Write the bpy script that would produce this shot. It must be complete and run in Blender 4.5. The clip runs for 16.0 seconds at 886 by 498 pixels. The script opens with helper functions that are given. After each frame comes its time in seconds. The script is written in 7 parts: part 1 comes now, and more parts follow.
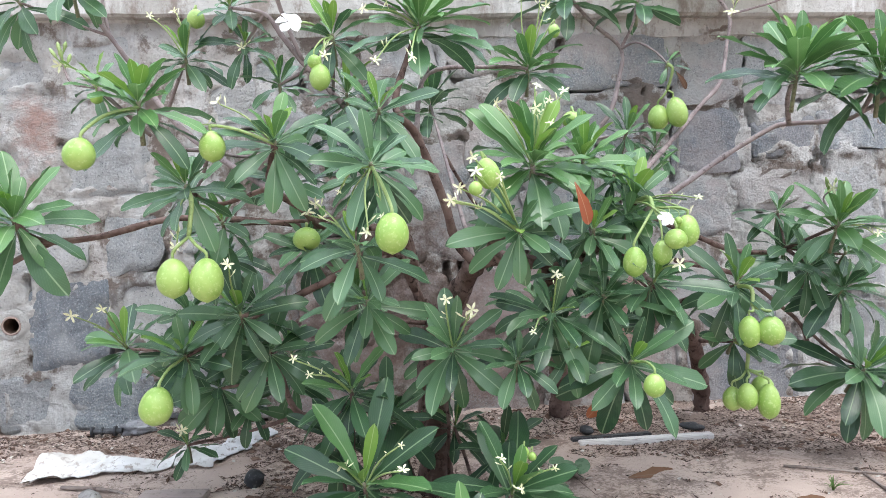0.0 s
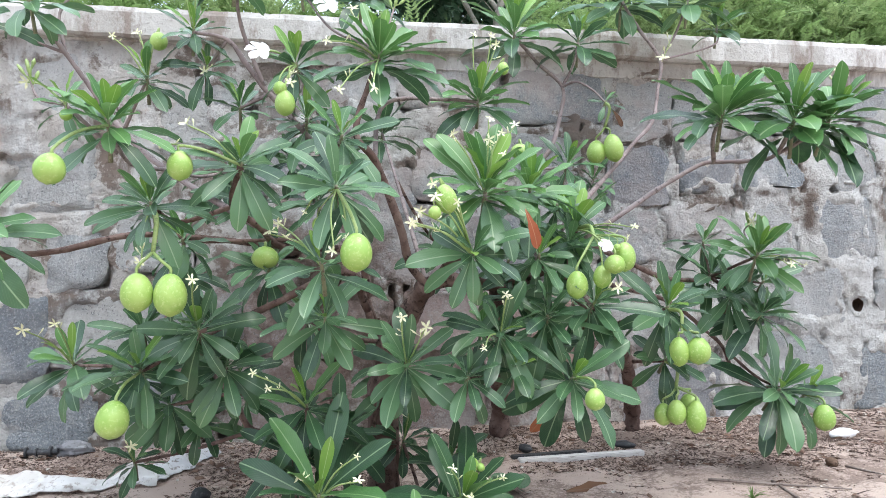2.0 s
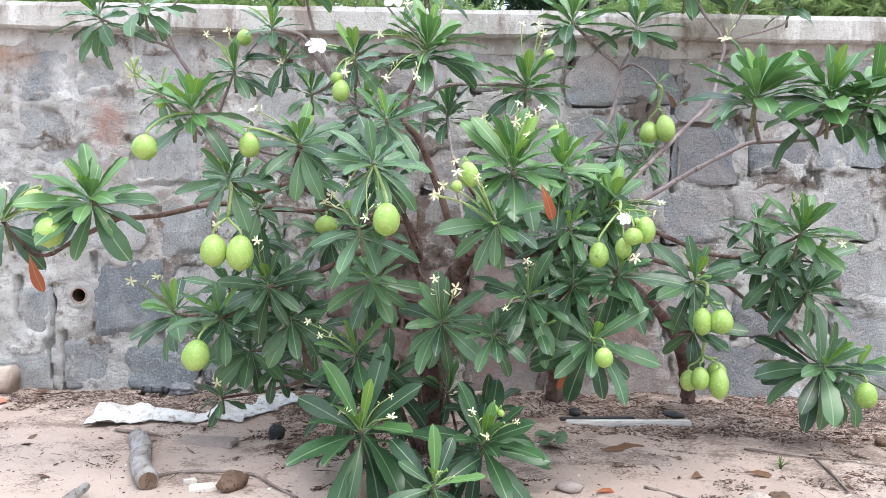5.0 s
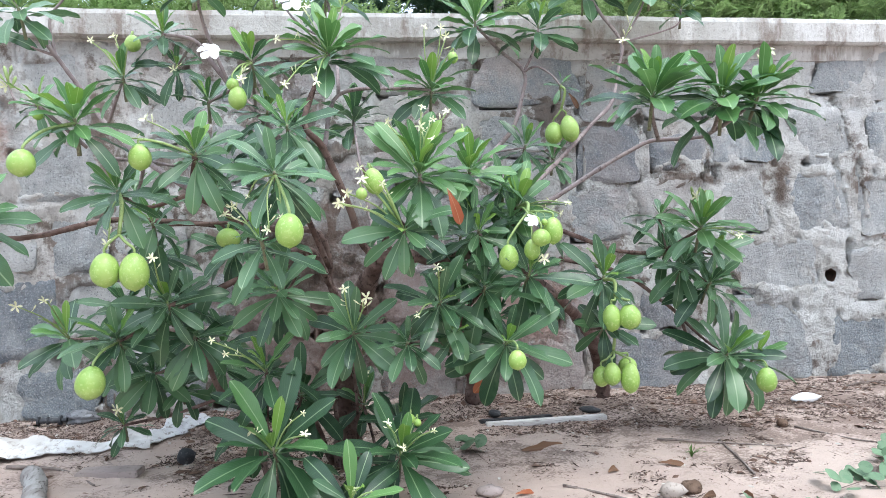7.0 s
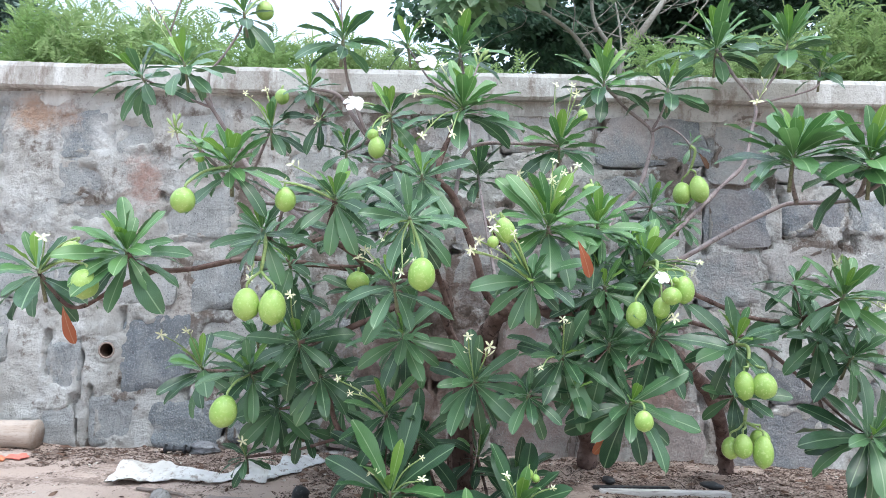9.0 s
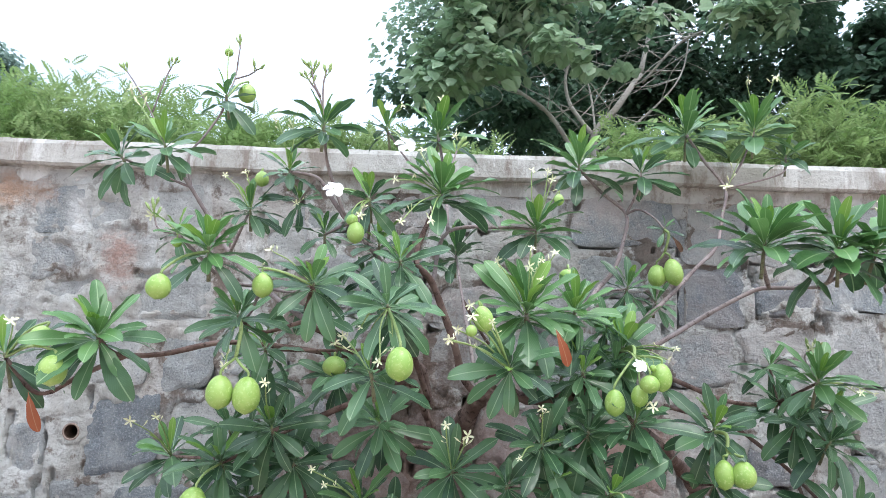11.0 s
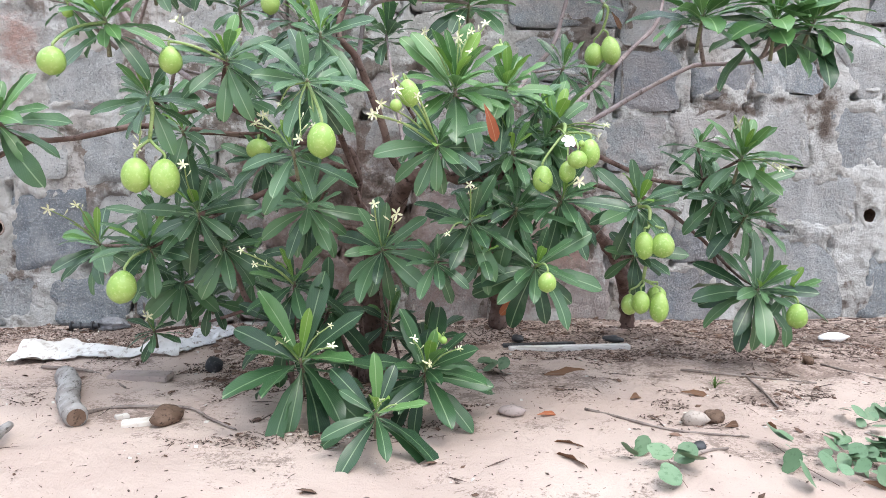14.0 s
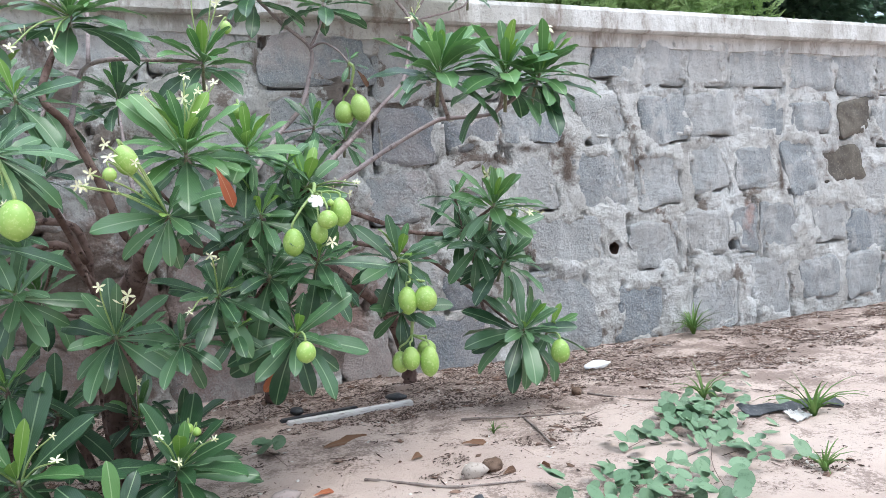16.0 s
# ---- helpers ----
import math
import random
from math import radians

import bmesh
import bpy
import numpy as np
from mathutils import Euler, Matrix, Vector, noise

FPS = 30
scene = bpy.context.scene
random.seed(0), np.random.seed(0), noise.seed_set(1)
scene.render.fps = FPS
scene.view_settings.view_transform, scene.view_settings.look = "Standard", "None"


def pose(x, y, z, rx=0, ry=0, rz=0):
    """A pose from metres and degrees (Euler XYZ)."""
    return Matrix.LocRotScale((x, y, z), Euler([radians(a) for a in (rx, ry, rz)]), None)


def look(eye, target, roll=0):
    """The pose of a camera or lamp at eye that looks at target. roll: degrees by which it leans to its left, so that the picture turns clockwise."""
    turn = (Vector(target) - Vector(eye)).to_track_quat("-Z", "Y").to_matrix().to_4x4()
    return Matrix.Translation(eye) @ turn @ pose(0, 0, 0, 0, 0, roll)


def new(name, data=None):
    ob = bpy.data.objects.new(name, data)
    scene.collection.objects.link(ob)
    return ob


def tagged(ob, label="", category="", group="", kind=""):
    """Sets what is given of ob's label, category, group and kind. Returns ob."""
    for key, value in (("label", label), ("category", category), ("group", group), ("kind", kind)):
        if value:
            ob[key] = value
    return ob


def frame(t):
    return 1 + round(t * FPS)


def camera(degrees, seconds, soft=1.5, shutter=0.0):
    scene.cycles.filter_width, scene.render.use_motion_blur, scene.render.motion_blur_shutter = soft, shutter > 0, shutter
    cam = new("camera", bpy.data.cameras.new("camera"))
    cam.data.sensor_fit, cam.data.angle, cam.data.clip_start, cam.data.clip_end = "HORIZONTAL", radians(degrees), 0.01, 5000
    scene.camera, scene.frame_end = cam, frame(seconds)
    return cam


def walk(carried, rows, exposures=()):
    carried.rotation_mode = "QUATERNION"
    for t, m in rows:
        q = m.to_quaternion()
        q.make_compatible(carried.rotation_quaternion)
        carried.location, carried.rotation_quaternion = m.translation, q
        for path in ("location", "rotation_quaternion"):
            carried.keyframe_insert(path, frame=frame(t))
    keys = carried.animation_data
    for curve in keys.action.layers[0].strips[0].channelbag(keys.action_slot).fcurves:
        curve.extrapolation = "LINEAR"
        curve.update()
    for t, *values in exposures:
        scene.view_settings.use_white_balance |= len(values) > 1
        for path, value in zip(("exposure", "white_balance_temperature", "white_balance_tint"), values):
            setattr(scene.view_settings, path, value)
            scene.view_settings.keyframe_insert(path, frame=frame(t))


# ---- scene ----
cam = camera(63.5, 16.0, soft=0.5)
PATH = [
    (0, (0.432, 0.34, 0.733), (0.59, 2.334, 0.713), -1.6),
    (0.5, (0.384, 0.282, 0.737), (0.581, 2.271, 0.675), -0.6),
    (1, (0.372, 0.26, 0.72), (0.599, 2.247, 0.69), -0.7),
    (1.5, (0.36, 0.262, 0.733), (0.664, 2.238, 0.796), 0.2),
    (2, (0.366, 0.252, 0.719), (0.711, 2.222, 0.772), -0.5),
    (2.5, (0.402, 0.207, 0.706), (0.53, 2.203, 0.739), 0.1),
    (3, (0.477, 0.127, 0.673), (0.54, 2.126, 0.681), 1.3),
    (3.5, (0.524, 0.071, 0.684), (0.582, 2.07, 0.679), 1.8),
    (6, (0.564, 0.004, 0.683), (0.579, 2.004, 0.685), 0.2),
    (6.5, (0.572, 0.032, 0.682), (0.697, 2.024, 0.544), -0.4),
    (7, (0.586, 0.041, 0.695), (0.839, 2.025, 0.701), -1.6),
    (7.5, (0.597, 0.028, 0.676), (0.788, 2.016, 0.789), -1.6),
    (8, (0.573, 0.025, 0.664), (0.527, 2.019, 0.819), -1.3),
    (10.5, (0.504, 0.046, 0.682), (0.555, 2.034, 0.898), 5.0),
    (11, (0.518, 0.024, 0.716), (0.541, 1.991, 1.079), 1.8),
    (11.5, (0.535, -0.03, 0.739), (0.385, 1.888, 1.284), -0.3),
    (12, (0.54, -0.021, 0.728), (0.555, 1.926, 1.187), 1.6),
    (12.5, (0.544, -0.013, 0.71), (0.649, 1.966, 0.982), 2.4),
    (13, (0.547, 0.009, 0.697), (0.684, 1.999, 0.832), 2.4),
    (13.5, (0.555, 0.028, 0.68), (0.713, 2.02, 0.594), 1.7),
    (14, (0.568, 0.072, 0.661), (0.754, 2.055, 0.475), 0.6),
    (14.5, (0.593, 0.082, 0.671), (0.805, 2.063, 0.489), -0.4),
    (15, (0.629, 0.095, 0.682), (1.043, 2.05, 0.599), -3.1),
    (15.5, (0.675, 0.106, 0.674), (1.358, 1.983, 0.577), -3.7),
    (16, (0.686, 0.145, 0.667), (1.432, 2.0, 0.624), -4.2),
]
walk(cam, [(t, look(eye, target, roll)) for t, eye, target, roll in PATH],
     [(0.0, 0.31, 6500, 10), (2.0, 0.30, 6450, 9), (3.5, 0.36, 6480, 10), (6.5, 0.34, 6560, 11), (7.0, 0.28, 6300, 8), (8.0, 0.26, 6230, 7), (10.5, 0.17, 6220, 7), (11.0, 0.15, 6350, 8), (11.5, -0.28, 6450, 10),
      (12.0, -0.40, 6640, 12), (12.5, -0.14, 6540, 11), (13.0, 0.08, 6550, 11), (14.0, 0.28, 6550, 11), (14.5, 0.28, 6350, 9), (15.0, 0.24, 6210, 7), (16.0, 0.14, 6280, 8)])

# ---- sky and sun: bright overcast ----
world = bpy.data.worlds.new("overcast_sky")
scene.world = world
world.use_nodes = True
wn, wl = world.node_tree.nodes, world.node_tree.links
wn.clear()
sky = wn.new("ShaderNodeTexSky")
sky.sky_type, sky.sun_disc = "NISHITA", False
sky.sun_elevation, sky.sun_rotation = radians(62), radians(147)
sky.air_density, sky.dust_density, sky.ozone_density = 1.0, 6.0, 1.0
bg_sky = wn.new("ShaderNodeBackground")
bg_sky.inputs["Strength"].default_value = 0.05
wl.new(sky.outputs[0], bg_sky.inputs["Color"])
cloud = wn.new("ShaderNodeBackground")          # the even cloud cover
# an overcast sky is three times as bright overhead as at the horizon
way = wn.new("ShaderNodeTexCoord")
part_z = wn.new("ShaderNodeSeparateXYZ")
wl.new(way.outputs["Generated"], part_z.inputs[0])
rise = wn.new("ShaderNodeMapRange")
rise.inputs["From Min"].default_value, rise.inputs["From Max"].default_value = 0.0, 1.0
rise.inputs["To Min"].default_value, rise.inputs["To Max"].default_value = 0.40, 2.62
wl.new(part_z.outputs["Z"], rise.inputs["Value"])
wl.new(rise.outputs[0], cloud.inputs["Strength"])
hue = wn.new("ShaderNodeMix")                    # and a little bluer there
hue.data_type = "RGBA"
hue.inputs["A"].default_value, hue.inputs["B"].default_value = (0.74, 0.84, 1.08, 1), (0.835, 0.95, 1.125, 1)
high = wn.new("ShaderNodeMapRange")
high.inputs["From Min"].default_value, high.inputs["From Max"].default_value = 0.05, 0.5
wl.new(part_z.outputs["Z"], high.inputs["Value"])
wl.new(high.outputs[0], hue.inputs["Factor"])
wl.new(hue.outputs["Result"], cloud.inputs["Color"])
both = wn.new("ShaderNodeAddShader")
w_out = wn.new("ShaderNodeOutputWorld")
wl.new(bg_sky.outputs[0], both.inputs[0])
wl.new(cloud.outputs[0], both.inputs[1])
wl.new(both.outputs[0], w_out.inputs["Surface"])

sun = new("sun", bpy.data.lights.new("sun", "SUN"))
sun.data.energy, sun.data.angle, sun.data.color = 1.3, radians(25), (1.0, 0.98, 0.94)
sun.matrix_basis = look((0, 0, 0), (-0.28, 0.42, -1.0))


# ---- materials ----
def shader(name, rough=0.6, spec=0.4, metal=0.0):
    m = bpy.data.materials.new(name)
    m.use_nodes = True
    p = m.node_tree.nodes["Principled BSDF"]
    p.inputs["Roughness"].default_value = rough
    p.inputs["Specular IOR Level"].default_value = spec
    p.inputs["Metallic"].default_value = metal
    return m, m.node_tree.nodes, m.node_tree.links, p


def place(n, l):
    return n.new("ShaderNodeNewGeometry").outputs["Position"]


def noise_of(n, l, vec, scale, detail=4.0, rough=0.6, stretch=None):
    t = n.new("ShaderNodeTexNoise")
    t.inputs["Scale"].default_value, t.inputs["Detail"].default_value, t.inputs["Roughness"].default_value = scale, detail, rough
    if stretch:
        mp = n.new("ShaderNodeMapping")
        mp.inputs["Scale"].default_value = stretch
        l.new(vec, mp.inputs["Vector"])
        vec = mp.outputs[0]
    l.new(vec, t.inputs["Vector"])
    return t.outputs["Fac"]


def step(n, l, fac, lo, hi):
    r = n.new("ShaderNodeMapRange")
    r.interpolation_type = "SMOOTHSTEP"
    r.inputs["From Min"].default_value, r.inputs["From Max"].default_value = lo, hi
    l.new(fac, r.inputs["Value"])
    return r.outputs[0]


def blend(n, l, fac, a, b, how="MIX"):
    x = n.new("ShaderNodeMix")
    x.data_type, x.blend_type = "RGBA", how
    for socket, v in ((x.inputs["Factor"], fac), (x.inputs["A"], a), (x.inputs["B"], b)):
        if isinstance(v, (tuple, list)):
            socket.default_value = (*v, 1)
        elif isinstance(v, float):
            socket.default_value = v
        else:
            l.new(v, socket)
    return x.outputs["Result"]


def calc(n, l, how, a, b):
    x = n.new("ShaderNodeMath")
    x.operation = how
    for k, v in enumerate((a, b)):
        if isinstance(v, float):
            x.inputs[k].default_value = v
        else:
            l.new(v, x.inputs[k])
    return x.outputs[0]


def relief(n, l, p, height, strength, distance):
    b = n.new("ShaderNodeBump")
    b.inputs["Strength"].default_value, b.inputs["Distance"].default_value = strength, distance
    l.new(height, b.inputs["Height"])
    l.new(b.outputs[0], p.inputs["Normal"])


def chance(n, l):
    """A number from 0 to 1 that differs from piece to piece, joined or not."""
    a = n.new("ShaderNodeObjectInfo").outputs["Random"]
    b = n.new("ShaderNodeNewGeometry").outputs["Random Per Island"]
    return calc(n, l, "FRACT", calc(n, l, "ADD", a, b), 0.0)


def rough_surface(name, c1, c2, c3, coarse, fine, rough=0.85, bump=0.5, depth=0.004, spec=0.3, vary=0.0, stretch=None, through_light=0.0):
    m, n, l, p = shader(name, rough, spec)
    pos = place(n, l)
    big, small = noise_of(n, l, pos, coarse, 5, 0.6, stretch), noise_of(n, l, pos, fine, 4, 0.65, stretch)
    col = blend(n, l, step(n, l, big, 0.38, 0.62), c1, c2)
    col = blend(n, l, step(n, l, small, 0.52, 0.68), col, c3)
    if vary:
        col = blend(n, l, calc(n, l, "MULTIPLY", chance(n, l), vary), col, (c1[0] * 0.45, c1[1] * 0.45, c1[2] * 0.45))
    l.new(col, p.inputs["Base Color"])
    relief(n, l, p, small, bump, depth)
    if through_light:
        glow = n.new("ShaderNodeBsdfTranslucent")
        l.new(col, glow.inputs["Color"])
        mixed = n.new("ShaderNodeMixShader")
        mixed.inputs[0].default_value = through_light
        l.new(p.outputs[0], mixed.inputs[1])
        l.new(glow.outputs[0], mixed.inputs[2])
        l.new(mixed.outputs[0], n["Material Output"].inputs["Surface"])
    return m


def leaf_surface(name, dark, light, rib, rough=0.36, spec=0.42):
    m, n, l, p = shader(name, rough, spec)
    uv = n.new("ShaderNodeUVMap").outputs[0]
    sep = n.new("ShaderNodeSeparateXYZ")
    l.new(uv, sep.inputs[0])
    off = calc(n, l, "ABSOLUTE", calc(n, l, "SUBTRACT", sep.outputs["Y"], 0.5), 0.0)
    ch = chance(n, l)
    col = blend(n, l, ch, dark, light)
    patch = noise_of(n, l, place(n, l), 35, 3)
    col = blend(n, l, calc(n, l, "MULTIPLY", step(n, l, patch, 0.45, 0.75), 0.4), col, light)
    # side veins, slanting to the tip
    along = calc(n, l, "SUBTRACT", calc(n, l, "MULTIPLY", sep.outputs["X"], 95.0), calc(n, l, "MULTIPLY", off, 75.0))
    vein = step(n, l, calc(n, l, "SINE", along, 0.0), 0.7, 1.0)
    col = blend(n, l, calc(n, l, "MULTIPLY", vein, 0.07), col, rib)
    mid = calc(n, l, "SUBTRACT", 1.0, step(n, l, off, 0.014, 0.040))
    col = blend(n, l, calc(n, l, "MULTIPLY", mid, 0.75), col, rib)
    l.new(col, p.inputs["Base Color"])
    relief(n, l, p, calc(n, l, "ADD", vein, mid), 0.25, 0.001)
    p.inputs["Subsurface Weight"].default_value = 0.0
    glow = n.new("ShaderNodeBsdfTranslucent")
    l.new(blend(n, l, 0.5, col, light), glow.inputs["Color"])
    mixed = n.new("ShaderNodeMixShader")
    mixed.inputs[0].default_value = 0.18
    l.new(p.outputs[0], mixed.inputs[1])
    l.new(glow.outputs[0], mixed.inputs[2])
    l.new(mixed.outputs[0], n["Material Output"].inputs["Surface"])
    return m


def rusty_stretch(n, l, pos, left=-1.0):
    """1 on the middle stretch of the wall, where the stains are brown; 0 where they are white."""
    sep = n.new("ShaderNodeSeparateXYZ")
    l.new(pos, sep.inputs[0])
    return calc(n, l, "MULTIPLY", step(n, l, sep.outputs["X"], left - 0.7, left), calc(n, l, "SUBTRACT", 1.0, step(n, l, sep.outputs["X"], 1.6, 2.8)))


def lime_wash(n, l, pos, col, most):
    """White lime run down from the top of the wall."""
    runs = noise_of(n, l, pos, 3.2, 7, 0.7, (1.9, 1.0, 0.45))
    runs = calc(n, l, "SUBTRACT", runs, calc(n, l, "MULTIPLY", rusty_stretch(n, l, pos, 0.0), 0.05))
    sep = n.new("ShaderNodeSeparateXYZ")
    l.new(pos, sep.inputs[0])
    low = calc(n, l, "SUBTRACT", 1.0, step(n, l, sep.outputs["Z"], 0.55, 1.1))        # it thins out on the way down
    runs = calc(n, l, "SUBTRACT", runs, calc(n, l, "MULTIPLY", low, 0.05))
    return blend(n, l, calc(n, l, "MULTIPLY", step(n, l, runs, 0.47, 0.60), most), col, (0.76, 0.76, 0.74))


# stains and painted shrub shade on the wall: place along it, height, half width, half height, colour
LIME, RUST, CRACK_AND_SHADE, BRICK, EARTH_AND_SHADE, PINKISH = (0.82, 0.82, 0.80), (0.54, 0.36, 0.26), (0.13, 0.095, 0.075), (0.50, 0.33, 0.28), (0.27, 0.18, 0.15), (0.46, 0.345, 0.315)
STAINS_AND_SHADE = [(-1.43, 1.53, 0.16, 0.10, RUST), (-1.15, 1.43, 0.07, 0.17, LIME), (-0.95, 1.22, 0.10, 0.20, BRICK), (2.08, 1.045, 0.13, 0.03, CRACK_AND_SHADE), (2.30, 1.00, 0.12, 0.04, CRACK_AND_SHADE), (2.45, 1.06, 0.10, 0.03, CRACK_AND_SHADE), (2.68, 0.97, 0.05, 0.15, CRACK_AND_SHADE),
          (3.86, 0.20, 0.05, 0.26, LIME), (3.83, 1.24, 0.035, 0.15, LIME), (4.14, 0.86, 0.03, 0.15, CRACK_AND_SHADE), (3.87, 0.62, 0.05, 0.12, BRICK), (2.95, 1.36, 0.30, 0.06, LIME),
          # behind the shrub: brown and pinkish wall, its shade painted in as dark patches
          (0.42, 0.45, 0.60, 0.60, EARTH_AND_SHADE), (1.15, 0.40, 0.60, 0.38, PINKISH), (0.30, 0.62, 0.26, 0.34, CRACK_AND_SHADE), (0.62, 0.42, 0.16, 0.40, CRACK_AND_SHADE), (1.40, 0.45, 0.20, 0.24, BRICK), (-0.20, 0.35, 0.16, 0.16, EARTH_AND_SHADE)]


def stained_and_shaded(n, l, pos, col, most):
    """Ragged runs of lime and rust, dark cracks, and shade painted behind the shrub."""
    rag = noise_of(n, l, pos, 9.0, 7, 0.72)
    for x, z, rx, rz, tone in STAINS_AND_SHADE:
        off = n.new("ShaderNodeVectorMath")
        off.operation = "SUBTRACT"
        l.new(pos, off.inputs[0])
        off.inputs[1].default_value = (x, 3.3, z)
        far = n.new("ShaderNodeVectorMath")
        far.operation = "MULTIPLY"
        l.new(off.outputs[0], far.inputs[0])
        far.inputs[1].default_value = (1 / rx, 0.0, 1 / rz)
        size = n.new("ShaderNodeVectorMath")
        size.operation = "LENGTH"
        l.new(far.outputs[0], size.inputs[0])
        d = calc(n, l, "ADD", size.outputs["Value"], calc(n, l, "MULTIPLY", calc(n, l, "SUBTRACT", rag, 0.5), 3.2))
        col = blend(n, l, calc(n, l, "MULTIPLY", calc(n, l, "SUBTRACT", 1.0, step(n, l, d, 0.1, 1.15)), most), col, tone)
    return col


def stone_surface(name, tone_a, tone_b, smeared=1.0):
    m, n, l, p = shader(name, 0.78, 0.3)
    pos = place(n, l)
    ch = n.new("ShaderNodeObjectInfo").outputs["Random"]
    base = blend(n, l, ch, tone_a, tone_b)
    grain = noise_of(n, l, pos, 120, 4, 0.75)
    base = blend(n, l, calc(n, l, "MULTIPLY", step(n, l, grain, 0.50, 0.62), 0.3 + 0.4 * smeared), base, (0.60, 0.61, 0.61))
    specks = noise_of(n, l, pos, 105, 3, 0.7, (1.0, 1.3, 0.9))
    base = blend(n, l, calc(n, l, "MULTIPLY", step(n, l, specks, 0.56, 0.68), 0.8), base, (0.14, 0.15, 0.16))
    cloudy = noise_of(n, l, pos, 7, 6, 0.7)
    base = blend(n, l, calc(n, l, "MULTIPLY", step(n, l, cloudy, 0.46, 0.70), 0.5 * smeared), base, (0.47, 0.455, 0.425))
    dirt = noise_of(n, l, pos, 4.2, 7, 0.75)
    base = blend(n, l, calc(n, l, "MULTIPLY", step(n, l, dirt, 0.54, 0.72), 0.5), base, (0.20, 0.16, 0.135))
    earth = calc(n, l, "MULTIPLY", rusty_stretch(n, l, pos, 0.5), step(n, l, noise_of(n, l, pos, 2.3, 6, 0.7), 0.42, 0.60))
    base = blend(n, l, calc(n, l, "MULTIPLY", earth, 0.3 + 0.45 * smeared), base, (0.55, 0.47, 0.435))
    # thin mortar left on the face in ragged films
    film = noise_of(n, l, pos, 5.5, 9, 0.74, (1.0, 1.0, 0.75))
    base = blend(n, l, calc(n, l, "MULTIPLY", step(n, l, film, 0.52, 0.60), 0.72 * smeared), base, (0.57, 0.56, 0.535))
    base = lime_wash(n, l, pos, base, 0.38 * smeared)
    base = stained_and_shaded(n, l, pos, base, 0.75)
    l.new(base, p.inputs["Base Color"])
    relief(n, l, p, calc(n, l, "ADD", grain, calc(n, l, "MULTIPLY", noise_of(n, l, pos, 24, 7, 0.72), 3.0)), 1.0, 0.011)
    return m


def mortar_surface():
    m, n, l, p = shader("mortar", 0.9, 0.25)
    pos = place(n, l)
    big = noise_of(n, l, pos, 3.4, 8, 0.68)
    col = blend(n, l, step(n, l, big, 0.40, 0.60), (0.73, 0.725, 0.695), (0.56, 0.545, 0.51))
    brown = calc(n, l, "MULTIPLY", rusty_stretch(n, l, pos, -0.4), step(n, l, noise_of(n, l, pos, 1.6, 5, 0.65, (1.5, 1.0, 0.7)), 0.40, 0.62))
    col = blend(n, l, calc(n, l, "MULTIPLY", brown, 0.6), col, (0.59, 0.51, 0.46))
    rust = noise_of(n, l, pos, 4.6, 8, 0.72)
    rust = calc(n, l, "ADD", rust, calc(n, l, "MULTIPLY", rusty_stretch(n, l, pos, -0.4), 0.07))
    col = blend(n, l, calc(n, l, "MULTIPLY", step(n, l, rust, 0.545, 0.62), 0.85), col, (0.19, 0.14, 0.11))
    brick_red = noise_of(n, l, pos, 2.1, 6, 0.7, (1.0, 1.0, 1.6))
    col = blend(n, l, calc(n, l, "MULTIPLY", step(n, l, brick_red, 0.61, 0.70), 0.5), col, (0.50, 0.32, 0.25))
    col = lime_wash(n, l, pos, col, 0.8)
    slate = noise_of(n, l, pos, 2.6, 8, 0.72, (0.8, 1.0, 1.2))          # grey cement patches
    col = blend(n, l, calc(n, l, "MULTIPLY", step(n, l, slate, 0.53, 0.64), 0.42), col, (0.35, 0.365, 0.375))
    col = stained_and_shaded(n, l, pos, col, 0.95)
    mid = noise_of(n, l, pos, 17, 7, 0.72)
    col = blend(n, l, calc(n, l, "MULTIPLY", step(n, l, mid, 0.54, 0.62), 0.44), col, (0.20, 0.17, 0.145))
    fine = noise_of(n, l, pos, 75, 5, 0.72)
    col = blend(n, l, calc(n, l, "MULTIPLY", step(n, l, fine, 0.54, 0.68), 0.38), col, (0.30, 0.275, 0.25))
    l.new(col, p.inputs["Base Color"])
    relief(n, l, p, calc(n, l, "ADD", fine, calc(n, l, "MULTIPLY", noise_of(n, l, pos, 15, 8, 0.74), 3.5)), 1.0, 0.015)
    return m


def coping_surface():
    m, n, l, p = shader("weathered_concrete", 0.9, 0.25)
    pos = place(n, l)
    col = blend(n, l, step(n, l, noise_of(n, l, pos, 3.5, 6, 0.65), 0.38, 0.64), (0.50, 0.49, 0.46), (0.36, 0.34, 0.31))
    drip = noise_of(n, l, pos, 4.0, 7, 0.72, (1.8, 1.0, 0.8))
    col = blend(n, l, calc(n, l, "MULTIPLY", step(n, l, drip, 0.51, 0.62), 0.7), col, (0.20, 0.155, 0.125))
    col = blend(n, l, calc(n, l, "MULTIPLY", step(n, l, noise_of(n, l, pos, 4.5, 5, 0.7, (1.5, 1.0, 0.6)), 0.6, 0.72), 0.8), col, (0.66, 0.65, 0.63))
    col = lime_wash(n, l, pos, col, 0.5)
    fine = noise_of(n, l, pos, 60, 5, 0.7)
    col = blend(n, l, calc(n, l, "MULTIPLY", step(n, l, fine, 0.53, 0.70), 0.5), col, (0.20, 0.18, 0.165))
    l.new(col, p.inputs["Base Color"])
    relief(n, l, p, calc(n, l, "ADD", fine, calc(n, l, "MULTIPLY", noise_of(n, l, pos, 14, 5, 0.7), 2.0)), 0.7, 0.006)
    return m


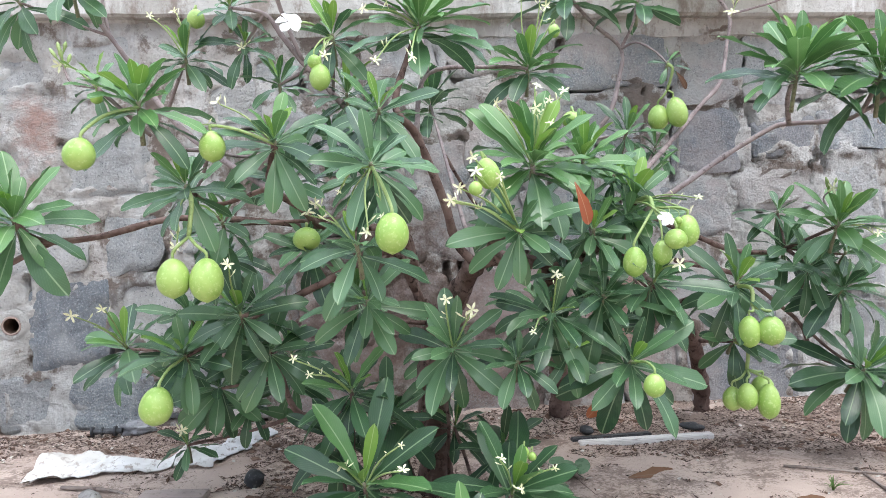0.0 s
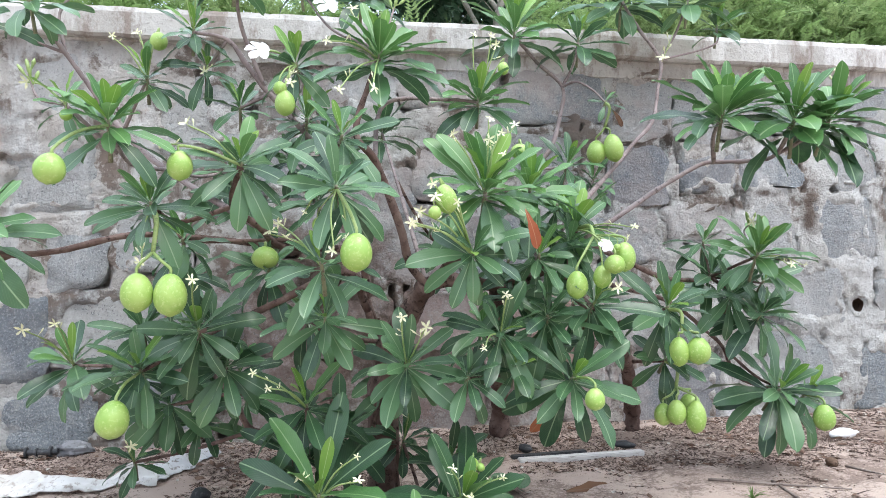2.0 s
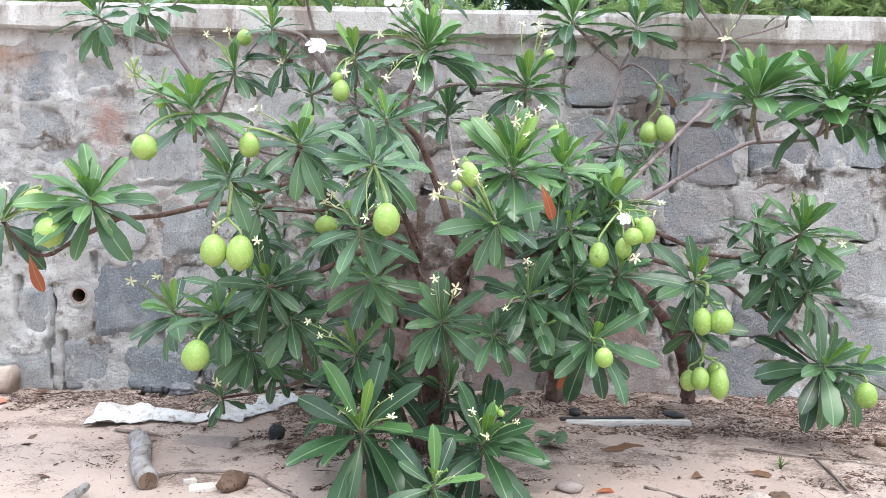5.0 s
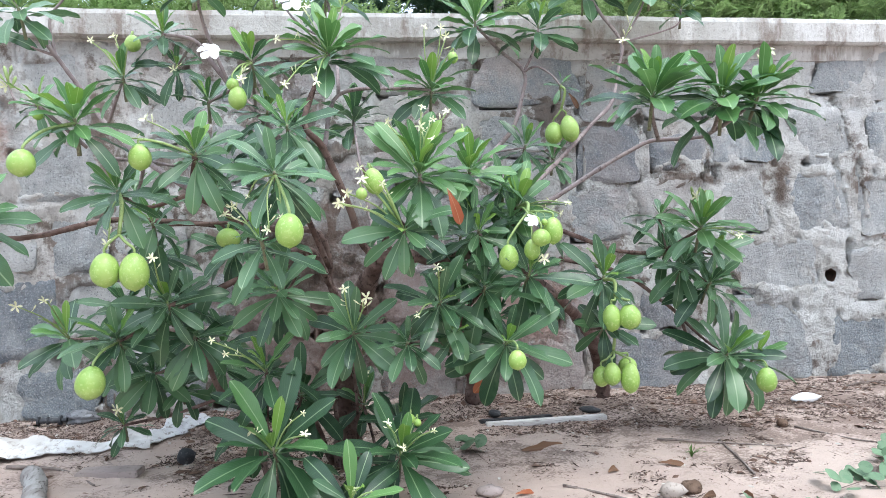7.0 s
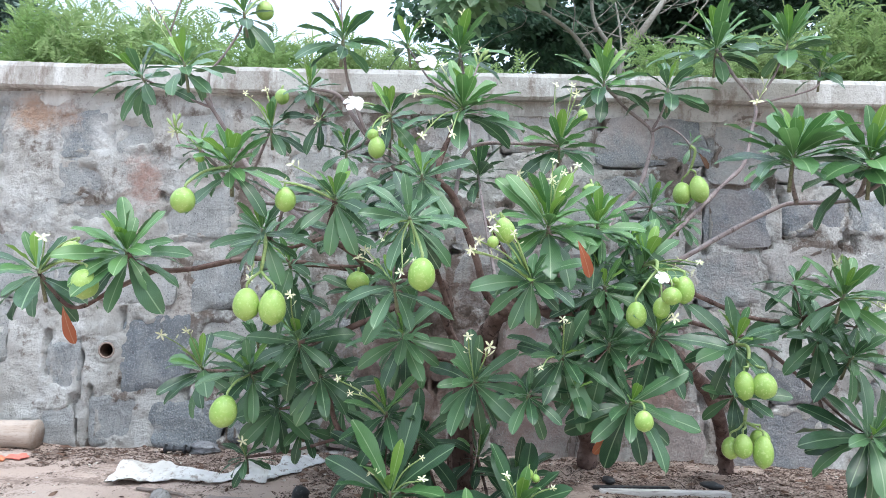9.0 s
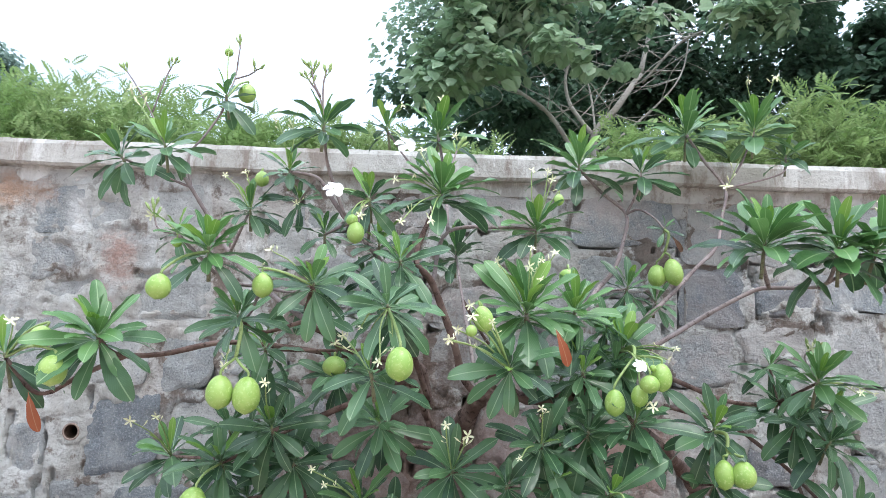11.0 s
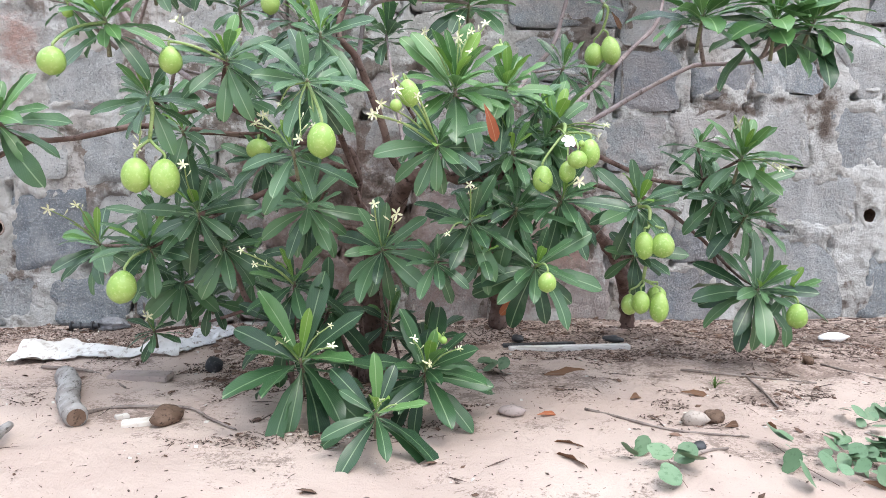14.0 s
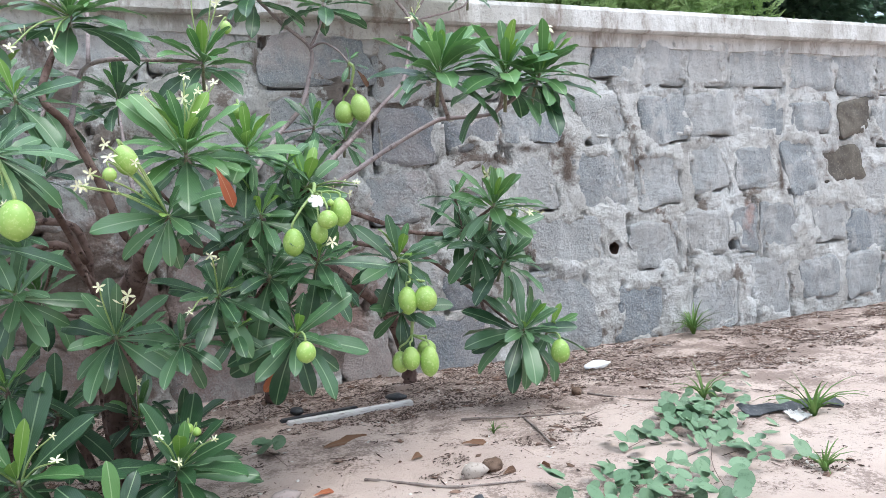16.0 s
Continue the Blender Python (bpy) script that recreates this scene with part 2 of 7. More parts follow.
def sand_surface():
    m, n, l, p = shader("sand", 0.95, 0.2)
    pos = place(n, l)
    col = blend(n, l, step(n, l, noise_of(n, l, pos, 2.2, 5, 0.6), 0.35, 0.65), (0.605, 0.485, 0.415), (0.52, 0.405, 0.345))
    sep = n.new("ShaderNodeSeparateXYZ")
    l.new(pos, sep.inputs[0])
    wet = noise_of(n, l, pos, 3.2, 9, 0.74)
    near = step(n, l, sep.outputs["Y"], 1.7, 2.9)        # leaf mould gathers along the foot of the wall
    crumbs = noise_of(n, l, pos, 95, 5, 0.75)
    wet = calc(n, l, "ADD", wet, calc(n, l, "MULTIPLY", calc(n, l, "SUBTRACT", crumbs, 0.5), 0.55))
    near = calc(n, l, "ADD", near, calc(n, l, "MULTIPLY", step(n, l, sep.outputs["X"], 0.9, 2.6), 0.55))
    dirt = step(n, l, calc(n, l, "ADD", wet, calc(n, l, "MULTIPLY", near, 0.10)), 0.56, 0.66)
    col = blend(n, l, calc(n, l, "MULTIPLY", dirt, 0.72), col, (0.19, 0.135, 0.11))
    grain = noise_of(n, l, pos, 300, 3, 0.7)
    col = blend(n, l, calc(n, l, "MULTIPLY", step(n, l, grain, 0.5, 0.7), 0.25), col, (0.38, 0.29, 0.245))
    l.new(col, p.inputs["Base Color"])
    relief(n, l, p, calc(n, l, "ADD", grain, calc(n, l, "MULTIPLY", noise_of(n, l, pos, 22, 7, 0.72), 4.0)), 0.6, 0.010)
    return m


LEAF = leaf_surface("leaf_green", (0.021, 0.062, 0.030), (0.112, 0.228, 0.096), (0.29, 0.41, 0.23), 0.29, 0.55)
# LEAF darkened for the saplings, the shade low down put into its colour
SHADED_LEAF = leaf_surface("shaded_leaf_green", (0.016, 0.050, 0.022), (0.052, 0.125, 0.048), (0.25, 0.37, 0.19), 0.30, 0.5)
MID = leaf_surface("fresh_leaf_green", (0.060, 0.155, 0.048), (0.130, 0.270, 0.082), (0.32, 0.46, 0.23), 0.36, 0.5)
YOUNG = leaf_surface("young_leaf_green", (0.12, 0.26, 0.045), (0.23, 0.39, 0.075), (0.40, 0.52, 0.22))
RUSTY = leaf_surface("rusty_leaf", (0.30, 0.075, 0.03), (0.42, 0.14, 0.06), (0.45, 0.25, 0.14))
BROWN_LEAF = leaf_surface("dead_leaf", (0.10, 0.055, 0.035), (0.22, 0.12, 0.07), (0.2, 0.13, 0.09), 0.8, 0.2)
BARK = rough_surface("bark", (0.12, 0.076, 0.064), (0.22, 0.155, 0.135), (0.05, 0.032, 0.028), 15, 48, 0.9, 1.0, 0.008, 0.2)
TWIG_BARK = rough_surface("mauve_grey_bark", (0.22, 0.175, 0.168), (0.31, 0.255, 0.245), (0.13, 0.10, 0.095), 9, 70, 0.8, 0.6, 0.004, 0.3)
PALE_BARK = rough_surface("pale_bark", (0.34, 0.32, 0.29), (0.46, 0.44, 0.41), (0.22, 0.20, 0.18), 4, 40, 0.9, 0.6, 0.006, 0.2)
GREEN_TWIG = rough_surface("green_twig", (0.19, 0.185, 0.12), (0.24, 0.25, 0.15), (0.14, 0.115, 0.085), 20, 120, 0.65, 0.4, 0.002, 0.3)
STEM = rough_surface("green_stem", (0.26, 0.36, 0.12), (0.33, 0.42, 0.17), (0.20, 0.27, 0.10), 20, 120, 0.55, 0.3, 0.002, 0.4)
FRUIT = rough_surface("green_fruit", (0.26, 0.42, 0.085), (0.34, 0.48, 0.125), (0.42, 0.55, 0.19), 16, 130, 0.36, 0.16, 0.001, 0.5)
PETAL = rough_surface("cream_petal", (0.70, 0.71, 0.44), (0.79, 0.79, 0.58), (0.66, 0.64, 0.32), 40, 160, 0.6, 0.2, 0.001, 0.3)
WHITE_PETAL = rough_surface("white_petal", (0.86, 0.86, 0.85), (0.90, 0.90, 0.89), (0.80, 0.80, 0.76), 40, 160, 0.55, 0.2, 0.001, 0.3)
GRANITE = stone_surface("granite", (0.27, 0.30, 0.32), (0.52, 0.515, 0.495), 0.8)
BLUE_GRANITE = stone_surface("blue_granite", (0.18, 0.205, 0.23), (0.26, 0.285, 0.31), 0.3)
PINK_GRANITE = stone_surface("pink_granite", (0.40, 0.33, 0.31), (0.47, 0.40, 0.375), 0.6)
MORTAR, CONCRETE, SAND = mortar_surface(), coping_surface(), sand_surface()
DARK_STONE = rough_surface("dark_stone", (0.085, 0.075, 0.065), (0.13, 0.115, 0.095), (0.20, 0.18, 0.15), 8, 90, 0.9, 0.7, 0.006)
SOIL = rough_surface("bank_soil", (0.13, 0.10, 0.065), (0.09, 0.10, 0.045), (0.05, 0.05, 0.03), 1.5, 20, 0.95, 0.8, 0.02)
WEED = rough_surface("weed_leaf", (0.28, 0.42, 0.15), (0.42, 0.54, 0.25), (0.18, 0.30, 0.10), 1.6, 9, 0.6, 0.1, 0.002, 0.3, 0.6, None, 0.4)
GRASS = rough_surface("grass_blade", (0.13, 0.25, 0.06), (0.20, 0.31, 0.09), (0.08, 0.16, 0.04), 3, 14, 0.55, 0.1, 0.002, 0.3, 0.5, None, 0.35)
VINE_LEAF = rough_surface("vine_leaf", (0.37, 0.52, 0.33), (0.46, 0.59, 0.40), (0.28, 0.42, 0.26), 1.2, 6, 0.4, 0.1, 0.002, 0.5, 0.4, None, 0.42)
TREE_LEAF = rough_surface("tree_leaf", (0.125, 0.23, 0.15), (0.20, 0.33, 0.21), (0.08, 0.16, 0.11), 1.2, 6, 0.45, 0.1, 0.002, 0.45, 0.6, None, 0.4)
PALE_LEAF = rough_surface("pale_tree_leaf", (0.29, 0.42, 0.29), (0.39, 0.52, 0.38), (0.21, 0.32, 0.22), 1.2, 6, 0.5, 0.1, 0.002, 0.45, 0.5, None, 0.45)
# the far tree's leaves, made paler and bluer to paint in haze
HAZED_LEAF = rough_surface("hazed_tree_leaf", (0.32, 0.43, 0.37), (0.40, 0.51, 0.44), (0.24, 0.34, 0.29), 1.2, 6, 0.6, 0.1, 0.002, 0.3, 0.4, None, 0.45)
CREEPER = rough_surface("creeper_leaf", (0.135, 0.235, 0.125), (0.19, 0.29, 0.165), (0.10, 0.18, 0.09), 6, 60, 0.5, 0.2, 0.001, 0.4, 0.35)
PVC = rough_surface("pipe_clay", (0.36, 0.28, 0.24), (0.30, 0.225, 0.19), (0.20, 0.14, 0.115), 20, 90, 0.6, 0.3, 0.001, 0.4)
HOLE = rough_surface("pipe_inside", (0.12, 0.075, 0.055), (0.15, 0.10, 0.075), (0.07, 0.045, 0.04), 20, 90, 0.9, 0.3, 0.001, 0.2)
SHEET = rough_surface("dirty_white_plastic", (0.58, 0.55, 0.51), (0.72, 0.70, 0.67), (0.38, 0.33, 0.29), 9, 45, 0.55, 0.4, 0.003, 0.4)
GREY_SHEET = rough_surface("torn_grey_plastic", (0.60, 0.60, 0.61), (0.70, 0.70, 0.70), (0.28, 0.25, 0.23), 14, 50, 0.5, 0.5, 0.004, 0.4)
STICK = rough_surface("dry_stick", (0.20, 0.16, 0.14), (0.31, 0.26, 0.23), (0.11, 0.085, 0.075), 12, 70, 0.9, 0.6, 0.003, 0.2)
OLD_WOOD = rough_surface("weathered_wood", (0.25, 0.23, 0.215), (0.37, 0.355, 0.34), (0.12, 0.105, 0.095), 12, 55, 0.88, 1.0, 0.007, 0.25, 0.0, (1.6, 0.6, 1.6))
PALE_PLANK = rough_surface("split_plank", (0.74, 0.72, 0.70), (0.62, 0.59, 0.57), (0.36, 0.32, 0.30), 7, 45, 0.8, 0.6, 0.003, 0.25, 0.0, (0.4, 4, 4))
BLACK_PLASTIC = rough_surface("black_plastic", (0.03, 0.032, 0.036), (0.05, 0.052, 0.056), (0.10, 0.10, 0.10), 12, 80, 0.55, 0.3, 0.003, 0.4)
GREY_BAG = rough_surface("grey_plastic", (0.20, 0.20, 0.21), (0.30, 0.30, 0.31), (0.11, 0.11, 0.115), 12, 60, 0.45, 0.5, 0.004, 0.5)
HUSK = rough_surface("husk", (0.13, 0.085, 0.06), (0.19, 0.13, 0.095), (0.07, 0.045, 0.035), 18, 110, 0.95, 0.8, 0.004, 0.15)
PEBBLE = rough_surface("pebble", (0.42, 0.36, 0.31), (0.34, 0.30, 0.27), (0.24, 0.20, 0.17), 18, 120, 0.85, 0.5, 0.002)
TILE = rough_surface("clay_block", (0.40, 0.33, 0.30), (0.34, 0.28, 0.26), (0.26, 0.21, 0.19), 10, 90, 0.9, 0.4, 0.002)
LITTER = rough_surface("litter", (0.105, 0.072, 0.06), (0.24, 0.175, 0.145), (0.07, 0.05, 0.04), 14, 60, 0.95, 0.3, 0.002, 0.15, 0.9)
SCRAPS = rough_surface("leaf_scraps", (0.15, 0.09, 0.065), (0.27, 0.175, 0.13), (0.08, 0.05, 0.04), 14, 60, 0.9, 0.4, 0.003, 0.2, 0.8)
CHIPS = rough_surface("pale_chips", (0.72, 0.68, 0.62), (0.60, 0.55, 0.49), (0.45, 0.40, 0.35), 14, 60, 0.8, 0.3, 0.002, 0.25, 0.3)
ORANGE = rough_surface("orange_scrap", (0.75, 0.26, 0.12), (0.72, 0.20, 0.16), (0.55, 0.3, 0.2), 14, 60, 0.6, 0.3, 0.002, 0.3)
BAMBOO = rough_surface("weathered_bamboo", (0.42, 0.33, 0.27), (0.50, 0.42, 0.36), (0.28, 0.21, 0.17), 6, 60, 0.75, 0.5, 0.003, 0.3, 0.0, (0.4, 4, 4))


# ---- building helpers ----
def mesh_of(name, verts, faces, material, smooth=True, uv=None):
    me = bpy.data.meshes.new(name)
    me.from_pydata([tuple(v) for v in verts], [], [tuple(f) for f in faces])
    if uv is not None:
        layer = me.uv_layers.new(name="UVMap")
        loops = np.empty(len(me.loops), dtype=np.int32)
        me.loops.foreach_get("vertex_index", loops)
        layer.data.foreach_set("uv", np.asarray(uv, dtype=np.float32)[loops].ravel())
    me.materials.append(material)
    if smooth:
        me.polygons.foreach_set("use_smooth", [True] * len(me.polygons))
    me.update()
    return me


def thing(name, x, y, z, label, category, group="", kind=""):
    ob = new(name)
    ob.empty_display_size = 0.05
    ob.matrix_basis = pose(x, y, z)
    return tagged(ob, label, category, group, kind)


def child(name, me, parent, label="", m=None):
    """One mesh object under a thing or a part; its vertices or m are in world coordinates."""
    ob = new(name, me)
    ob.parent = parent
    up = parent.matrix_basis
    while parent.parent:
        up = parent.parent.matrix_basis @ parent.matrix_parent_inverse @ up
        parent = parent.parent
    ob.matrix_parent_inverse = up.inverted()
    if m is not None:
        ob.matrix_basis = m
    return tagged(ob, label) if label else ob


def solo(name, me, label, category, group="", kind="", m=None):
    ob = new(name, me)
    if m is not None:
        ob.matrix_basis = m
    return tagged(ob, label, category, group, kind)


def glide(pts, per=5):
    """A smooth line through the points."""
    p = [np.array(q, float) for q in pts]
    if len(p) == 2:
        return np.array([p[0] + (p[1] - p[0]) * k / per for k in range(per + 1)])
    e = [2 * p[0] - p[1]] + p + [2 * p[-1] - p[-2]]
    got = []
    for a, b, c, d in zip(e, e[1:], e[2:], e[3:]):
        for k in range(per):
            t = k / per
            got.append(0.5 * (2 * b + (c - a) * t + (2 * a - 5 * b + 4 * c - d) * t * t + (3 * b - a - 3 * c + d) * t ** 3))
    got.append(p[-1])
    return np.array(got)


def tube_data(line, radii, sides=7, knobs=0.0, seed=0):
    """Vertices and faces of a tapered tube along a line."""
    rnd = random.Random(seed)
    n = len(line)
    tan = np.gradient(line, axis=0)
    tan /= np.linalg.norm(tan, axis=1)[:, None] + 1e-9
    side = np.cross(tan[0], (0.3, 0.2, 1.0))
    if np.linalg.norm(side) < 1e-3:
        side = np.cross(tan[0], (1.0, 0, 0))
    verts, faces = [], []
    for k in range(n):
        side = side - tan[k] * np.dot(side, tan[k])
        side /= np.linalg.norm(side) + 1e-9
        over = np.cross(tan[k], side)
        swell = 1 + knobs * (rnd.random() - 0.4)
        for j in range(sides):
            a = 2 * math.pi * j / sides
            r = radii[k] * swell * (1 + knobs * 0.35 * (rnd.random() - 0.5))
            verts.append(line[k] + (side * math.cos(a) + over * math.sin(a)) * r)
    for k in range(n - 1):
        for j in range(sides):
            a, b = k * sides + j, k * sides + (j + 1) % sides
            faces.append((a, b, b + sides, a + sides))
    faces.append(tuple(range(sides))[::-1])
    faces.append(tuple(range((n - 1) * sides, n * sides)))
    return verts, faces


def tube(name, pts, r0, r1, material, sides=7, per=5, knobs=0.0, seed=0):
    line = glide(pts, per)
    v, f = tube_data(line, np.linspace(r0, r1, len(line)), sides, knobs, seed)
    return mesh_of(name, v, f, material)


def lump_data(rx, ry, rz, seed, rough=0.15, rings=8, sides=12, freq=1.5):
    verts, faces = [], []
    off = Vector((seed * 3.1, seed * 1.7, seed * 0.9))
    for i in range(rings + 1):
        th = math.pi * i / rings
        for j in range(sides):
            ph = 2 * math.pi * j / sides
            d = Vector((math.sin(th) * math.cos(ph), math.sin(th) * math.sin(ph), math.cos(th)))
            k = 1 + rough * noise.noise(d * freq + off)
            verts.append((d.x * rx * k, d.y * ry * k, d.z * rz * k))
    for i in range(rings):
        for j in range(sides):
            a, b = i * sides + j, i * sides + (j + 1) % sides
            faces.append((a, a + sides, b + sides, b))
    return verts, faces


def scatter(proto_v, proto_f, spots):
    """Vertices and faces of many small alike pieces: spots is a list of 4x4 matrices."""
    pv = np.c_[np.asarray(proto_v, float), np.ones(len(proto_v))]
    ms = np.array([[list(r) for r in m] for m in spots])
    v = np.einsum("kij,nj->kni", ms, pv)[:, :, :3].reshape(-1, 3)
    f = []
    for k in range(len(spots)):
        o = k * len(proto_v)
        f.extend(tuple(i + o for i in q) for q in proto_f)
    return v.tolist(), f


# ---- ground, wall, coping, bank ----
WALL_Y, TOP = 3.32, 1.78


def ground_height(x, y):
    v = Vector((x, y, 0))
    fade = 1.0 if abs(x) < 30 and abs(y) < 30 else 0.0
    return fade * (0.012 * noise.noise(v * 1.3) + 0.013 * noise.noise(v * 4.1 + Vector((3, 1, 7))) + 0.010 * noise.noise(v * 9) + 0.006 * noise.noise(v * 17)) \
        + 0.035 * max(0.0, min(1.0, (y - 2.75) / 0.5)) * (0.6 + 0.6 * noise.noise(v * 2.2 + Vector((9, 4, 0)))) * fade


def spaced(fine_from, fine_to, gap, far):
    line = list(np.arange(fine_from, fine_to + 1e-6, gap))
    d = gap
    while line[-1] < far:
        d *= 1.35
        line.append(line[-1] + d)
    d = gap
    while line[0] > -far:
        d *= 1.35
        line.insert(0, line[0] - d)
    return line


def sheet_of(name, xs, ys, height, material):
    verts = [(x, y, height(x, y)) for y in ys for x in xs]
    w = len(xs)
    faces = [(j * w + i, j * w + i + 1, (j + 1) * w + i + 1, (j + 1) * w + i) for j in range(len(ys) - 1) for i in range(w - 1)]
    return mesh_of(name, verts, faces, material)


front_lines = [y for y in spaced(0.9, 3.36, 0.028, 400) if y < 3.40]
solo("ground", sheet_of("ground", spaced(-2.4, 5.2, 0.032, 400), front_lines, ground_height, SAND),
     "pale pinkish beach sand with dirt and leaf mould along the wall", "ground", kind="structure")


STONES = []


def stone(x, z, w, h, taper=0.0, skew=0.0, slope=0.0):
    skew, slope = max(-0.3, min(0.3, skew)), max(-0.25, min(0.25, slope))
    STONES.append((x, z, w, max(h, 0.12), taper, skew, slope))


stone(-1.252, 1.453, 0.238, 0.213, -0.02, -0.05, 0.04)
stone(-0.985, 1.453, 0.229, 0.192, 0.05, -0.02, 0.00)
stone(-0.665, 1.459, 0.249, 0.254, -0.05, -0.18, 0.07)
stone(-0.006, 1.460, 0.210, 0.121, 0.13, -0.07, -0.01)
stone(0.489, 1.494, 0.332, 0.176, -0.04, -0.13, 0.10)
stone(0.889, 1.514, 0.351, 0.173, 0.01, -0.19, 0.03)
stone(1.427, 1.485, 0.470, 0.221, -0.15, -0.06, 0.05)
stone(3.026, 1.529, 0.272, 0.176, -0.06, 0.18, 0.14)
stone(3.349, 1.509, 0.263, 0.231, 0.00, 0.08, 0.01)
stone(3.651, 1.504, 0.262, 0.228, -0.00, 0.08, -0.00)
stone(4.012, 1.495, 0.379, 0.203, -0.00, 0.08, -0.02)
stone(4.440, 1.481, 0.352, 0.194, 0.03, 0.13, -0.03)
stone(-1.245, 1.236, 0.236, 0.182, 0.02, -0.01, 0.33)
stone(-0.158, 1.317, 0.244, 0.199, 0.06, -0.14, 0.11)
stone(1.351, 1.225, 0.352, 0.187, 0.00, 0.13, 0.00)
stone(1.803, 1.132, 0.271, 0.240, -0.04, 0.03, 0.07)
stone(2.160, 1.150, 0.273, 0.154, 0.08, -0.06, 0.10)
stone(2.480, 1.184, 0.293, 0.164, -0.13, -0.29, -0.00)
stone(2.914, 1.218, 0.247, 0.252, 0.26, -0.33, 0.10)
stone(3.318, 1.209, 0.303, 0.258, 0.00, -0.11, 0.09)
stone(3.649, 1.228, 0.320, 0.222, 0.03, -0.04, 0.01)
stone(4.033, 1.222, 0.274, 0.231, 0.08, 0.07, 0.01)
stone(4.404, 1.201, 0.293, 0.176, 0.08, 0.01, 0.02)
stone(4.783, 1.209, 0.292, 0.211, 0.04, 0.02, 0.21)
stone(-1.222, 0.803, 0.258, 0.289, 0.05, 0.01, 0.18)
stone(-1.138, 1.097, 0.292, 0.049, -0.21, -4.34, 0.60)
stone(-0.688, 1.081, 0.341, 0.244, 0.02, 0.05, 0.12)
stone(0.311, 0.886, 0.297, 0.206, 0.05, -0.12, 0.04)
stone(0.629, 1.051, 0.276, 0.197, 0.05, -0.11, -0.00)
stone(1.758, 0.849, 0.291, 0.222, 0.05, -0.19, 0.05)
stone(2.111, 0.923, 0.323, 0.163, 0.05, 0.01, 0.07)
stone(2.478, 0.878, 0.235, 0.262, 0.04, -0.10, 0.13)
stone(2.873, 0.887, 0.274, 0.300, 0.09, -0.15, 0.03)
stone(3.247, 0.881, 0.273, 0.272, -0.03, -0.08, 0.07)
stone(3.606, 0.922, 0.240, 0.236, -0.16, -0.18, 0.10)
stone(3.961, 0.922, 0.298, 0.219, -0.13, -0.22, 0.05)
stone(4.304, 0.925, 0.231, 0.306, 0.03, -0.24, 0.12)
stone(4.653, 0.917, 0.314, 0.198, -0.01, -0.26, 0.11)
stone(-0.577, 0.773, 0.220, 0.240, 0.07, -0.01, 0.15)
stone(2.631, 0.578, 0.437, 0.260, 0.03, -0.20, 0.01)
stone(3.203, 0.525, 0.301, 0.231, 0.05, -0.08, 0.03)
stone(3.561, 0.565, 0.268, 0.244, 0.05, -0.03, -0.03)
stone(3.844, 0.567, 0.157, 0.244, 0.08, -0.04, 0.04)
stone(4.112, 0.567, 0.284, 0.283, -0.06, -0.07, -0.01)
stone(4.540, 0.569, 0.285, 0.216, -0.01, -0.01, 0.03)
stone(-1.260, 0.372, 0.157, 0.213, 0.03, -0.01, 0.24)
stone(-0.839, 0.448, 0.300, 0.309, 0.03, -0.04, 0.12)
stone(2.047, 0.386, 0.172, 0.160, 0.03, -0.06, -0.02)
stone(2.614, 0.212, 0.332, 0.385, -0.05, -0.23, -0.02)
stone(3.076, 0.161, 0.264, 0.287, -0.02, 0.18, -0.04)
stone(3.595, 0.167, 0.294, 0.271, -0.11, 0.11, 0.07)
stone(4.018, 0.222, 0.283, 0.300, 0.08, -0.07, -0.00)
stone(4.409, 0.233, 0.294, 0.229, 0.04, -0.07, 0.01)
stone(4.781, 0.230, 0.291, 0.261, 0.04, 0.05, 0.05)
stone(-1.263, 0.105, 0.136, 0.180, -0.09, -0.10, -0.01)
stone(-1.014, 0.131, 0.210, 0.204, -0.01, -0.04, 0.11)
stone(-0.674, 0.121, 0.310, 0.208, -0.00, 0.04, 0.01)
stone(0.898, 0.111, 0.354, 0.250, 0.01, 0.04, -0.07)
stone(1.545, 0.107, 0.217, 0.285, 0.24, -0.04, 0.01)
stone(1.967, 0.115, 0.464, 0.294, -0.01, 0.01, -0.01)


def free_spot(x, z, w, h):
    for sx, sz, sw, sh, *_ in STONES:
        if abs(x - sx) < (w + sw) * 0.5 - 0.01 and abs(z - sz) < (h + sh) * 0.5 - 0.01:
            return False
    return True


# the rest of the masonry, course by course, where the plant hides it and beyond the seen stretch
filler = random.Random(5)
for course in range(5):
    z = 0.16 + course * 0.325
    x = -5.0
    while x < 9.0:
        w, h = filler.uniform(0.26, 0.44), filler.uniform(0.22, 0.29)
        cz = min(z + filler.uniform(-0.03, 0.03), 1.60 - h / 2)
        if free_spot(x + w / 2, cz, w, h):
            stone(x + w / 2, cz, w, h, filler.uniform(-.1, .1), filler.uniform(-.15, .15), filler.uniform(-.1, .1))
            x += w + filler.uniform(0.02, 0.06)
        else:
            x += 0.06


def stone_outline(s, u, v):
    """A point of a stone's face: u, v from -1 to 1."""
    x, z, w, h, taper, skew, slope = s
    k = 1 + taper * v
    return x + 0.5 * w * u * k + 0.5 * h * v * skew, z + 0.5 * h * v + 0.5 * w * u * slope


NEAR = {}
for s in STONES:
    for k in range(int((s[0] - s[2]) * 4 + 400) - 1, int((s[0] + s[2]) * 4 + 400) + 2):
        NEAR.setdefault(k, []).append(s)


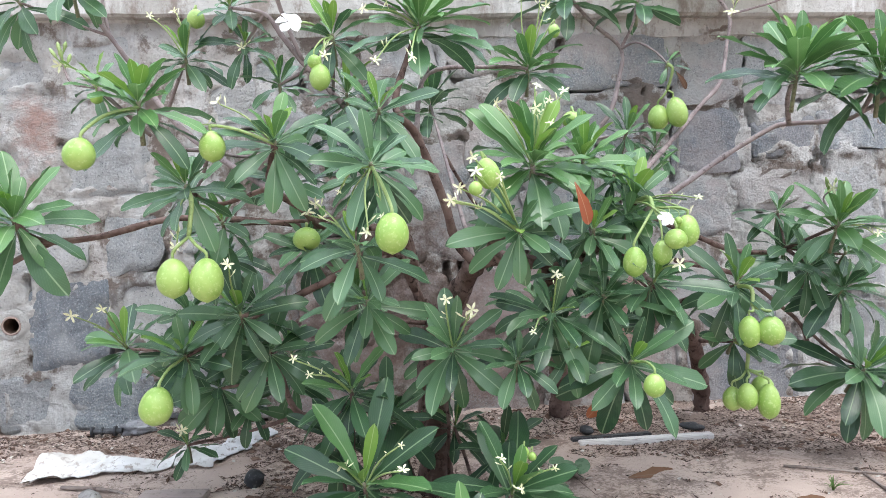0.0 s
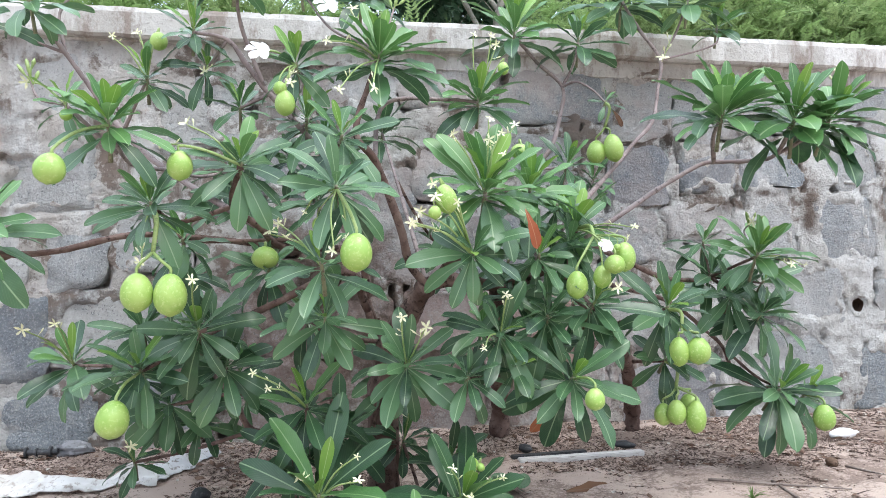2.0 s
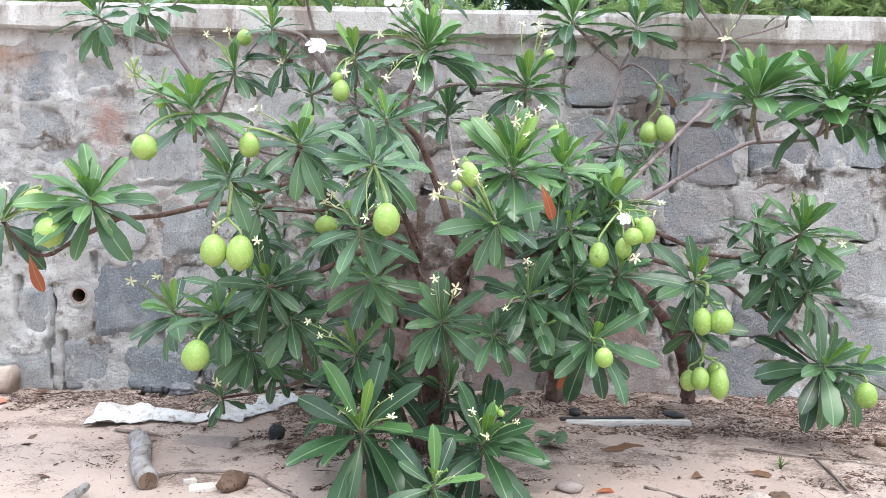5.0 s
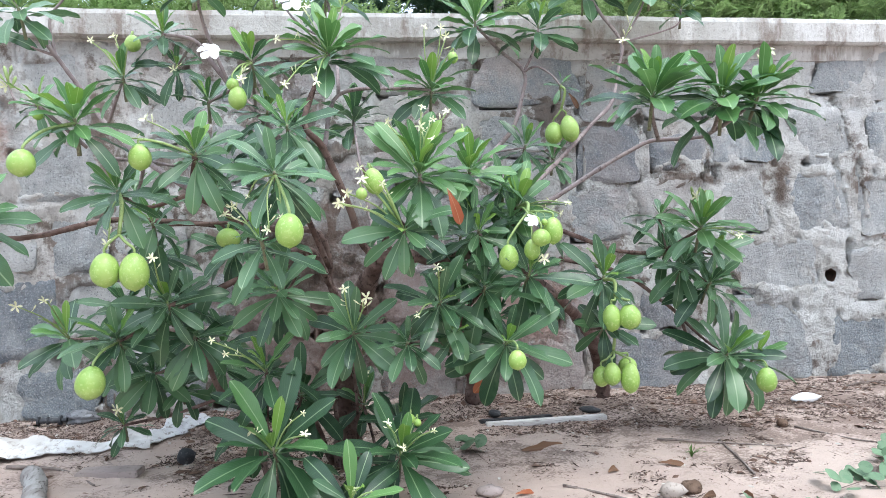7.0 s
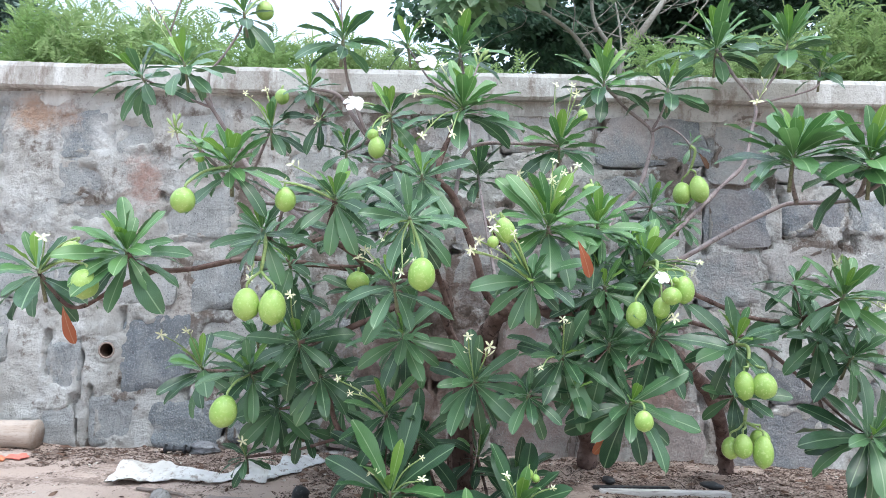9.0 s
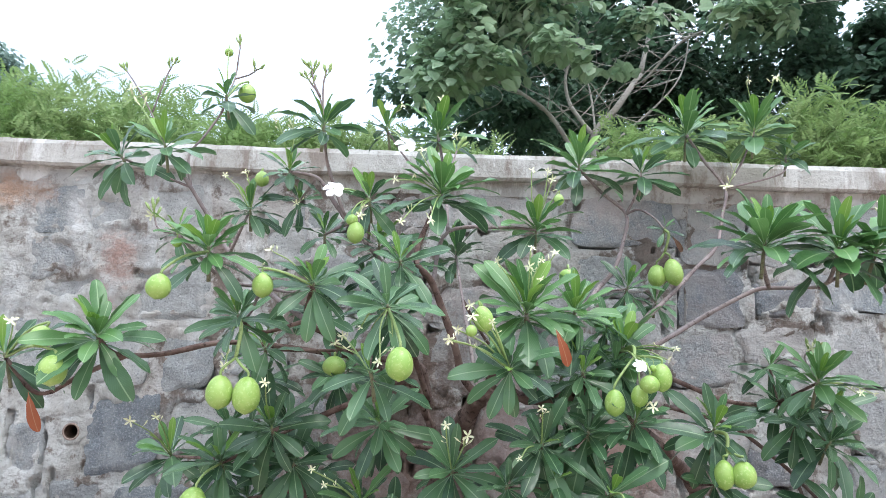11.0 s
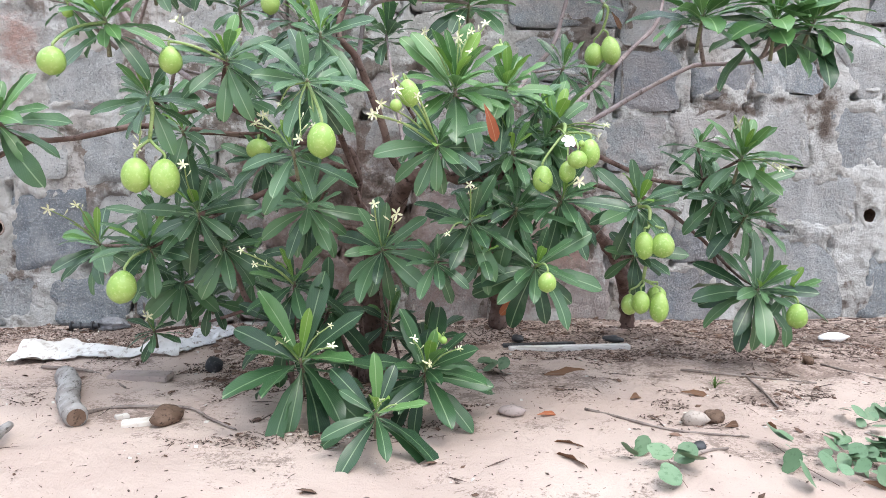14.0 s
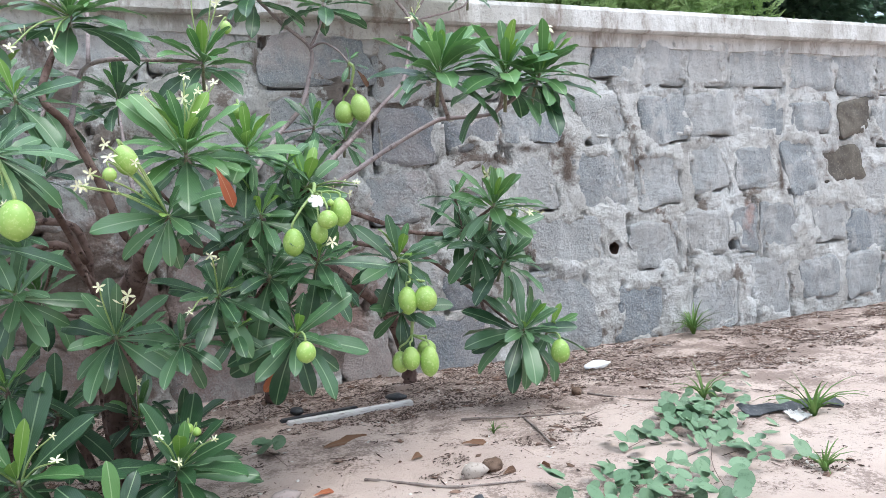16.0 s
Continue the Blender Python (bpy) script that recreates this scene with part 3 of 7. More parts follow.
def gap_depth(x, z):
    """How far the mortar lies behind the wall's face: it thins out over the stones, with deep cracks beside some."""
    d = 0.0
    for sx, sz, sw, sh, taper, skew, slope in NEAR.get(int(x * 4 + 400), ()):
        if abs(x - sx) > sw * 0.62 or abs(z - sz) > sh * 0.75:
            continue
        inside = min(sw / 2 - abs(x - sx - (z - sz) * skew), sh / 2 - abs(z - sz - (x - sx) * slope))
        if inside > 0:
            rag = 0.045 * noise.noise(Vector((x * 9, z * 9, 3.0))) + 0.03 * noise.noise(Vector((x * 23, z * 23, 6.0)))
            k = max(0.0, min(1.0, (inside - 0.012 + rag) / 0.05))
            d = max(d, 0.036 * k * k * (3 - 2 * k))
        below = (sz + (x - sx) * slope - sh / 2) - z
        open_joint = 1.0 - 0.8 * max(0.0, min(1.0, (z - 0.68) / 0.2)) * max(0.0, min(1.0, (0.1 - x) / 0.6))
        if -0.016 < below < 0.014 and abs(x - sx) < sw * 0.5:
            k = noise.noise(Vector((x * 5.0, z * 3.0, 4.2 + sx)))
            d = max(d, 0.07 * open_joint * max(0.0, min(1.0, (k - 0.0) * 6)))
        beside = abs(x - sx - (z - sz) * skew) - sw / 2
        if -0.012 < beside < 0.010:
            k = noise.noise(Vector((x * 4.0, z * 6.0, 1.7 + sz)))
            d = max(d, 0.055 * open_joint * max(0.0, min(1.0, (k - 0.03) * 6)))
    return d


def wall_face(x, z):
    v = Vector((x, z, 0.0))
    y = WALL_Y + 0.013 * noise.noise(v * 2.6) + 0.016 * noise.noise(v * 7.5 + Vector((2, 5, 1))) + 0.009 * noise.noise(v * 19) + 0.005 * noise.noise(v * 41)
    thick = max(0.0, min(1.0, (z - 0.68) / 0.2)) * max(0.0, min(1.0, (0.1 - x) / 0.9))        # plaster laid on over the stones of the far stretch
    smear = max(0.0, 0.35 + 0.5 * thick + noise.noise(v * 1.7 + Vector((4, 0, 2)))) * (0.010 + 0.018 * thick)
    return y - smear + gap_depth(x, z)


PIPES = [(-1.063, 0.446), (-1.80, 0.465), (2.944, 0.524), (3.75, 0.483)]
wall_xs = spaced(-2.5, 5.4, 0.013, 30)
wall_zs = [-0.25] + list(np.arange(-0.02, 1.645, 0.013))
wall_v, wall_f = [], []
for z in wall_zs:
    for x in wall_xs:
        y = wall_face(x, z) if -2.6 < x < 5.5 else WALL_Y
        wall_v.append((x, y, z))
w = len(wall_xs)
for j in range(len(wall_zs) - 1):
    for i in range(w - 1):
        mx, mz = (wall_xs[i] + wall_xs[i + 1]) / 2, (wall_zs[j] + wall_zs[j + 1]) / 2
        if any((mx - px) ** 2 + (mz - pz) ** 2 < 0.046 ** 2 for px, pz in PIPES):
            continue
        wall_f.append((j * w + i, j * w + i + 1, (j + 1) * w + i + 1, (j + 1) * w + i))
# the back of the wall
o = len(wall_v)
wall_v += [(-30, 3.70, -0.25), (30, 3.70, -0.25), (30, 3.70, 1.64), (-30, 3.70, 1.64)]
wall_f.append((o + 1, o, o + 3, o + 2))
wall = solo("wall_front", mesh_of("wall_front", wall_v, wall_f, MORTAR),
            "retaining wall of grey granite rubble with smeared pale mortar", "wall", kind="structure")


def stone_kind(x, z):
    """Two stones are nearly black, a few dark blue, those low in the middle pinkish."""
    if 4.6 < x < 4.85 and 0.8 < z < 1.35:
        return DARK_STONE
    if any(abs(x - a) < 0.03 and abs(z - b) < 0.03 for a, b in ((1.967, 0.115), (1.803, 1.132), (2.160, 1.150), (-0.839, 0.448), (2.047, 0.386))):
        return BLUE_GRANITE
    return PINK_GRANITE if 0.1 < x < 1.75 and z < 0.72 else GRANITE


def build_stone(s, seed):
    rnd = random.Random(seed)
    nu, nv = (21, 18) if -2.2 < s[0] < 5.2 else (9, 8)
    verts, faces = [], []
    proud = rnd.uniform(0.0, 0.010)
    lean_x, lean_z = rnd.uniform(-0.05, 0.05), rnd.uniform(-0.06, 0.06)
    knots = [rnd.uniform(-0.15, 0.06) for _ in range(17)]
    square = rnd.choice((6, 8, 10, 14))
    for j in range(nv):
        for i in range(nu):
            u, v = -1 + 2 * i / (nu - 1), -1 + 2 * j / (nv - 1)
            r = (abs(u) ** square + abs(v) ** square) ** (1 / square) or 1.0
            m = max(abs(u), abs(v))
            uu, vv = (u * m / r, v * m / r) if m > 0 else (0, 0)
            a = (math.atan2(vv, uu) / (2 * math.pi) % 1.0) * 17
            k = int(a) % 17
            chip = knots[k] + (knots[(k + 1) % 17] - knots[k]) * (a - int(a))       # broken, angular outline
            grow = 1.13 * (1 + chip * m * m)
            x, z = stone_outline(s, uu * grow, vv * grow)
            edge = m ** 16
            q = Vector((x * 5, z * 5, seed))
            y = WALL_Y - proud + lean_x * (x - s[0]) + lean_z * (z - s[1]) + 0.018 * edge * (0.5 + 1.1 * noise.noise(q * 1.6)) \
                + 0.011 * noise.noise(q) + 0.008 * noise.noise(q * 2.7) + 0.005 * noise.noise(q * 6)
            verts.append((x, y, z))
    for j in range(nv - 1):
        for i in range(nu - 1):
            a = j * nu + i
            faces.append((a, a + 1, a + nu + 1, a + nu))
    rim = [i for i in range(nu)] + [j * nu + nu - 1 for j in range(1, nv)] + [(nv - 1) * nu + i for i in range(nu - 2, -1, -1)] + [j * nu for j in range(nv - 2, 0, -1)]
    o = len(verts)
    verts += [verts[i] for i in rim] + [(verts[i][0], WALL_Y + 0.06, verts[i][2]) for i in rim]      # broken sides, with a sharp edge
    c = len(rim)
    faces += [(o + k, o + c + k, o + c + (k + 1) % c, o + (k + 1) % c) for k in range(c)]
    return mesh_of("stone", verts, faces, stone_kind(s[0], s[1]))


def coping_profile(x):
    n1 = 0.005 * noise.noise(Vector((x * 2.1, 0, 0))) + 0.003 * noise.noise(Vector((x * 9, 3, 0))) + 0.004 * noise.noise(Vector((x * 31, 3, 0)))
    n2 = 0.006 * noise.noise(Vector((x * 3.3, 7, 0))) + 0.004 * noise.noise(Vector((x * 14, 1, 0))) + 0.003 * noise.noise(Vector((x * 37, 1, 0)))
    f = WALL_Y - 0.072
    return [(3.76, 1.60), (3.76, TOP - 0.01), (f + 0.05, TOP + n1), (f + 0.012, TOP - 0.006 + n1), (f + 0.004 * 0 + n2 * 0.4, TOP - 0.03),
            (f + n2 * 0.6, TOP - 0.08), (f + n2, TOP - 0.118 + n1), (f + 0.012 + n2, TOP - 0.128 + n1 * 1.5), (f + 0.058, TOP - 0.126 + n1), (f + 0.06 + n2 * 0.5, TOP - 0.165), (f + 0.064, TOP - 0.195 + n2 * 1.5), (f + 0.11, TOP - 0.205 + n1)]


def build_coping():
    xs = spaced(-2.6, 5.6, 0.025, 30)
    verts, faces = [], []
    for x in xs:
        ring = coping_profile(x)
        verts += [(x, y, z) for y, z in ring]
        n = len(ring)
    for i in range(len(xs) - 1):
        for k in range(n - 1):
            a = i * n + k
            faces.append((a, a + n, a + n + 1, a + 1))
    return mesh_of("coping", verts, faces, CONCRETE, False)


solo("coping", build_coping(), "weathered concrete coping with brown stains along the wall top", "coping", kind="structure")


def weep_pipe(x, z, whole):
    ob = thing("weep_pipe", x, WALL_Y, z, "round clay drain pipe set flush in the stone wall", "pipe", "drain pipes in the wall")
    n = 28
    around = [wall_face(x + 0.065 * math.cos(a * 0.5), z + 0.065 * math.sin(a * 0.5)) for a in range(13)]
    face = sum(around) / len(around) - WALL_Y + 0.020          # how far the wall's face lies there behind the pipe's mouth
    verts, faces = [], []
    if whole:
        for k, (r, d) in enumerate(((0.036, -0.004), (0.044, -0.008), (0.056, -0.006), (0.070, 0.004), (0.088, 0.024))):
            for j in range(n):
                a = 2 * math.pi * j / n
                q = r * (1 + (0.10 * noise.noise(Vector((math.cos(a) * 2.1, math.sin(a) * 2.1, x + r * 20))) if k > 1 else 0.0))
                verts.append((x + q * math.cos(a), WALL_Y - 0.020 + face + d + 0.003 * noise.noise(Vector((q * 90 * math.cos(a), q * 90 * math.sin(a), x))), z + q * math.sin(a)))
        for k in range(4):
            for j in range(n):
                a, b = k * n + j, k * n + (j + 1) % n
                faces.append((a, b, b + n, a + n))
        child("collar", mesh_of("collar", verts, faces, MORTAR), ob, "ring of grey mortar round the pipe")
        verts, faces = [], []
    rings = [(0.030, face - 0.006), (0.034, face - 0.010), (0.038, face - 0.007), (0.040, face + 0.02)] if whole else [(0.031, 0.030), (0.040, 0.022), (0.055, 0.018), (0.072, 0.05)]
    for k, (r, d) in enumerate(rings):
        for j in range(n):
            a = 2 * math.pi * j / n
            q = r if whole else r * (1 + 0.22 * noise.noise(Vector((math.cos(a) * 1.6, math.sin(a) * 1.6, x))))
            verts.append((x + q * math.cos(a), WALL_Y - 0.020 + d, z + q * math.sin(a)))
    for k in range(len(rings) - 1):
        for j in range(n):
            a, b = k * n + j, k * n + (j + 1) % n
            faces.append((a, b, b + n, a + n))
    child("rim", mesh_of("rim", verts, faces, PVC if whole else MORTAR), ob)
    verts, faces = [], []
    r = rings[0][0] + (0.0 if whole else 0.008)
    for d in (0.0, 0.06, 0.14):
        for j in range(n):
            a = 2 * math.pi * j / n
            verts.append((x + r * math.cos(a), WALL_Y - 0.020 + rings[0][1] + d, z + r * math.sin(a)))
    for k in range(2):
        for j in range(n):
            a, b = k * n + j, k * n + (j + 1) % n
            faces.append((b, a, a + n, b + n))
    faces.append(tuple(range(2 * n, 3 * n)))
    child("bore", mesh_of("bore", verts, faces, HOLE), ob, "dark inside of the pipe")


for k, (px, pz) in enumerate(PIPES):
    weep_pipe(px, pz, k < 2)


def bank_height(x, y):
    v = Vector((x, y, 3))
    rise = 0.10 * max(0.0, min(y - 3.7, 12.0))
    return 1.70 + rise + 0.05 * noise.noise(v * 0.9) + 0.02 * noise.noise(v * 3)


bank_lines = [y for y in spaced(3.74, 9.0, 0.25, 300) if y >= 3.73]
solo("bank", sheet_of("bank", spaced(-9, 12, 0.3, 300), bank_lines, bank_height, SOIL),
     "earth bank behind the wall under weeds and grass", "bank", kind="structure")


# ---- the shrub against the wall ----
shrub = thing("shrub", 0.56, 2.42, 0.0, "tall green shrub with whorled leaves and green fruits against the wall", "shrub")
sapling_a = thing("sapling", 0.34, 2.13, 0.0, "young shrub with long glossy leaves growing from the sand", "sapling", "young shrubs at the foot of the wall")
sapling_b = thing("sapling", 0.64, 2.08, 0.0, "low young shrub with cream star flowers growing from the sand", "sapling", "young shrubs at the foot of the wall")


def leaf_shape(curl, fold, width):
    """A spoon-shaped leaf, 1 long, along x; its upper side is +z."""
    verts, uvs, faces = [], [], []
    cuts = (0.0, 0.06, 0.16, 0.30, 0.45, 0.59, 0.72, 0.83, 0.92, 0.975, 1.0)
    for s in cuts:
        w = width * max(0.06 if s < 0.5 else 0.0, 1.77 * s ** 0.95 * (1 - s ** 3.2) ** 0.65)
        bend = curl * s
        x, z = (math.sin(bend) / curl, -(1 - math.cos(bend)) / curl) if abs(curl) > 1e-3 else (s, 0)
        ripple = 0.017 * math.sin(s * 17)
        for side in (-1, 0, 1):
            verts.append((x, side * w, z + abs(side) * (w * fold + ripple * (side + 0.3))))
            uvs.append((s, 0.5 + 0.5 * side * (w / width)))
    for k in range(len(cuts) - 1):
        for j in (0, 1):
            a = k * 3 + j
            faces.append((a, a + 3, a + 4, a + 1))
    return verts, faces, uvs


SHAPES = [leaf_shape(c, f, w) for c, f, w in ((0.2, 0.26, 0.132), (0.4, 0.24, 0.140), (0.65, 0.22, 0.146), (0.95, 0.2, 0.140), (0.35, 0.3, 0.134), (0.8, 0.14, 0.152))]
LEAF_MESH = {m: [mesh_of("leaf", v, f, m, uv=u) for v, f, u in SHAPES] for m in (LEAF, SHADED_LEAF, MID, YOUNG, RUSTY, BROWN_LEAF)}
single = {"shrub": 0, "sapling": 0}


def leaf_matrix(base, d, up, length, roll, broad=1.0):
    d = d.normalized()
    nrm = (up - d * up.dot(d))
    nrm = nrm.normalized() if nrm.length > 1e-4 else d.orthogonal().normalized()
    nrm = Matrix.Rotation(roll, 3, d) @ nrm
    side = nrm.cross(d)
    m = Matrix((d * length, side * length * broad, nrm * length)).transposed().to_4x4()
    m.translation = base
    return m


def rosette(own, x, y, z, size, dx, face, up, count, young):
    """A whorl of leaves round the tip of a twig; it looks along (dx, -face, up)."""
    rnd = random.Random(round(x * 1000) * 7 + round(z * 1000))
    tip = Vector((x, y, z))
    axis = Vector((dx, -face, up)).normalized()
    u = axis.orthogonal().normalized()
    v = axis.cross(u)
    count = round(count * (1.5 if own.name.startswith("sapling") else 1.75 if young > 3 else 1.55))
    spots = []
    turn = rnd.uniform(0, 6.28)
    for i in range(count):
        f = i / max(1, count - 1)
        th = radians(12 + (76 if young > 3 else 80 if up > 0.85 else 88) * f ** (0.82 if young > 3 else 0.75) + rnd.uniform(-15, 15))
        ph = turn + i * 2.39996 + rnd.uniform(-0.25, 0.25)
        d = axis * math.cos(th) + (u * math.cos(ph) + v * math.sin(ph)) * math.sin(th)
        d.z -= (0.08 if up > 0.85 else 0.20) * f + rnd.uniform(0, 0.14) * f
        green = YOUNG if i < min(young, 3) else MID if up > 0.6 and i < (count * 0.7 if young > 3 else young + 3) else SHADED_LEAF if own.name.startswith("sapling") else LEAF
        length = size * 0.95 * (0.66 + 0.40 * min(1.0, f * 1.8)) * rnd.uniform(0.70, 1.18)
        base = tip + axis * size * (0.10 - 0.26 * f) + d.normalized() * size * 0.03
        d.normalize()
        low = base.z + length * (d.z * 0.9 - 0.16) - 0.02
        if low < 0:                              # a leaf that reaches the sand lies on it
            d.z -= low / length
        shape = rnd.choice((0, 4) if f < 0.3 else (1, 2, 4, 5) if f < 0.7 else (1, 2, 3, 5))
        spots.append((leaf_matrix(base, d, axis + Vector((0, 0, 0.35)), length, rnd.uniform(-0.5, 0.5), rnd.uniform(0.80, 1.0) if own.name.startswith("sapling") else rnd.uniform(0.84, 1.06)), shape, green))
    kind = own.name.split(".")[0]
    line = [tip - axis * size * 0.42 - Vector((0, 0, 0.02)), tip - axis * size * 0.15, tip + axis * size * 0.08]
    stem = tube("leaf_whorl", line, 0.0058, 0.0045, GREEN_TWIG, 6, 3)
    near = y < 2.03 if kind == "shrub" else True
    if near and single[kind] + len(spots) <= 300:
        single[kind] += len(spots)
        part = child("leaf_whorl", stem, own)
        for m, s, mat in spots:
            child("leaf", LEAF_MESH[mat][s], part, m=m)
    else:
        child("twig_tip", stem, own)
        for mat in (LEAF, SHADED_LEAF, MID, YOUNG):
            vs, fs, us = [], [], []
            for m, s, mt in spots:
                if mt is mat:
                    sv, sf, su = SHAPES[s]
                    o = len(vs)
                    vs += [m @ Vector(p) for p in sv]
                    fs += [tuple(k + o for k in q) for q in sf]
                    us += su
            if vs:
                tagged(child("foliage", mesh_of("foliage", vs, fs, mat, uv=us), own), kind="stuff")


def limb(own, r0, r1, *pts):
    r0, r1 = (r0 * 0.82, r1 * 0.72) if r0 > 0.025 else (r0 * 0.54, r1 * 0.55)
    seed = round(pts[-1][0] * 1000) + round(pts[-1][2] * 733)
    child("branch", tube("branch", pts, r0, r1, TWIG_BARK if r0 < 0.011 and pts[-1][2] > 0.9 else BARK, 8, 6, 0.42 if r0 > 0.02 else 0.28, seed), own)


def spray(own, *pts):
    """A bare flower stalk that forks into short knobbly ends with buds."""
    rnd = random.Random(round(pts[-1][0] * 1000) + round(pts[-1][2] * 733))
    part = child("flower_stalk", tube("flower_stalk", pts, 0.0034, 0.0022, TWIG_BARK, 7, 6, 0.3, 5), own)
    end, back = Vector(pts[-1]), Vector(pts[-2])
    for k in range(rnd.randint(4, 6)):
        root = end.lerp(back, rnd.uniform(0.0, 0.45))
        way = ((end - back).normalized() * 0.8 + Vector((rnd.uniform(-1, 1), rnd.uniform(-0.6, 0.6), rnd.uniform(-0.2, 0.7)))).normalized()
        g = glide([root, root + way * rnd.uniform(0.014, 0.022), root + way * rnd.uniform(0.03, 0.05) + Vector((0, 0, 0.006))], 4)
        v, f = tube_data(g, [q * rnd.uniform(0.8, 1.2) for q in (0.0018, 0.0016, 0.0016, 0.0017, 0.0022, 0.0038, 0.0048, 0.0036, 0.001)], 6)
        child("bud", mesh_of("bud", v, f, STEM), part, "small green bud")


def fruit(own, x, y, z, w, h, tilt, tip):
    r, half = w / 2, h / 2
    verts, faces = [], []
    rings, n = 12, 16
    for i in range(rings + 1):
        t = i / rings
        zz = math.cos(math.pi * t)
        rr = math.sin(math.pi * t) * (1.0 - 0.10 * zz)
        for j in range(n):
            a = 2 * math.pi * j / n
            verts.append((rr * r * math.cos(a), rr * r * math.sin(a), zz * half - (0.06 * half if i == rings else 0)))
    for i in range(rings):
        for j in range(n):
            a, b = i * n + j, i * n + (j + 1) % n
            faces.append((a, a + n, b + n, b))
    m = pose(x, y, z, 0, tilt, 0)
    part = child("fruit", mesh_of("fruit", verts, faces, FRUIT), own, m=m)
    top = m @ Vector((0, 0, half * 0.97))
    t = Vector(tip)
    mid = top.lerp(t, 0.45) + Vector((0, -0.012, 0.10 * (t - top).length))
    low = top + (m.to_3x3() @ Vector((0, 0, 1))) * 0.012
    child("stalk", tube("stalk", [t, mid, low, top - Vector((0, 0, 0.004))], min(0.0040, w * 0.065), min(0.0034, w * 0.055), STEM, 7, 4), part, "pale green stalk")


def peduncle(own, tip, fork):
    """The thick pale stalk that carries several fruits."""
    a, b = Vector(tip), Vector(fork)
    mid = a.lerp(b, 0.5) + Vector((0.012, -0.015, 0.02))
    child("peduncle", tube("peduncle", [a, mid, b], 0.0060, 0.0050, STEM, 8, 5, 0.12, 3), own, "thick pale green fruit stalk")


def flower(own, x, y, z, size, tip):
    rnd = random.Random(round(x * 997 + z * 3001))
    c, r = Vector((x, y, z)), size * rnd.uniform(0.36, 0.43)
    axis = Vector((rnd.uniform(-0.6, 0.6), -1, rnd.uniform(-0.3, 0.8))).normalized()
    u = axis.orthogonal().normalized()
    v = axis.cross(u)
    verts, faces = [], []
    turn = rnd.uniform(0, 6)
    for k in range(5):
        a = turn + k * 1.2566 + rnd.uniform(-0.15, 0.15)
        d = (u * math.cos(a) + v * math.sin(a))
        s = axis.cross(d)
        cup, twist = rnd.uniform(-0.6, 0.7), rnd.uniform(-0.16, 0.16)
        o = len(verts)
        for t, wd in ((0.05, 0.05), (0.35, 0.14), (0.7, 0.17), (1.0, 0.03)):
            q = c + d * r * t * (1 - 0.25 * abs(cup)) + axis * r * cup * t * t + s * r * twist * t * t
            verts += [q - s * r * wd + axis * r * 0.05, q + axis * 0.0, q + s * r * wd + axis * r * 0.05]
        for i in range(3):
            for j in (0, 1):
                b = o + i * 3 + j
                faces.append((b, b + 3, b + 4, b + 1))
    o = len(verts)                       # the narrow tube behind the petals
    line = np.array([c - axis * r * t for t in (0.0, 0.3, 0.7)])
    tv, tf = tube_data(line, [r * 0.10, r * 0.09, r * 0.06], 6)
    verts += tv
    faces += [tuple(i + o for i in q) for q in tf]
    part = child("flower", mesh_of("flower", verts, faces, PETAL), own, "cream star flower")
    t = Vector(tip)
    b = c - axis * r * 0.6
    mid = t.lerp(b, 0.5) + Vector((rnd.uniform(-.01, .01), -0.01, 0.015))
    child("stalk", tube("stalk", [t, mid, b], 0.0026, 0.0018, STEM, 5, 4), part)
    for k in range(rnd.randint(1, 3)):           # closed buds on side stalks
        way = Vector((rnd.uniform(-1, 1), rnd.uniform(-0.6, 0.3), rnd.uniform(0.0, 1.0))).normalized()
        root = mid.lerp(b, rnd.uniform(0.1, 0.9))
        line = [root, root + way * r * rnd.uniform(0.5, 0.8), root + way * r * rnd.uniform(1.0, 1.6) + Vector((0, 0, r * 0.2))]
        g = glide(line, 4)
        bv, bf = tube_data(g, [r * q for q in (0.04, 0.035, 0.035, 0.035, 0.05, 0.10, 0.13, 0.09, 0.02)], 6)
        child("bud", mesh_of("bud", bv, bf, PETAL), part, "closed pale bud")


def white_bloom(own, x, y, z, size, tip):
    c = Vector((x, y, z))
    axis = Vector((0.1, -0.8, 0.5)).normalized()
    u = axis.orthogonal().normalized()
    v = axis.cross(u)
    verts, faces = [], []
    r = size * 0.47
    for k in range(5):
        a = k * 1.2566 + 0.3
        d, s = u * math.cos(a) + v * math.sin(a), axis.cross(u * math.cos(a) + v * math.sin(a))
        o = len(verts)
        for t, wd, lift in ((0.04, 0.08, 0.0), (0.35, 0.32, 0.10), (0.7, 0.46, 0.06), (0.92, 0.36, -0.08), (1.04, 0.14, -0.18)):
            q = c + d * r * t + axis * r * lift
            verts += [q - s * r * wd - axis * r * 0.06, q + axis * r * 0.04, q + s * r * wd + axis * r * 0.10]
        for i in range(4):
            for j in (0, 1):
                b = o + i * 3 + j
                faces.append((b, b + 3, b + 4, b + 1))
    part = child("bloom", mesh_of("bloom", verts, faces, WHITE_PETAL), own, "broad white five-petalled flower")
    t, b = Vector(tip), c - axis * r * 0.05
    child("stalk", tube("stalk", [t, t.lerp(b, 0.5) + Vector((0, 0, 0.015)), b], 0.003, 0.003, STEM, 5, 4), part)


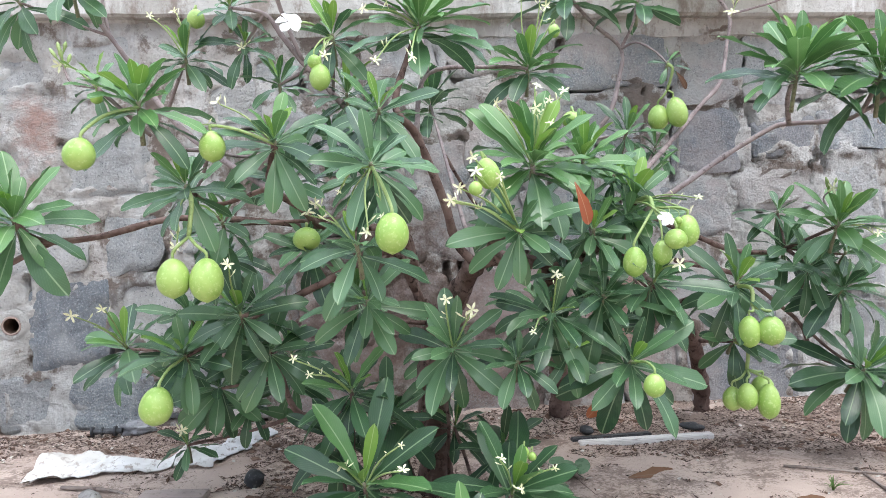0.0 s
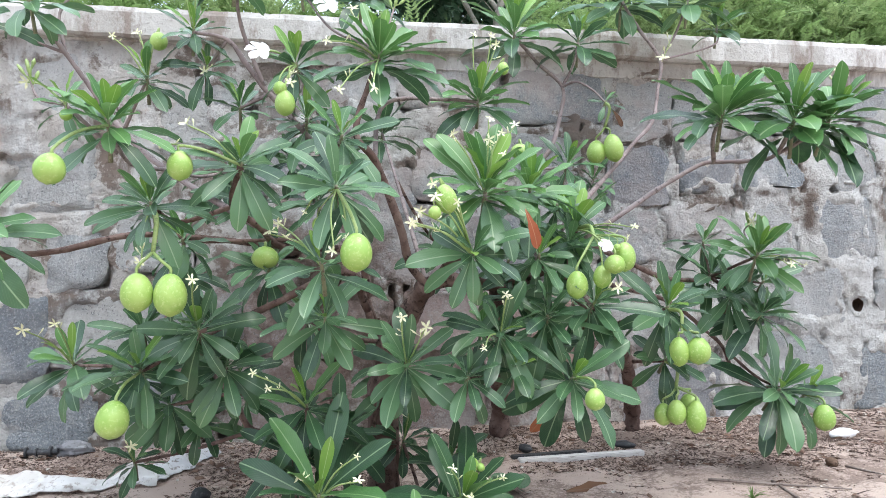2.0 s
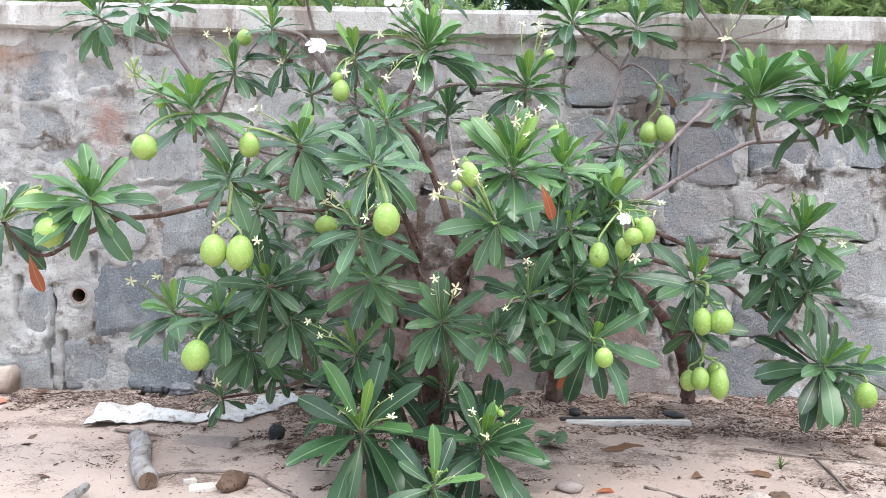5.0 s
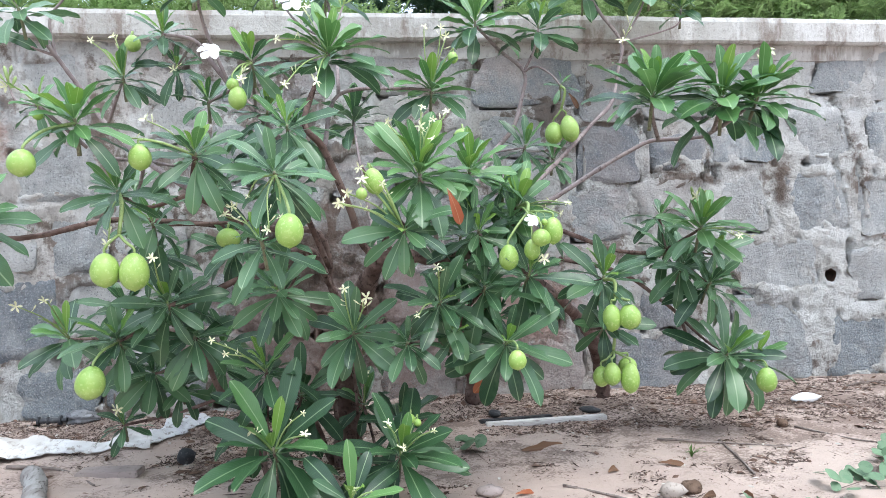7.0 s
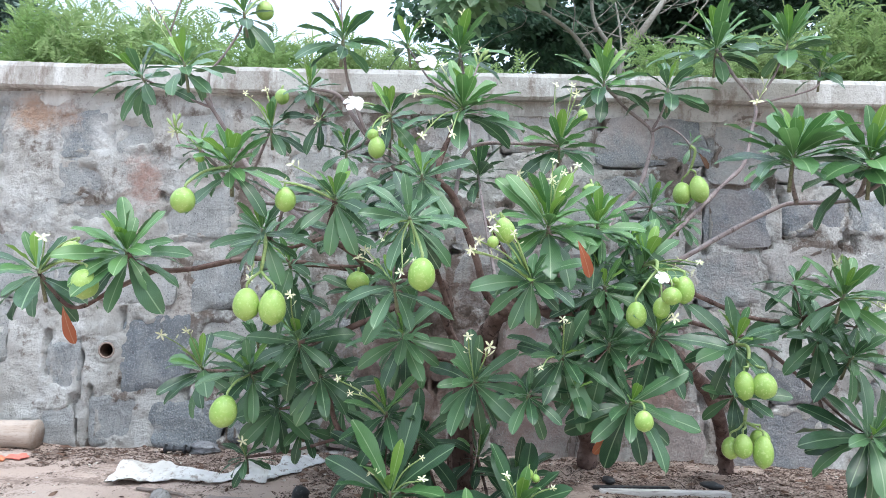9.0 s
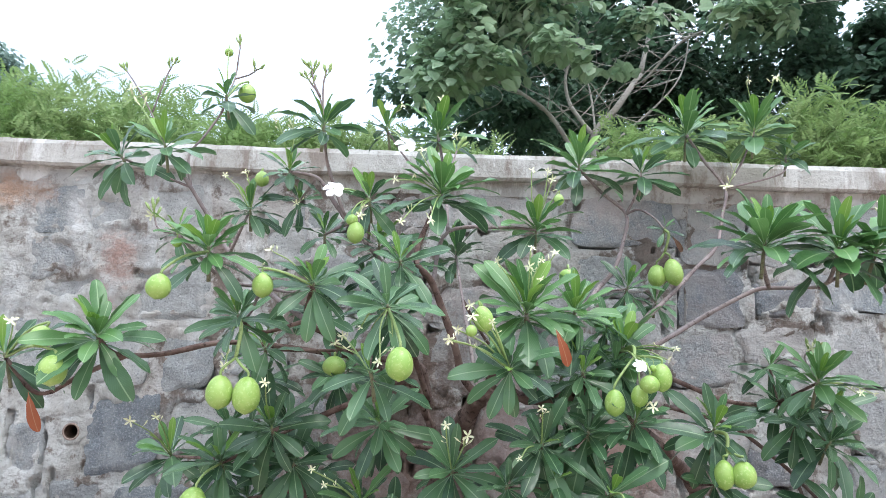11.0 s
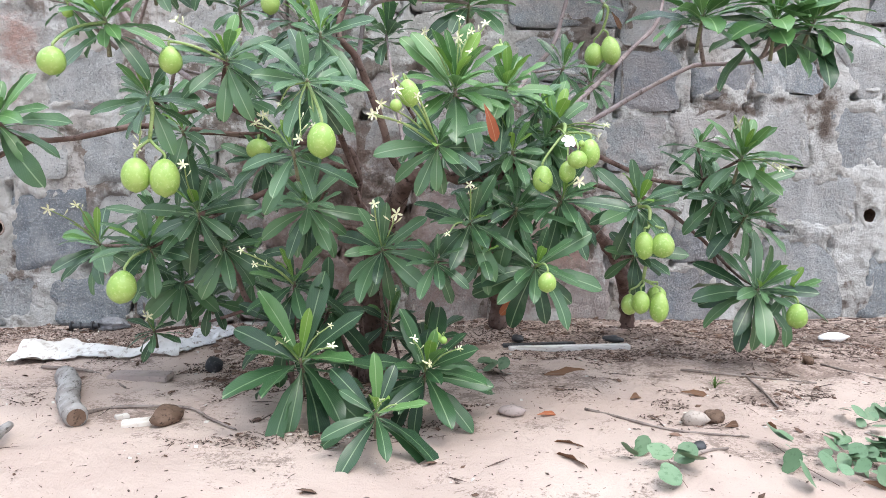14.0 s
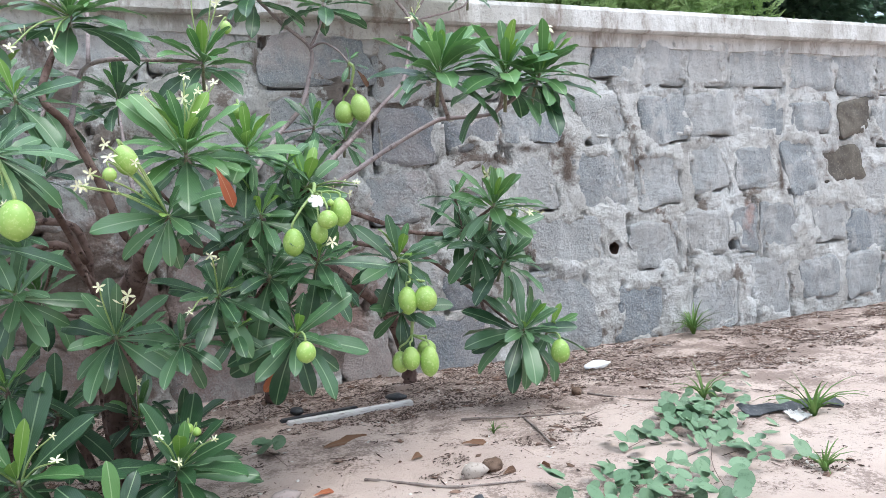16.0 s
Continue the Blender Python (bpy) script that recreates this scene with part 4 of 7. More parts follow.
limb(shrub, 0.060, 0.036, (0.560, 2.420, 0.000), (0.559, 2.420, 0.295), (0.577, 2.380, 0.484), (0.628, 2.300, 0.595), (0.665, 2.220, 0.673))
limb(shrub, 0.026, 0.017, (0.665, 2.220, 0.673), (0.731, 2.200, 0.687), (0.850, 2.220, 0.671), (0.984, 2.200, 0.704), (1.117, 2.336, 0.777), (1.117, 2.286, 0.827))
limb(shrub, 0.024, 0.013, (0.665, 2.220, 0.673), (0.615, 2.200, 0.730), (0.582, 2.150, 0.833), (0.515, 2.100, 0.995), (0.464, 2.100, 1.078), (0.532, 2.190, 1.290))
limb(shrub, 0.024, 0.015, (0.577, 2.380, 0.484), (0.515, 2.420, 0.592), (0.509, 2.400, 0.683), (0.469, 2.350, 0.770), (0.272, 2.300, 0.783), (0.211, 2.200, 0.837), (0.158, 2.100, 0.877), (0.192, 1.954, 0.960))
limb(shrub, 0.024, 0.014, (0.515, 2.420, 0.592), (0.445, 2.300, 0.713), (0.273, 2.200, 0.638), (0.160, 2.200, 0.587), (0.072, 2.133, 0.564))
limb(shrub, 0.016, 0.012, (0.272, 2.300, 0.783), (0.039, 2.300, 0.808), (-0.109, 2.200, 0.810), (-0.252, 2.100, 0.767), (-0.357, 2.050, 0.762), (-0.399, 2.020, 0.803))
limb(shrub, 0.013, 0.01, (-0.334, 2.070, 0.762), (-0.466, 2.100, 0.703), (-0.584, 2.100, 0.647), (-0.690, 2.100, 0.744))
limb(shrub, 0.015, 0.011, (1.147, 2.386, 0.747), (1.134, 2.250, 0.795), (1.282, 2.300, 0.881), (1.422, 2.360, 0.959), (1.598, 2.420, 1.047), (1.657, 2.420, 1.061), (1.740, 2.350, 1.056), (1.763, 2.250, 1.060), (1.719, 2.100, 1.129))
limb(shrub, 0.014, 0.01, (1.657, 2.420, 1.061), (1.585, 2.300, 1.119), (1.510, 2.124, 1.148))
limb(shrub, 0.012, 0.009, (1.763, 2.250, 1.060), (1.798, 2.200, 1.086), (1.848, 2.120, 1.139))
limb(shrub, 0.017, 0.011, (0.979, 2.400, 0.884), (1.128, 2.700, 1.063), (1.228, 2.800, 1.171), (1.279, 2.850, 1.299), (1.296, 2.870, 1.412), (1.188, 2.850, 1.498), (1.091, 2.813, 1.583))
limb(shrub, 0.01, 0.008, (1.296, 2.870, 1.412), (1.338, 2.860, 1.497), (1.356, 2.852, 1.584))
limb(shrub, 0.009, 0.006, (1.296, 2.870, 1.412), (1.335, 2.820, 1.420), (1.376, 2.760, 1.375), (1.392, 2.684, 1.311))
limb(shrub, 0.017, 0.011, (1.116, 2.400, 0.833), (1.268, 2.600, 0.941), (1.405, 2.700, 1.054), (1.553, 2.800, 1.188), (1.654, 2.850, 1.284), (1.706, 2.900, 1.429), (1.743, 2.950, 1.558), (1.660, 2.960, 1.681), (1.600, 2.995, 1.810))
limb(shrub, 0.01, 0.008, (1.743, 2.950, 1.558), (1.841, 3.000, 1.690), (1.918, 3.037, 1.847))
limb(shrub, 0.008, 0.006, (1.743, 2.950, 1.558), (1.956, 3.000, 1.625), (2.029, 3.000, 1.663), (2.090, 3.105, 1.757))
limb(shrub, 0.018, 0.012, (0.196, 2.300, 0.842), (-0.080, 2.500, 1.020), (-0.226, 2.600, 1.151), (-0.352, 2.700, 1.311), (-0.436, 2.730, 1.425), (-0.519, 2.720, 1.546), (-0.487, 2.569, 1.533))
limb(shrub, 0.01, 0.007, (-0.436, 2.730, 1.425), (-0.465, 2.760, 1.562), (-0.412, 2.760, 1.646), (-0.352, 2.750, 1.739), (-0.287, 2.595, 1.742))
limb(shrub, 0.009, 0.007, (-0.436, 2.730, 1.425), (-0.562, 2.740, 1.475), (-0.688, 2.672, 1.517))
limb(shrub, 0.016, 0.01, (0.403, 2.300, 1.017), (0.298, 2.350, 1.151), (0.218, 2.350, 1.239), (0.166, 2.350, 1.308), (0.115, 2.350, 1.374), (0.023, 2.350, 1.392))
limb(shrub, 0.012, 0.008, (0.218, 2.350, 1.239), (0.158, 2.300, 1.400), (0.155, 2.184, 1.496))
limb(shrub, 0.013, 0.008, (0.514, 2.150, 1.002), (0.559, 2.300, 1.193), (0.754, 2.400, 1.235), (0.866, 2.443, 1.241))
limb(shrub, 0.012, 0.009, (0.559, 2.300, 1.193), (0.548, 2.600, 1.450), (0.517, 2.670, 1.651))
limb(shrub, 0.009, 0.007, (0.548, 2.600, 1.450), (0.415, 2.750, 1.554), (0.307, 2.826, 1.721))
limb(shrub, 0.016, 0.01, (0.513, 2.300, 0.659), (0.439, 2.100, 0.857), (0.414, 1.900, 0.879), (0.406, 1.810, 0.892))
limb(shrub, 0.014, 0.009, (0.731, 2.200, 0.687), (0.673, 2.000, 0.725), (0.722, 1.885, 0.750))
limb(shrub, 0.014, 0.01, (0.850, 2.220, 0.671), (0.821, 2.100, 0.790), (0.774, 1.974, 0.903))
limb(shrub, 0.012, 0.008, (0.984, 2.200, 0.704), (0.959, 2.200, 0.845), (0.939, 2.139, 0.926))
limb(shrub, 0.012, 0.008, (0.984, 2.200, 0.704), (0.961, 2.135, 0.745))
limb(shrub, 0.013, 0.009, (0.541, 2.400, 0.501), (0.448, 2.200, 0.534), (0.384, 2.042, 0.594))
limb(shrub, 0.012, 0.008, (0.595, 2.300, 0.490), (0.585, 2.046, 0.473))
limb(shrub, 0.012, 0.008, (0.158, 2.100, 0.877), (0.030, 2.100, 0.838), (-0.014, 2.005, 0.869))
limb(shrub, 0.012, 0.008, (-0.080, 2.500, 1.020), (-0.109, 2.200, 0.995), (-0.083, 1.908, 1.037))
limb(shrub, 0.009, 0.007, (-0.083, 1.988, 0.987), (-0.183, 1.950, 1.088))
limb(shrub, 0.054, 0.018, (1.104, 3.177, -0.080), (1.107, 3.167, 0.036), (1.097, 3.107, 0.147), (1.019, 2.809, 0.332), (0.936, 2.400, 0.477), (0.895, 2.300, 0.574), (0.850, 2.220, 0.671))
limb(shrub, 0.014, 0.009, (0.936, 2.400, 0.477), (0.828, 2.046, 0.548))
limb(shrub, 0.012, 0.008, (0.963, 2.450, 0.377), (0.729, 1.989, 0.445))
limb(shrub, 0.012, 0.008, (0.936, 2.400, 0.477), (0.962, 2.069, 0.584))
limb(shrub, 0.046, 0.016, (1.697, 3.167, -0.080), (1.694, 3.157, 0.034), (1.663, 3.097, 0.160), (1.519, 2.829, 0.365), (1.269, 2.400, 0.528), (1.122, 2.350, 0.660), (1.117, 2.346, 0.747))
limb(shrub, 0.013, 0.009, (1.269, 2.400, 0.528), (1.098, 2.094, 0.613))
limb(shrub, 0.012, 0.009, (1.400, 2.500, 0.402), (1.370, 2.219, 0.441))
limb(shrub, 0.012, 0.009, (1.269, 2.400, 0.528), (1.331, 2.300, 0.569), (1.353, 2.172, 0.595))
limb(shrub, 0.012, 0.008, (1.269, 2.400, 0.528), (1.010, 2.022, 0.428))
limb(shrub, 0.018, 0.011, (1.146, 2.300, 0.798), (1.359, 2.450, 0.735), (1.556, 2.600, 0.681), (1.728, 2.700, 0.666), (1.806, 2.709, 0.677))
limb(shrub, 0.014, 0.01, (1.286, 2.400, 0.659), (1.579, 2.600, 0.595), (1.768, 2.680, 0.480), (1.846, 2.700, 0.416), (1.879, 2.660, 0.312), (1.923, 2.494, 0.284))
limb(shrub, 0.01, 0.007, (1.846, 2.700, 0.416), (1.933, 2.600, 0.308), (2.032, 2.500, 0.267))
limb(shrub, 0.011, 0.008, (1.806, 2.709, 0.677), (1.881, 2.519, 0.545))
limb(shrub, 0.012, 0.008, (1.806, 2.709, 0.677), (1.795, 2.403, 0.749))
limb(shrub, 0.009, 0.006, (1.806, 2.709, 0.677), (1.803, 2.750, 0.802))
limb(shrub, 0.009, 0.006, (1.806, 2.709, 0.677), (1.945, 2.600, 0.654))
limb(shrub, 0.02, 0.012, (0.510, 2.420, 0.000), (0.392, 2.400, 0.247), (0.187, 2.350, 0.262), (0.134, 2.300, 0.412), (0.127, 2.200, 0.461))
limb(shrub, 0.012, 0.008, (0.178, 2.400, 0.253), (-0.006, 2.500, 0.183), (-0.166, 2.497, 0.156))
limb(shrub, 0.011, 0.008, (0.122, 2.350, 0.371), (-0.062, 2.467, 0.323))
limb(shrub, 0.011, 0.008, (0.150, 2.250, 0.585), (-0.071, 2.156, 0.465))
limb(shrub, 0.011, 0.008, (-0.071, 2.256, 0.465), (-0.354, 2.564, 0.437))
limb(shrub, 0.009, 0.007, (0.590, 2.370, 0.000), (0.588, 2.300, 0.261), (0.560, 2.300, 0.473), (0.536, 2.300, 0.578))
limb(shrub, 0.009, 0.006, (0.540, 2.360, 0.000), (0.522, 2.300, 0.298), (0.547, 2.300, 0.491), (0.511, 2.300, 0.631))
limb(shrub, 0.012, 0.008, (0.296, 2.300, 0.802), (0.027, 2.168, 0.791))
limb(shrub, 0.012, 0.008, (0.335, 2.200, 0.790), (0.374, 1.787, 0.725))
limb(shrub, 0.011, 0.008, (0.403, 2.300, 1.017), (0.424, 1.988, 1.034))
limb(shrub, 0.01, 0.007, (0.319, 2.350, 1.124), (0.336, 2.326, 1.139))
limb(shrub, 0.01, 0.007, (0.237, 2.350, 1.225), (0.144, 2.407, 1.192))
limb(shrub, 0.01, 0.007, (0.298, 2.350, 1.161), (0.312, 2.170, 1.257))
limb(shrub, 0.01, 0.007, (-0.226, 2.600, 1.151), (-0.113, 2.401, 1.266))
limb(shrub, 0.009, 0.007, (0.115, 2.350, 1.374), (0.051, 2.400, 1.301))
limb(shrub, 0.012, 0.008, (0.665, 2.220, 0.673), (0.625, 2.600, 1.005), (0.606, 2.934, 1.233))
limb(shrub, 0.009, 0.006, (1.128, 2.700, 1.063), (1.250, 2.700, 1.080))
limb(shrub, 0.009, 0.006, (1.268, 2.600, 0.941), (1.387, 2.800, 1.042))
spray(shrub, (-0.287, 2.595, 1.742), (-0.305, 2.740, 1.890), (-0.299, 2.740, 1.974), (-0.295, 2.740, 2.036))
spray(shrub, (-0.304, 2.740, 1.883), (-0.247, 2.720, 1.892), (-0.212, 2.720, 1.918))
spray(shrub, (-0.487, 2.569, 1.533), (-0.615, 2.700, 1.725), (-0.686, 2.700, 1.835), (-0.728, 2.700, 1.890))
spray(shrub, (-0.603, 2.700, 1.715), (-0.564, 2.700, 1.862), (-0.542, 2.700, 1.919))
spray(shrub, (0.155, 2.184, 1.496), (0.136, 2.200, 1.592), (0.082, 2.200, 1.674))
spray(shrub, (0.155, 2.184, 1.496), (0.142, 2.200, 1.630), (0.150, 2.200, 1.692))
spray(shrub, (0.135, 2.200, 1.601), (0.112, 2.200, 1.647), (0.101, 2.200, 1.700))
spray(shrub, (0.532, 2.190, 1.290), (0.558, 2.200, 1.375), (0.591, 2.250, 1.487))
spray(shrub, (-0.183, 1.950, 1.088), (-0.249, 1.980, 1.107), (-0.274, 1.990, 1.164))
spray(shrub, (1.795, 2.403, 0.749), (1.781, 2.450, 0.829), (1.791, 2.420, 0.861))
limb(sapling_a, 0.012, 0.009, (0.337, 2.13, 0), (0.327, 2.12, 0.12), (0.337, 2.1, 0.24), (0.337, 2.118, 0.366))
limb(sapling_a, 0.010, 0.008, (0.347, 2.12, 0), (0.367, 2.08, 0.08), (0.367, 1.994, 0.171))
limb(sapling_a, 0.010, 0.008, (0.337, 2.13, 0), (0.385, 2.18, 0.14), (0.425, 2.230, 0.270))
limb(sapling_a, 0.009, 0.007, (0.337, 2.13, 0.03), (0.310, 2.16, 0.12), (0.300, 2.180, 0.235))
limb(sapling_b, 0.009, 0.007, (0.650, 2.08, 0), (0.690, 2.13, 0.09), (0.710, 2.170, 0.185))
limb(sapling_b, 0.011, 0.008, (0.650, 2.08, 0), (0.670, 2.02, 0.07), (0.700, 1.942, 0.155))
limb(sapling_b, 0.010, 0.008, (0.640, 2.08, 0), (0.598, 1.9, 0.05), (0.568, 1.759, 0.101))
limb(sapling_b, 0.010, 0.008, (0.640, 2.1, 0), (0.641, 2.25, 0.1), (0.611, 2.355, 0.206))

rosette(shrub, -0.688, 2.672, 1.517, 0.184, -0.3, 0.6, 0.6, 14, 3)
rosette(shrub, -0.487, 2.569, 1.533, 0.182, -0.1, 0.4, 0.9, 13, 3)
rosette(shrub, -0.287, 2.595, 1.742, 0.152, -0.1, 0.5, 0.85, 9, 2)
rosette(shrub, 0.155, 2.184, 1.496, 0.148, 0.1, 0.3, 0.95, 13, 3)
rosette(shrub, 0.023, 2.350, 1.392, 0.116, 0.1, 0.5, 0.8, 10, 3)
rosette(shrub, -0.113, 2.401, 1.266, 0.133, 0, 0.5, 0.8, 12, 2)
rosette(shrub, 0.051, 2.400, 1.301, 0.117, 0.1, 0.7, 0.5, 10, 2)
rosette(shrub, 0.144, 2.407, 1.192, 0.115, 0, 0.4, 0.9, 10, 1)
rosette(shrub, 0.312, 2.170, 1.257, 0.129, -0.1, 0.5, 0.85, 13, 3)
rosette(shrub, 0.532, 2.190, 1.290, 0.191, 0.15, 0.35, 0.95, 20, 6)
rosette(shrub, 0.517, 2.670, 1.651, 0.186, 0.05, 0.35, 0.9, 14, 4)
rosette(shrub, 0.307, 2.826, 1.721, 0.147, -0.2, 0.3, 0.9, 9, 3)
rosette(shrub, 0.336, 2.326, 1.139, 0.148, 0, 0.5, 0.8, 13, 3)
rosette(shrub, 0.424, 1.988, 1.034, 0.143, 0, 0.75, 0.68, 14, 3)
rosette(shrub, 0.606, 2.934, 1.233, 0.188, 0, 0.2, 1, 14, 1)
rosette(shrub, 0.866, 2.443, 1.241, 0.157, 0, 0.4, 0.9, 15, 4)
rosette(shrub, 1.091, 2.813, 1.583, 0.221, 0, 0.35, 0.95, 17, 6)
rosette(shrub, 1.356, 2.852, 1.584, 0.182, 0, 0.3, 0.95, 12, 2)
rosette(shrub, 1.600, 2.995, 1.810, 0.243, 0, 0.3, 0.95, 17, 5)
rosette(shrub, 1.918, 3.037, 1.847, 0.236, 0, 0.3, 0.95, 16, 5)
rosette(shrub, 2.090, 3.105, 1.757, 0.158, 0, 0.3, 0.95, 9, 2)
rosette(shrub, 1.392, 2.684, 1.311, 0.097, 0, 0.5, 0.7, 5, 0)
rosette(shrub, 1.510, 2.124, 1.148, 0.204, 0, 0.4, 0.9, 20, 6)
rosette(shrub, 1.719, 2.100, 1.129, 0.209, -0.1, 0.4, 0.9, 19, 6)
rosette(shrub, 1.848, 2.120, 1.139, 0.208, 0.25, 0.4, 0.9, 19, 6)
rosette(shrub, -0.083, 1.908, 1.037, 0.158, 0.05, 0.5, 0.85, 15, 4)
rosette(shrub, -0.183, 1.950, 1.088, 0.103, -0.1, 0.5, 0.85, 8, 3)
rosette(shrub, 0.192, 1.954, 0.960, 0.148, 0, 0.6, 0.75, 15, 2)
rosette(shrub, 0.406, 1.810, 0.892, 0.141, 0, 0.9, 0.4, 15, 0)
rosette(shrub, 0.774, 1.974, 0.903, 0.192, 0, 0.55, 0.8, 20, 7)
rosette(shrub, 0.722, 1.885, 0.750, 0.140, 0, 0.95, 0.3, 12, 1)
rosette(shrub, 0.939, 2.139, 0.926, 0.158, 0, 0.5, 0.8, 15, 4)
rosette(shrub, 1.117, 2.286, 0.827, 0.194, 0, 0.5, 0.85, 16, 4)
rosette(shrub, 0.961, 2.135, 0.745, 0.157, -0.05, 0.7, 0.68, 13, 3)
rosette(shrub, -0.014, 2.005, 0.869, 0.137, -0.1, 0.6, 0.7, 13, 1)
rosette(shrub, -0.399, 2.020, 0.803, 0.173, 0.05, 0.7, 0.65, 18, 4)
rosette(shrub, 0.027, 2.168, 0.791, 0.135, 0, 0.6, 0.7, 12, 2)
rosette(shrub, 0.374, 1.787, 0.725, 0.148, -0.1, 0.6, 0.6, 10, 1)
rosette(shrub, 1.250, 2.700, 1.080, 0.137, 0.1, 0.6, 0.7, 10, 1)
rosette(shrub, 1.387, 2.800, 1.042, 0.111, 0, 0.6, 0.7, 9, 0)
rosette(shrub, -0.690, 2.100, 0.744, 0.180, -0.05, 0.5, 0.8, 14, 2)
rosette(shrub, 1.072, 2.300, 0.900, 0.123, -0.1, 0.6, 0.6, 10, 1)
rosette(shrub, 0.072, 2.133, 0.564, 0.162, 0, 0.75, 0.6, 15, 2)
rosette(shrub, -0.071, 2.156, 0.465, 0.159, 0, 0.7, 0.6, 15, 3)
rosette(shrub, -0.354, 2.564, 0.437, 0.193, -0.1, 0.5, 0.75, 12, 2)
rosette(shrub, 0.127, 2.200, 0.461, 0.159, 0, 0.8, 0.5, 14, 0)
rosette(shrub, -0.062, 2.467, 0.323, 0.156, 0, 0.8, 0.4, 13, 0)
rosette(shrub, -0.166, 2.497, 0.156, 0.112, 0, 0.5, 0.8, 9, 0)
rosette(sapling_a, 0.337, 2.118, 0.366, 0.160, 0, 0.55, 0.75, 15, 3)
rosette(shrub, 0.384, 2.042, 0.594, 0.152, 0, 0.8, 0.5, 15, 2)
rosette(shrub, 0.585, 2.046, 0.473, 0.153, 0, 0.85, 0.5, 14, 0)
rosette(shrub, 0.828, 2.046, 0.548, 0.157, 0.1, 0.75, 0.6, 14, 1)
rosette(shrub, 0.729, 1.989, 0.445, 0.109, 0, 0.7, 0.6, 12, 0)
rosette(shrub, 0.861, 2.030, 0.458, 0.101, 0.1, 0.6, 0.6, 10, 2)
rosette(shrub, 0.962, 2.069, 0.584, 0.157, -0.1, 0.7, 0.6, 13, 0)
rosette(shrub, 1.098, 2.094, 0.613, 0.179, 0.05, 0.7, 0.55, 15, 1)
rosette(shrub, 1.010, 2.022, 0.428, 0.173, 0, 0.75, 0.5, 15, 2)
rosette(shrub, 1.353, 2.172, 0.595, 0.168, 0, 0.7, 0.68, 15, 3)
rosette(shrub, 1.370, 2.219, 0.441, 0.144, -0.1, 0.75, 0.3, 11, 0)
rosette(shrub, 1.795, 2.403, 0.749, 0.178, 0.05, 0.5, 0.8, 15, 4)
rosette(shrub, 1.806, 2.709, 0.677, 0.186, 0, 0.5, 0.6, 13, 0)
rosette(shrub, 1.881, 2.519, 0.545, 0.178, 0.1, 0.6, 0.6, 14, 0)
rosette(shrub, 1.923, 2.494, 0.284, 0.213, 0.1, 0.6, 0.5, 18, 2)
rosette(shrub, 2.032, 2.500, 0.267, 0.153, 0.3, 0.5, 0.7, 9, 2)
rosette(shrub, 1.803, 2.750, 0.802, 0.127, -0.1, 0.5, 0.8, 9, 0)
rosette(shrub, 1.945, 2.600, 0.654, 0.159, 0.1, 0.6, 0.7, 12, 1)
rosette(sapling_a, 0.367, 1.994, 0.171, 0.241, -0.05, 0.6, 0.64, 15, 2)
rosette(sapling_a, 0.425, 2.230, 0.270, 0.170, 0.15, 0.6, 0.6, 13, 0)
rosette(sapling_a, 0.300, 2.180, 0.235, 0.165, -0.2, 0.6, 0.6, 12, 0)
rosette(sapling_b, 0.710, 2.170, 0.185, 0.150, 0.2, 0.5, 0.7, 12, 0)
rosette(sapling_b, 0.700, 1.942, 0.155, 0.213, 0.05, 0.6, 0.64, 18, 1)
rosette(sapling_b, 0.568, 1.759, 0.101, 0.176, 0, 0.6, 0.64, 11, 2)
rosette(sapling_b, 0.611, 2.355, 0.206, 0.146, 0.1, 0.5, 0.8, 12, 0)
rosette(shrub, 0.235, 2.250, 0.717, 0.141, 0, 0.6, 0.6, 12, 0)
rosette(shrub, 1.037, 2.250, 0.488, 0.128, 0, 0.6, 0.6, 11, 0)
rosette(shrub, 0.946, 2.400, 0.735, 0.135, 0, 0.65, 0.6, 12, 0)
rosette(shrub, 0.165, 2.400, 0.913, 0.144, 0, 0.65, 0.6, 12, 0)
rosette(shrub, -0.000, 2.350, 0.703, 0.142, 0, 0.65, 0.6, 12, 0)
rosette(shrub, -0.122, 2.400, 0.547, 0.139, 0, 0.65, 0.6, 12, 0)
rosette(shrub, 0.289, 2.400, 1.035, 0.123, 0, 0.65, 0.6, 12, 0)
rosette(shrub, 1.070, 2.200, 0.779, 0.133, 0, 0.65, 0.6, 12, 0)
rosette(shrub, 0.891, 2.150, 0.638, 0.121, 0, 0.65, 0.6, 12, 0)
rosette(shrub, 1.791, 2.550, 0.614, 0.157, 0, 0.65, 0.6, 12, 0)

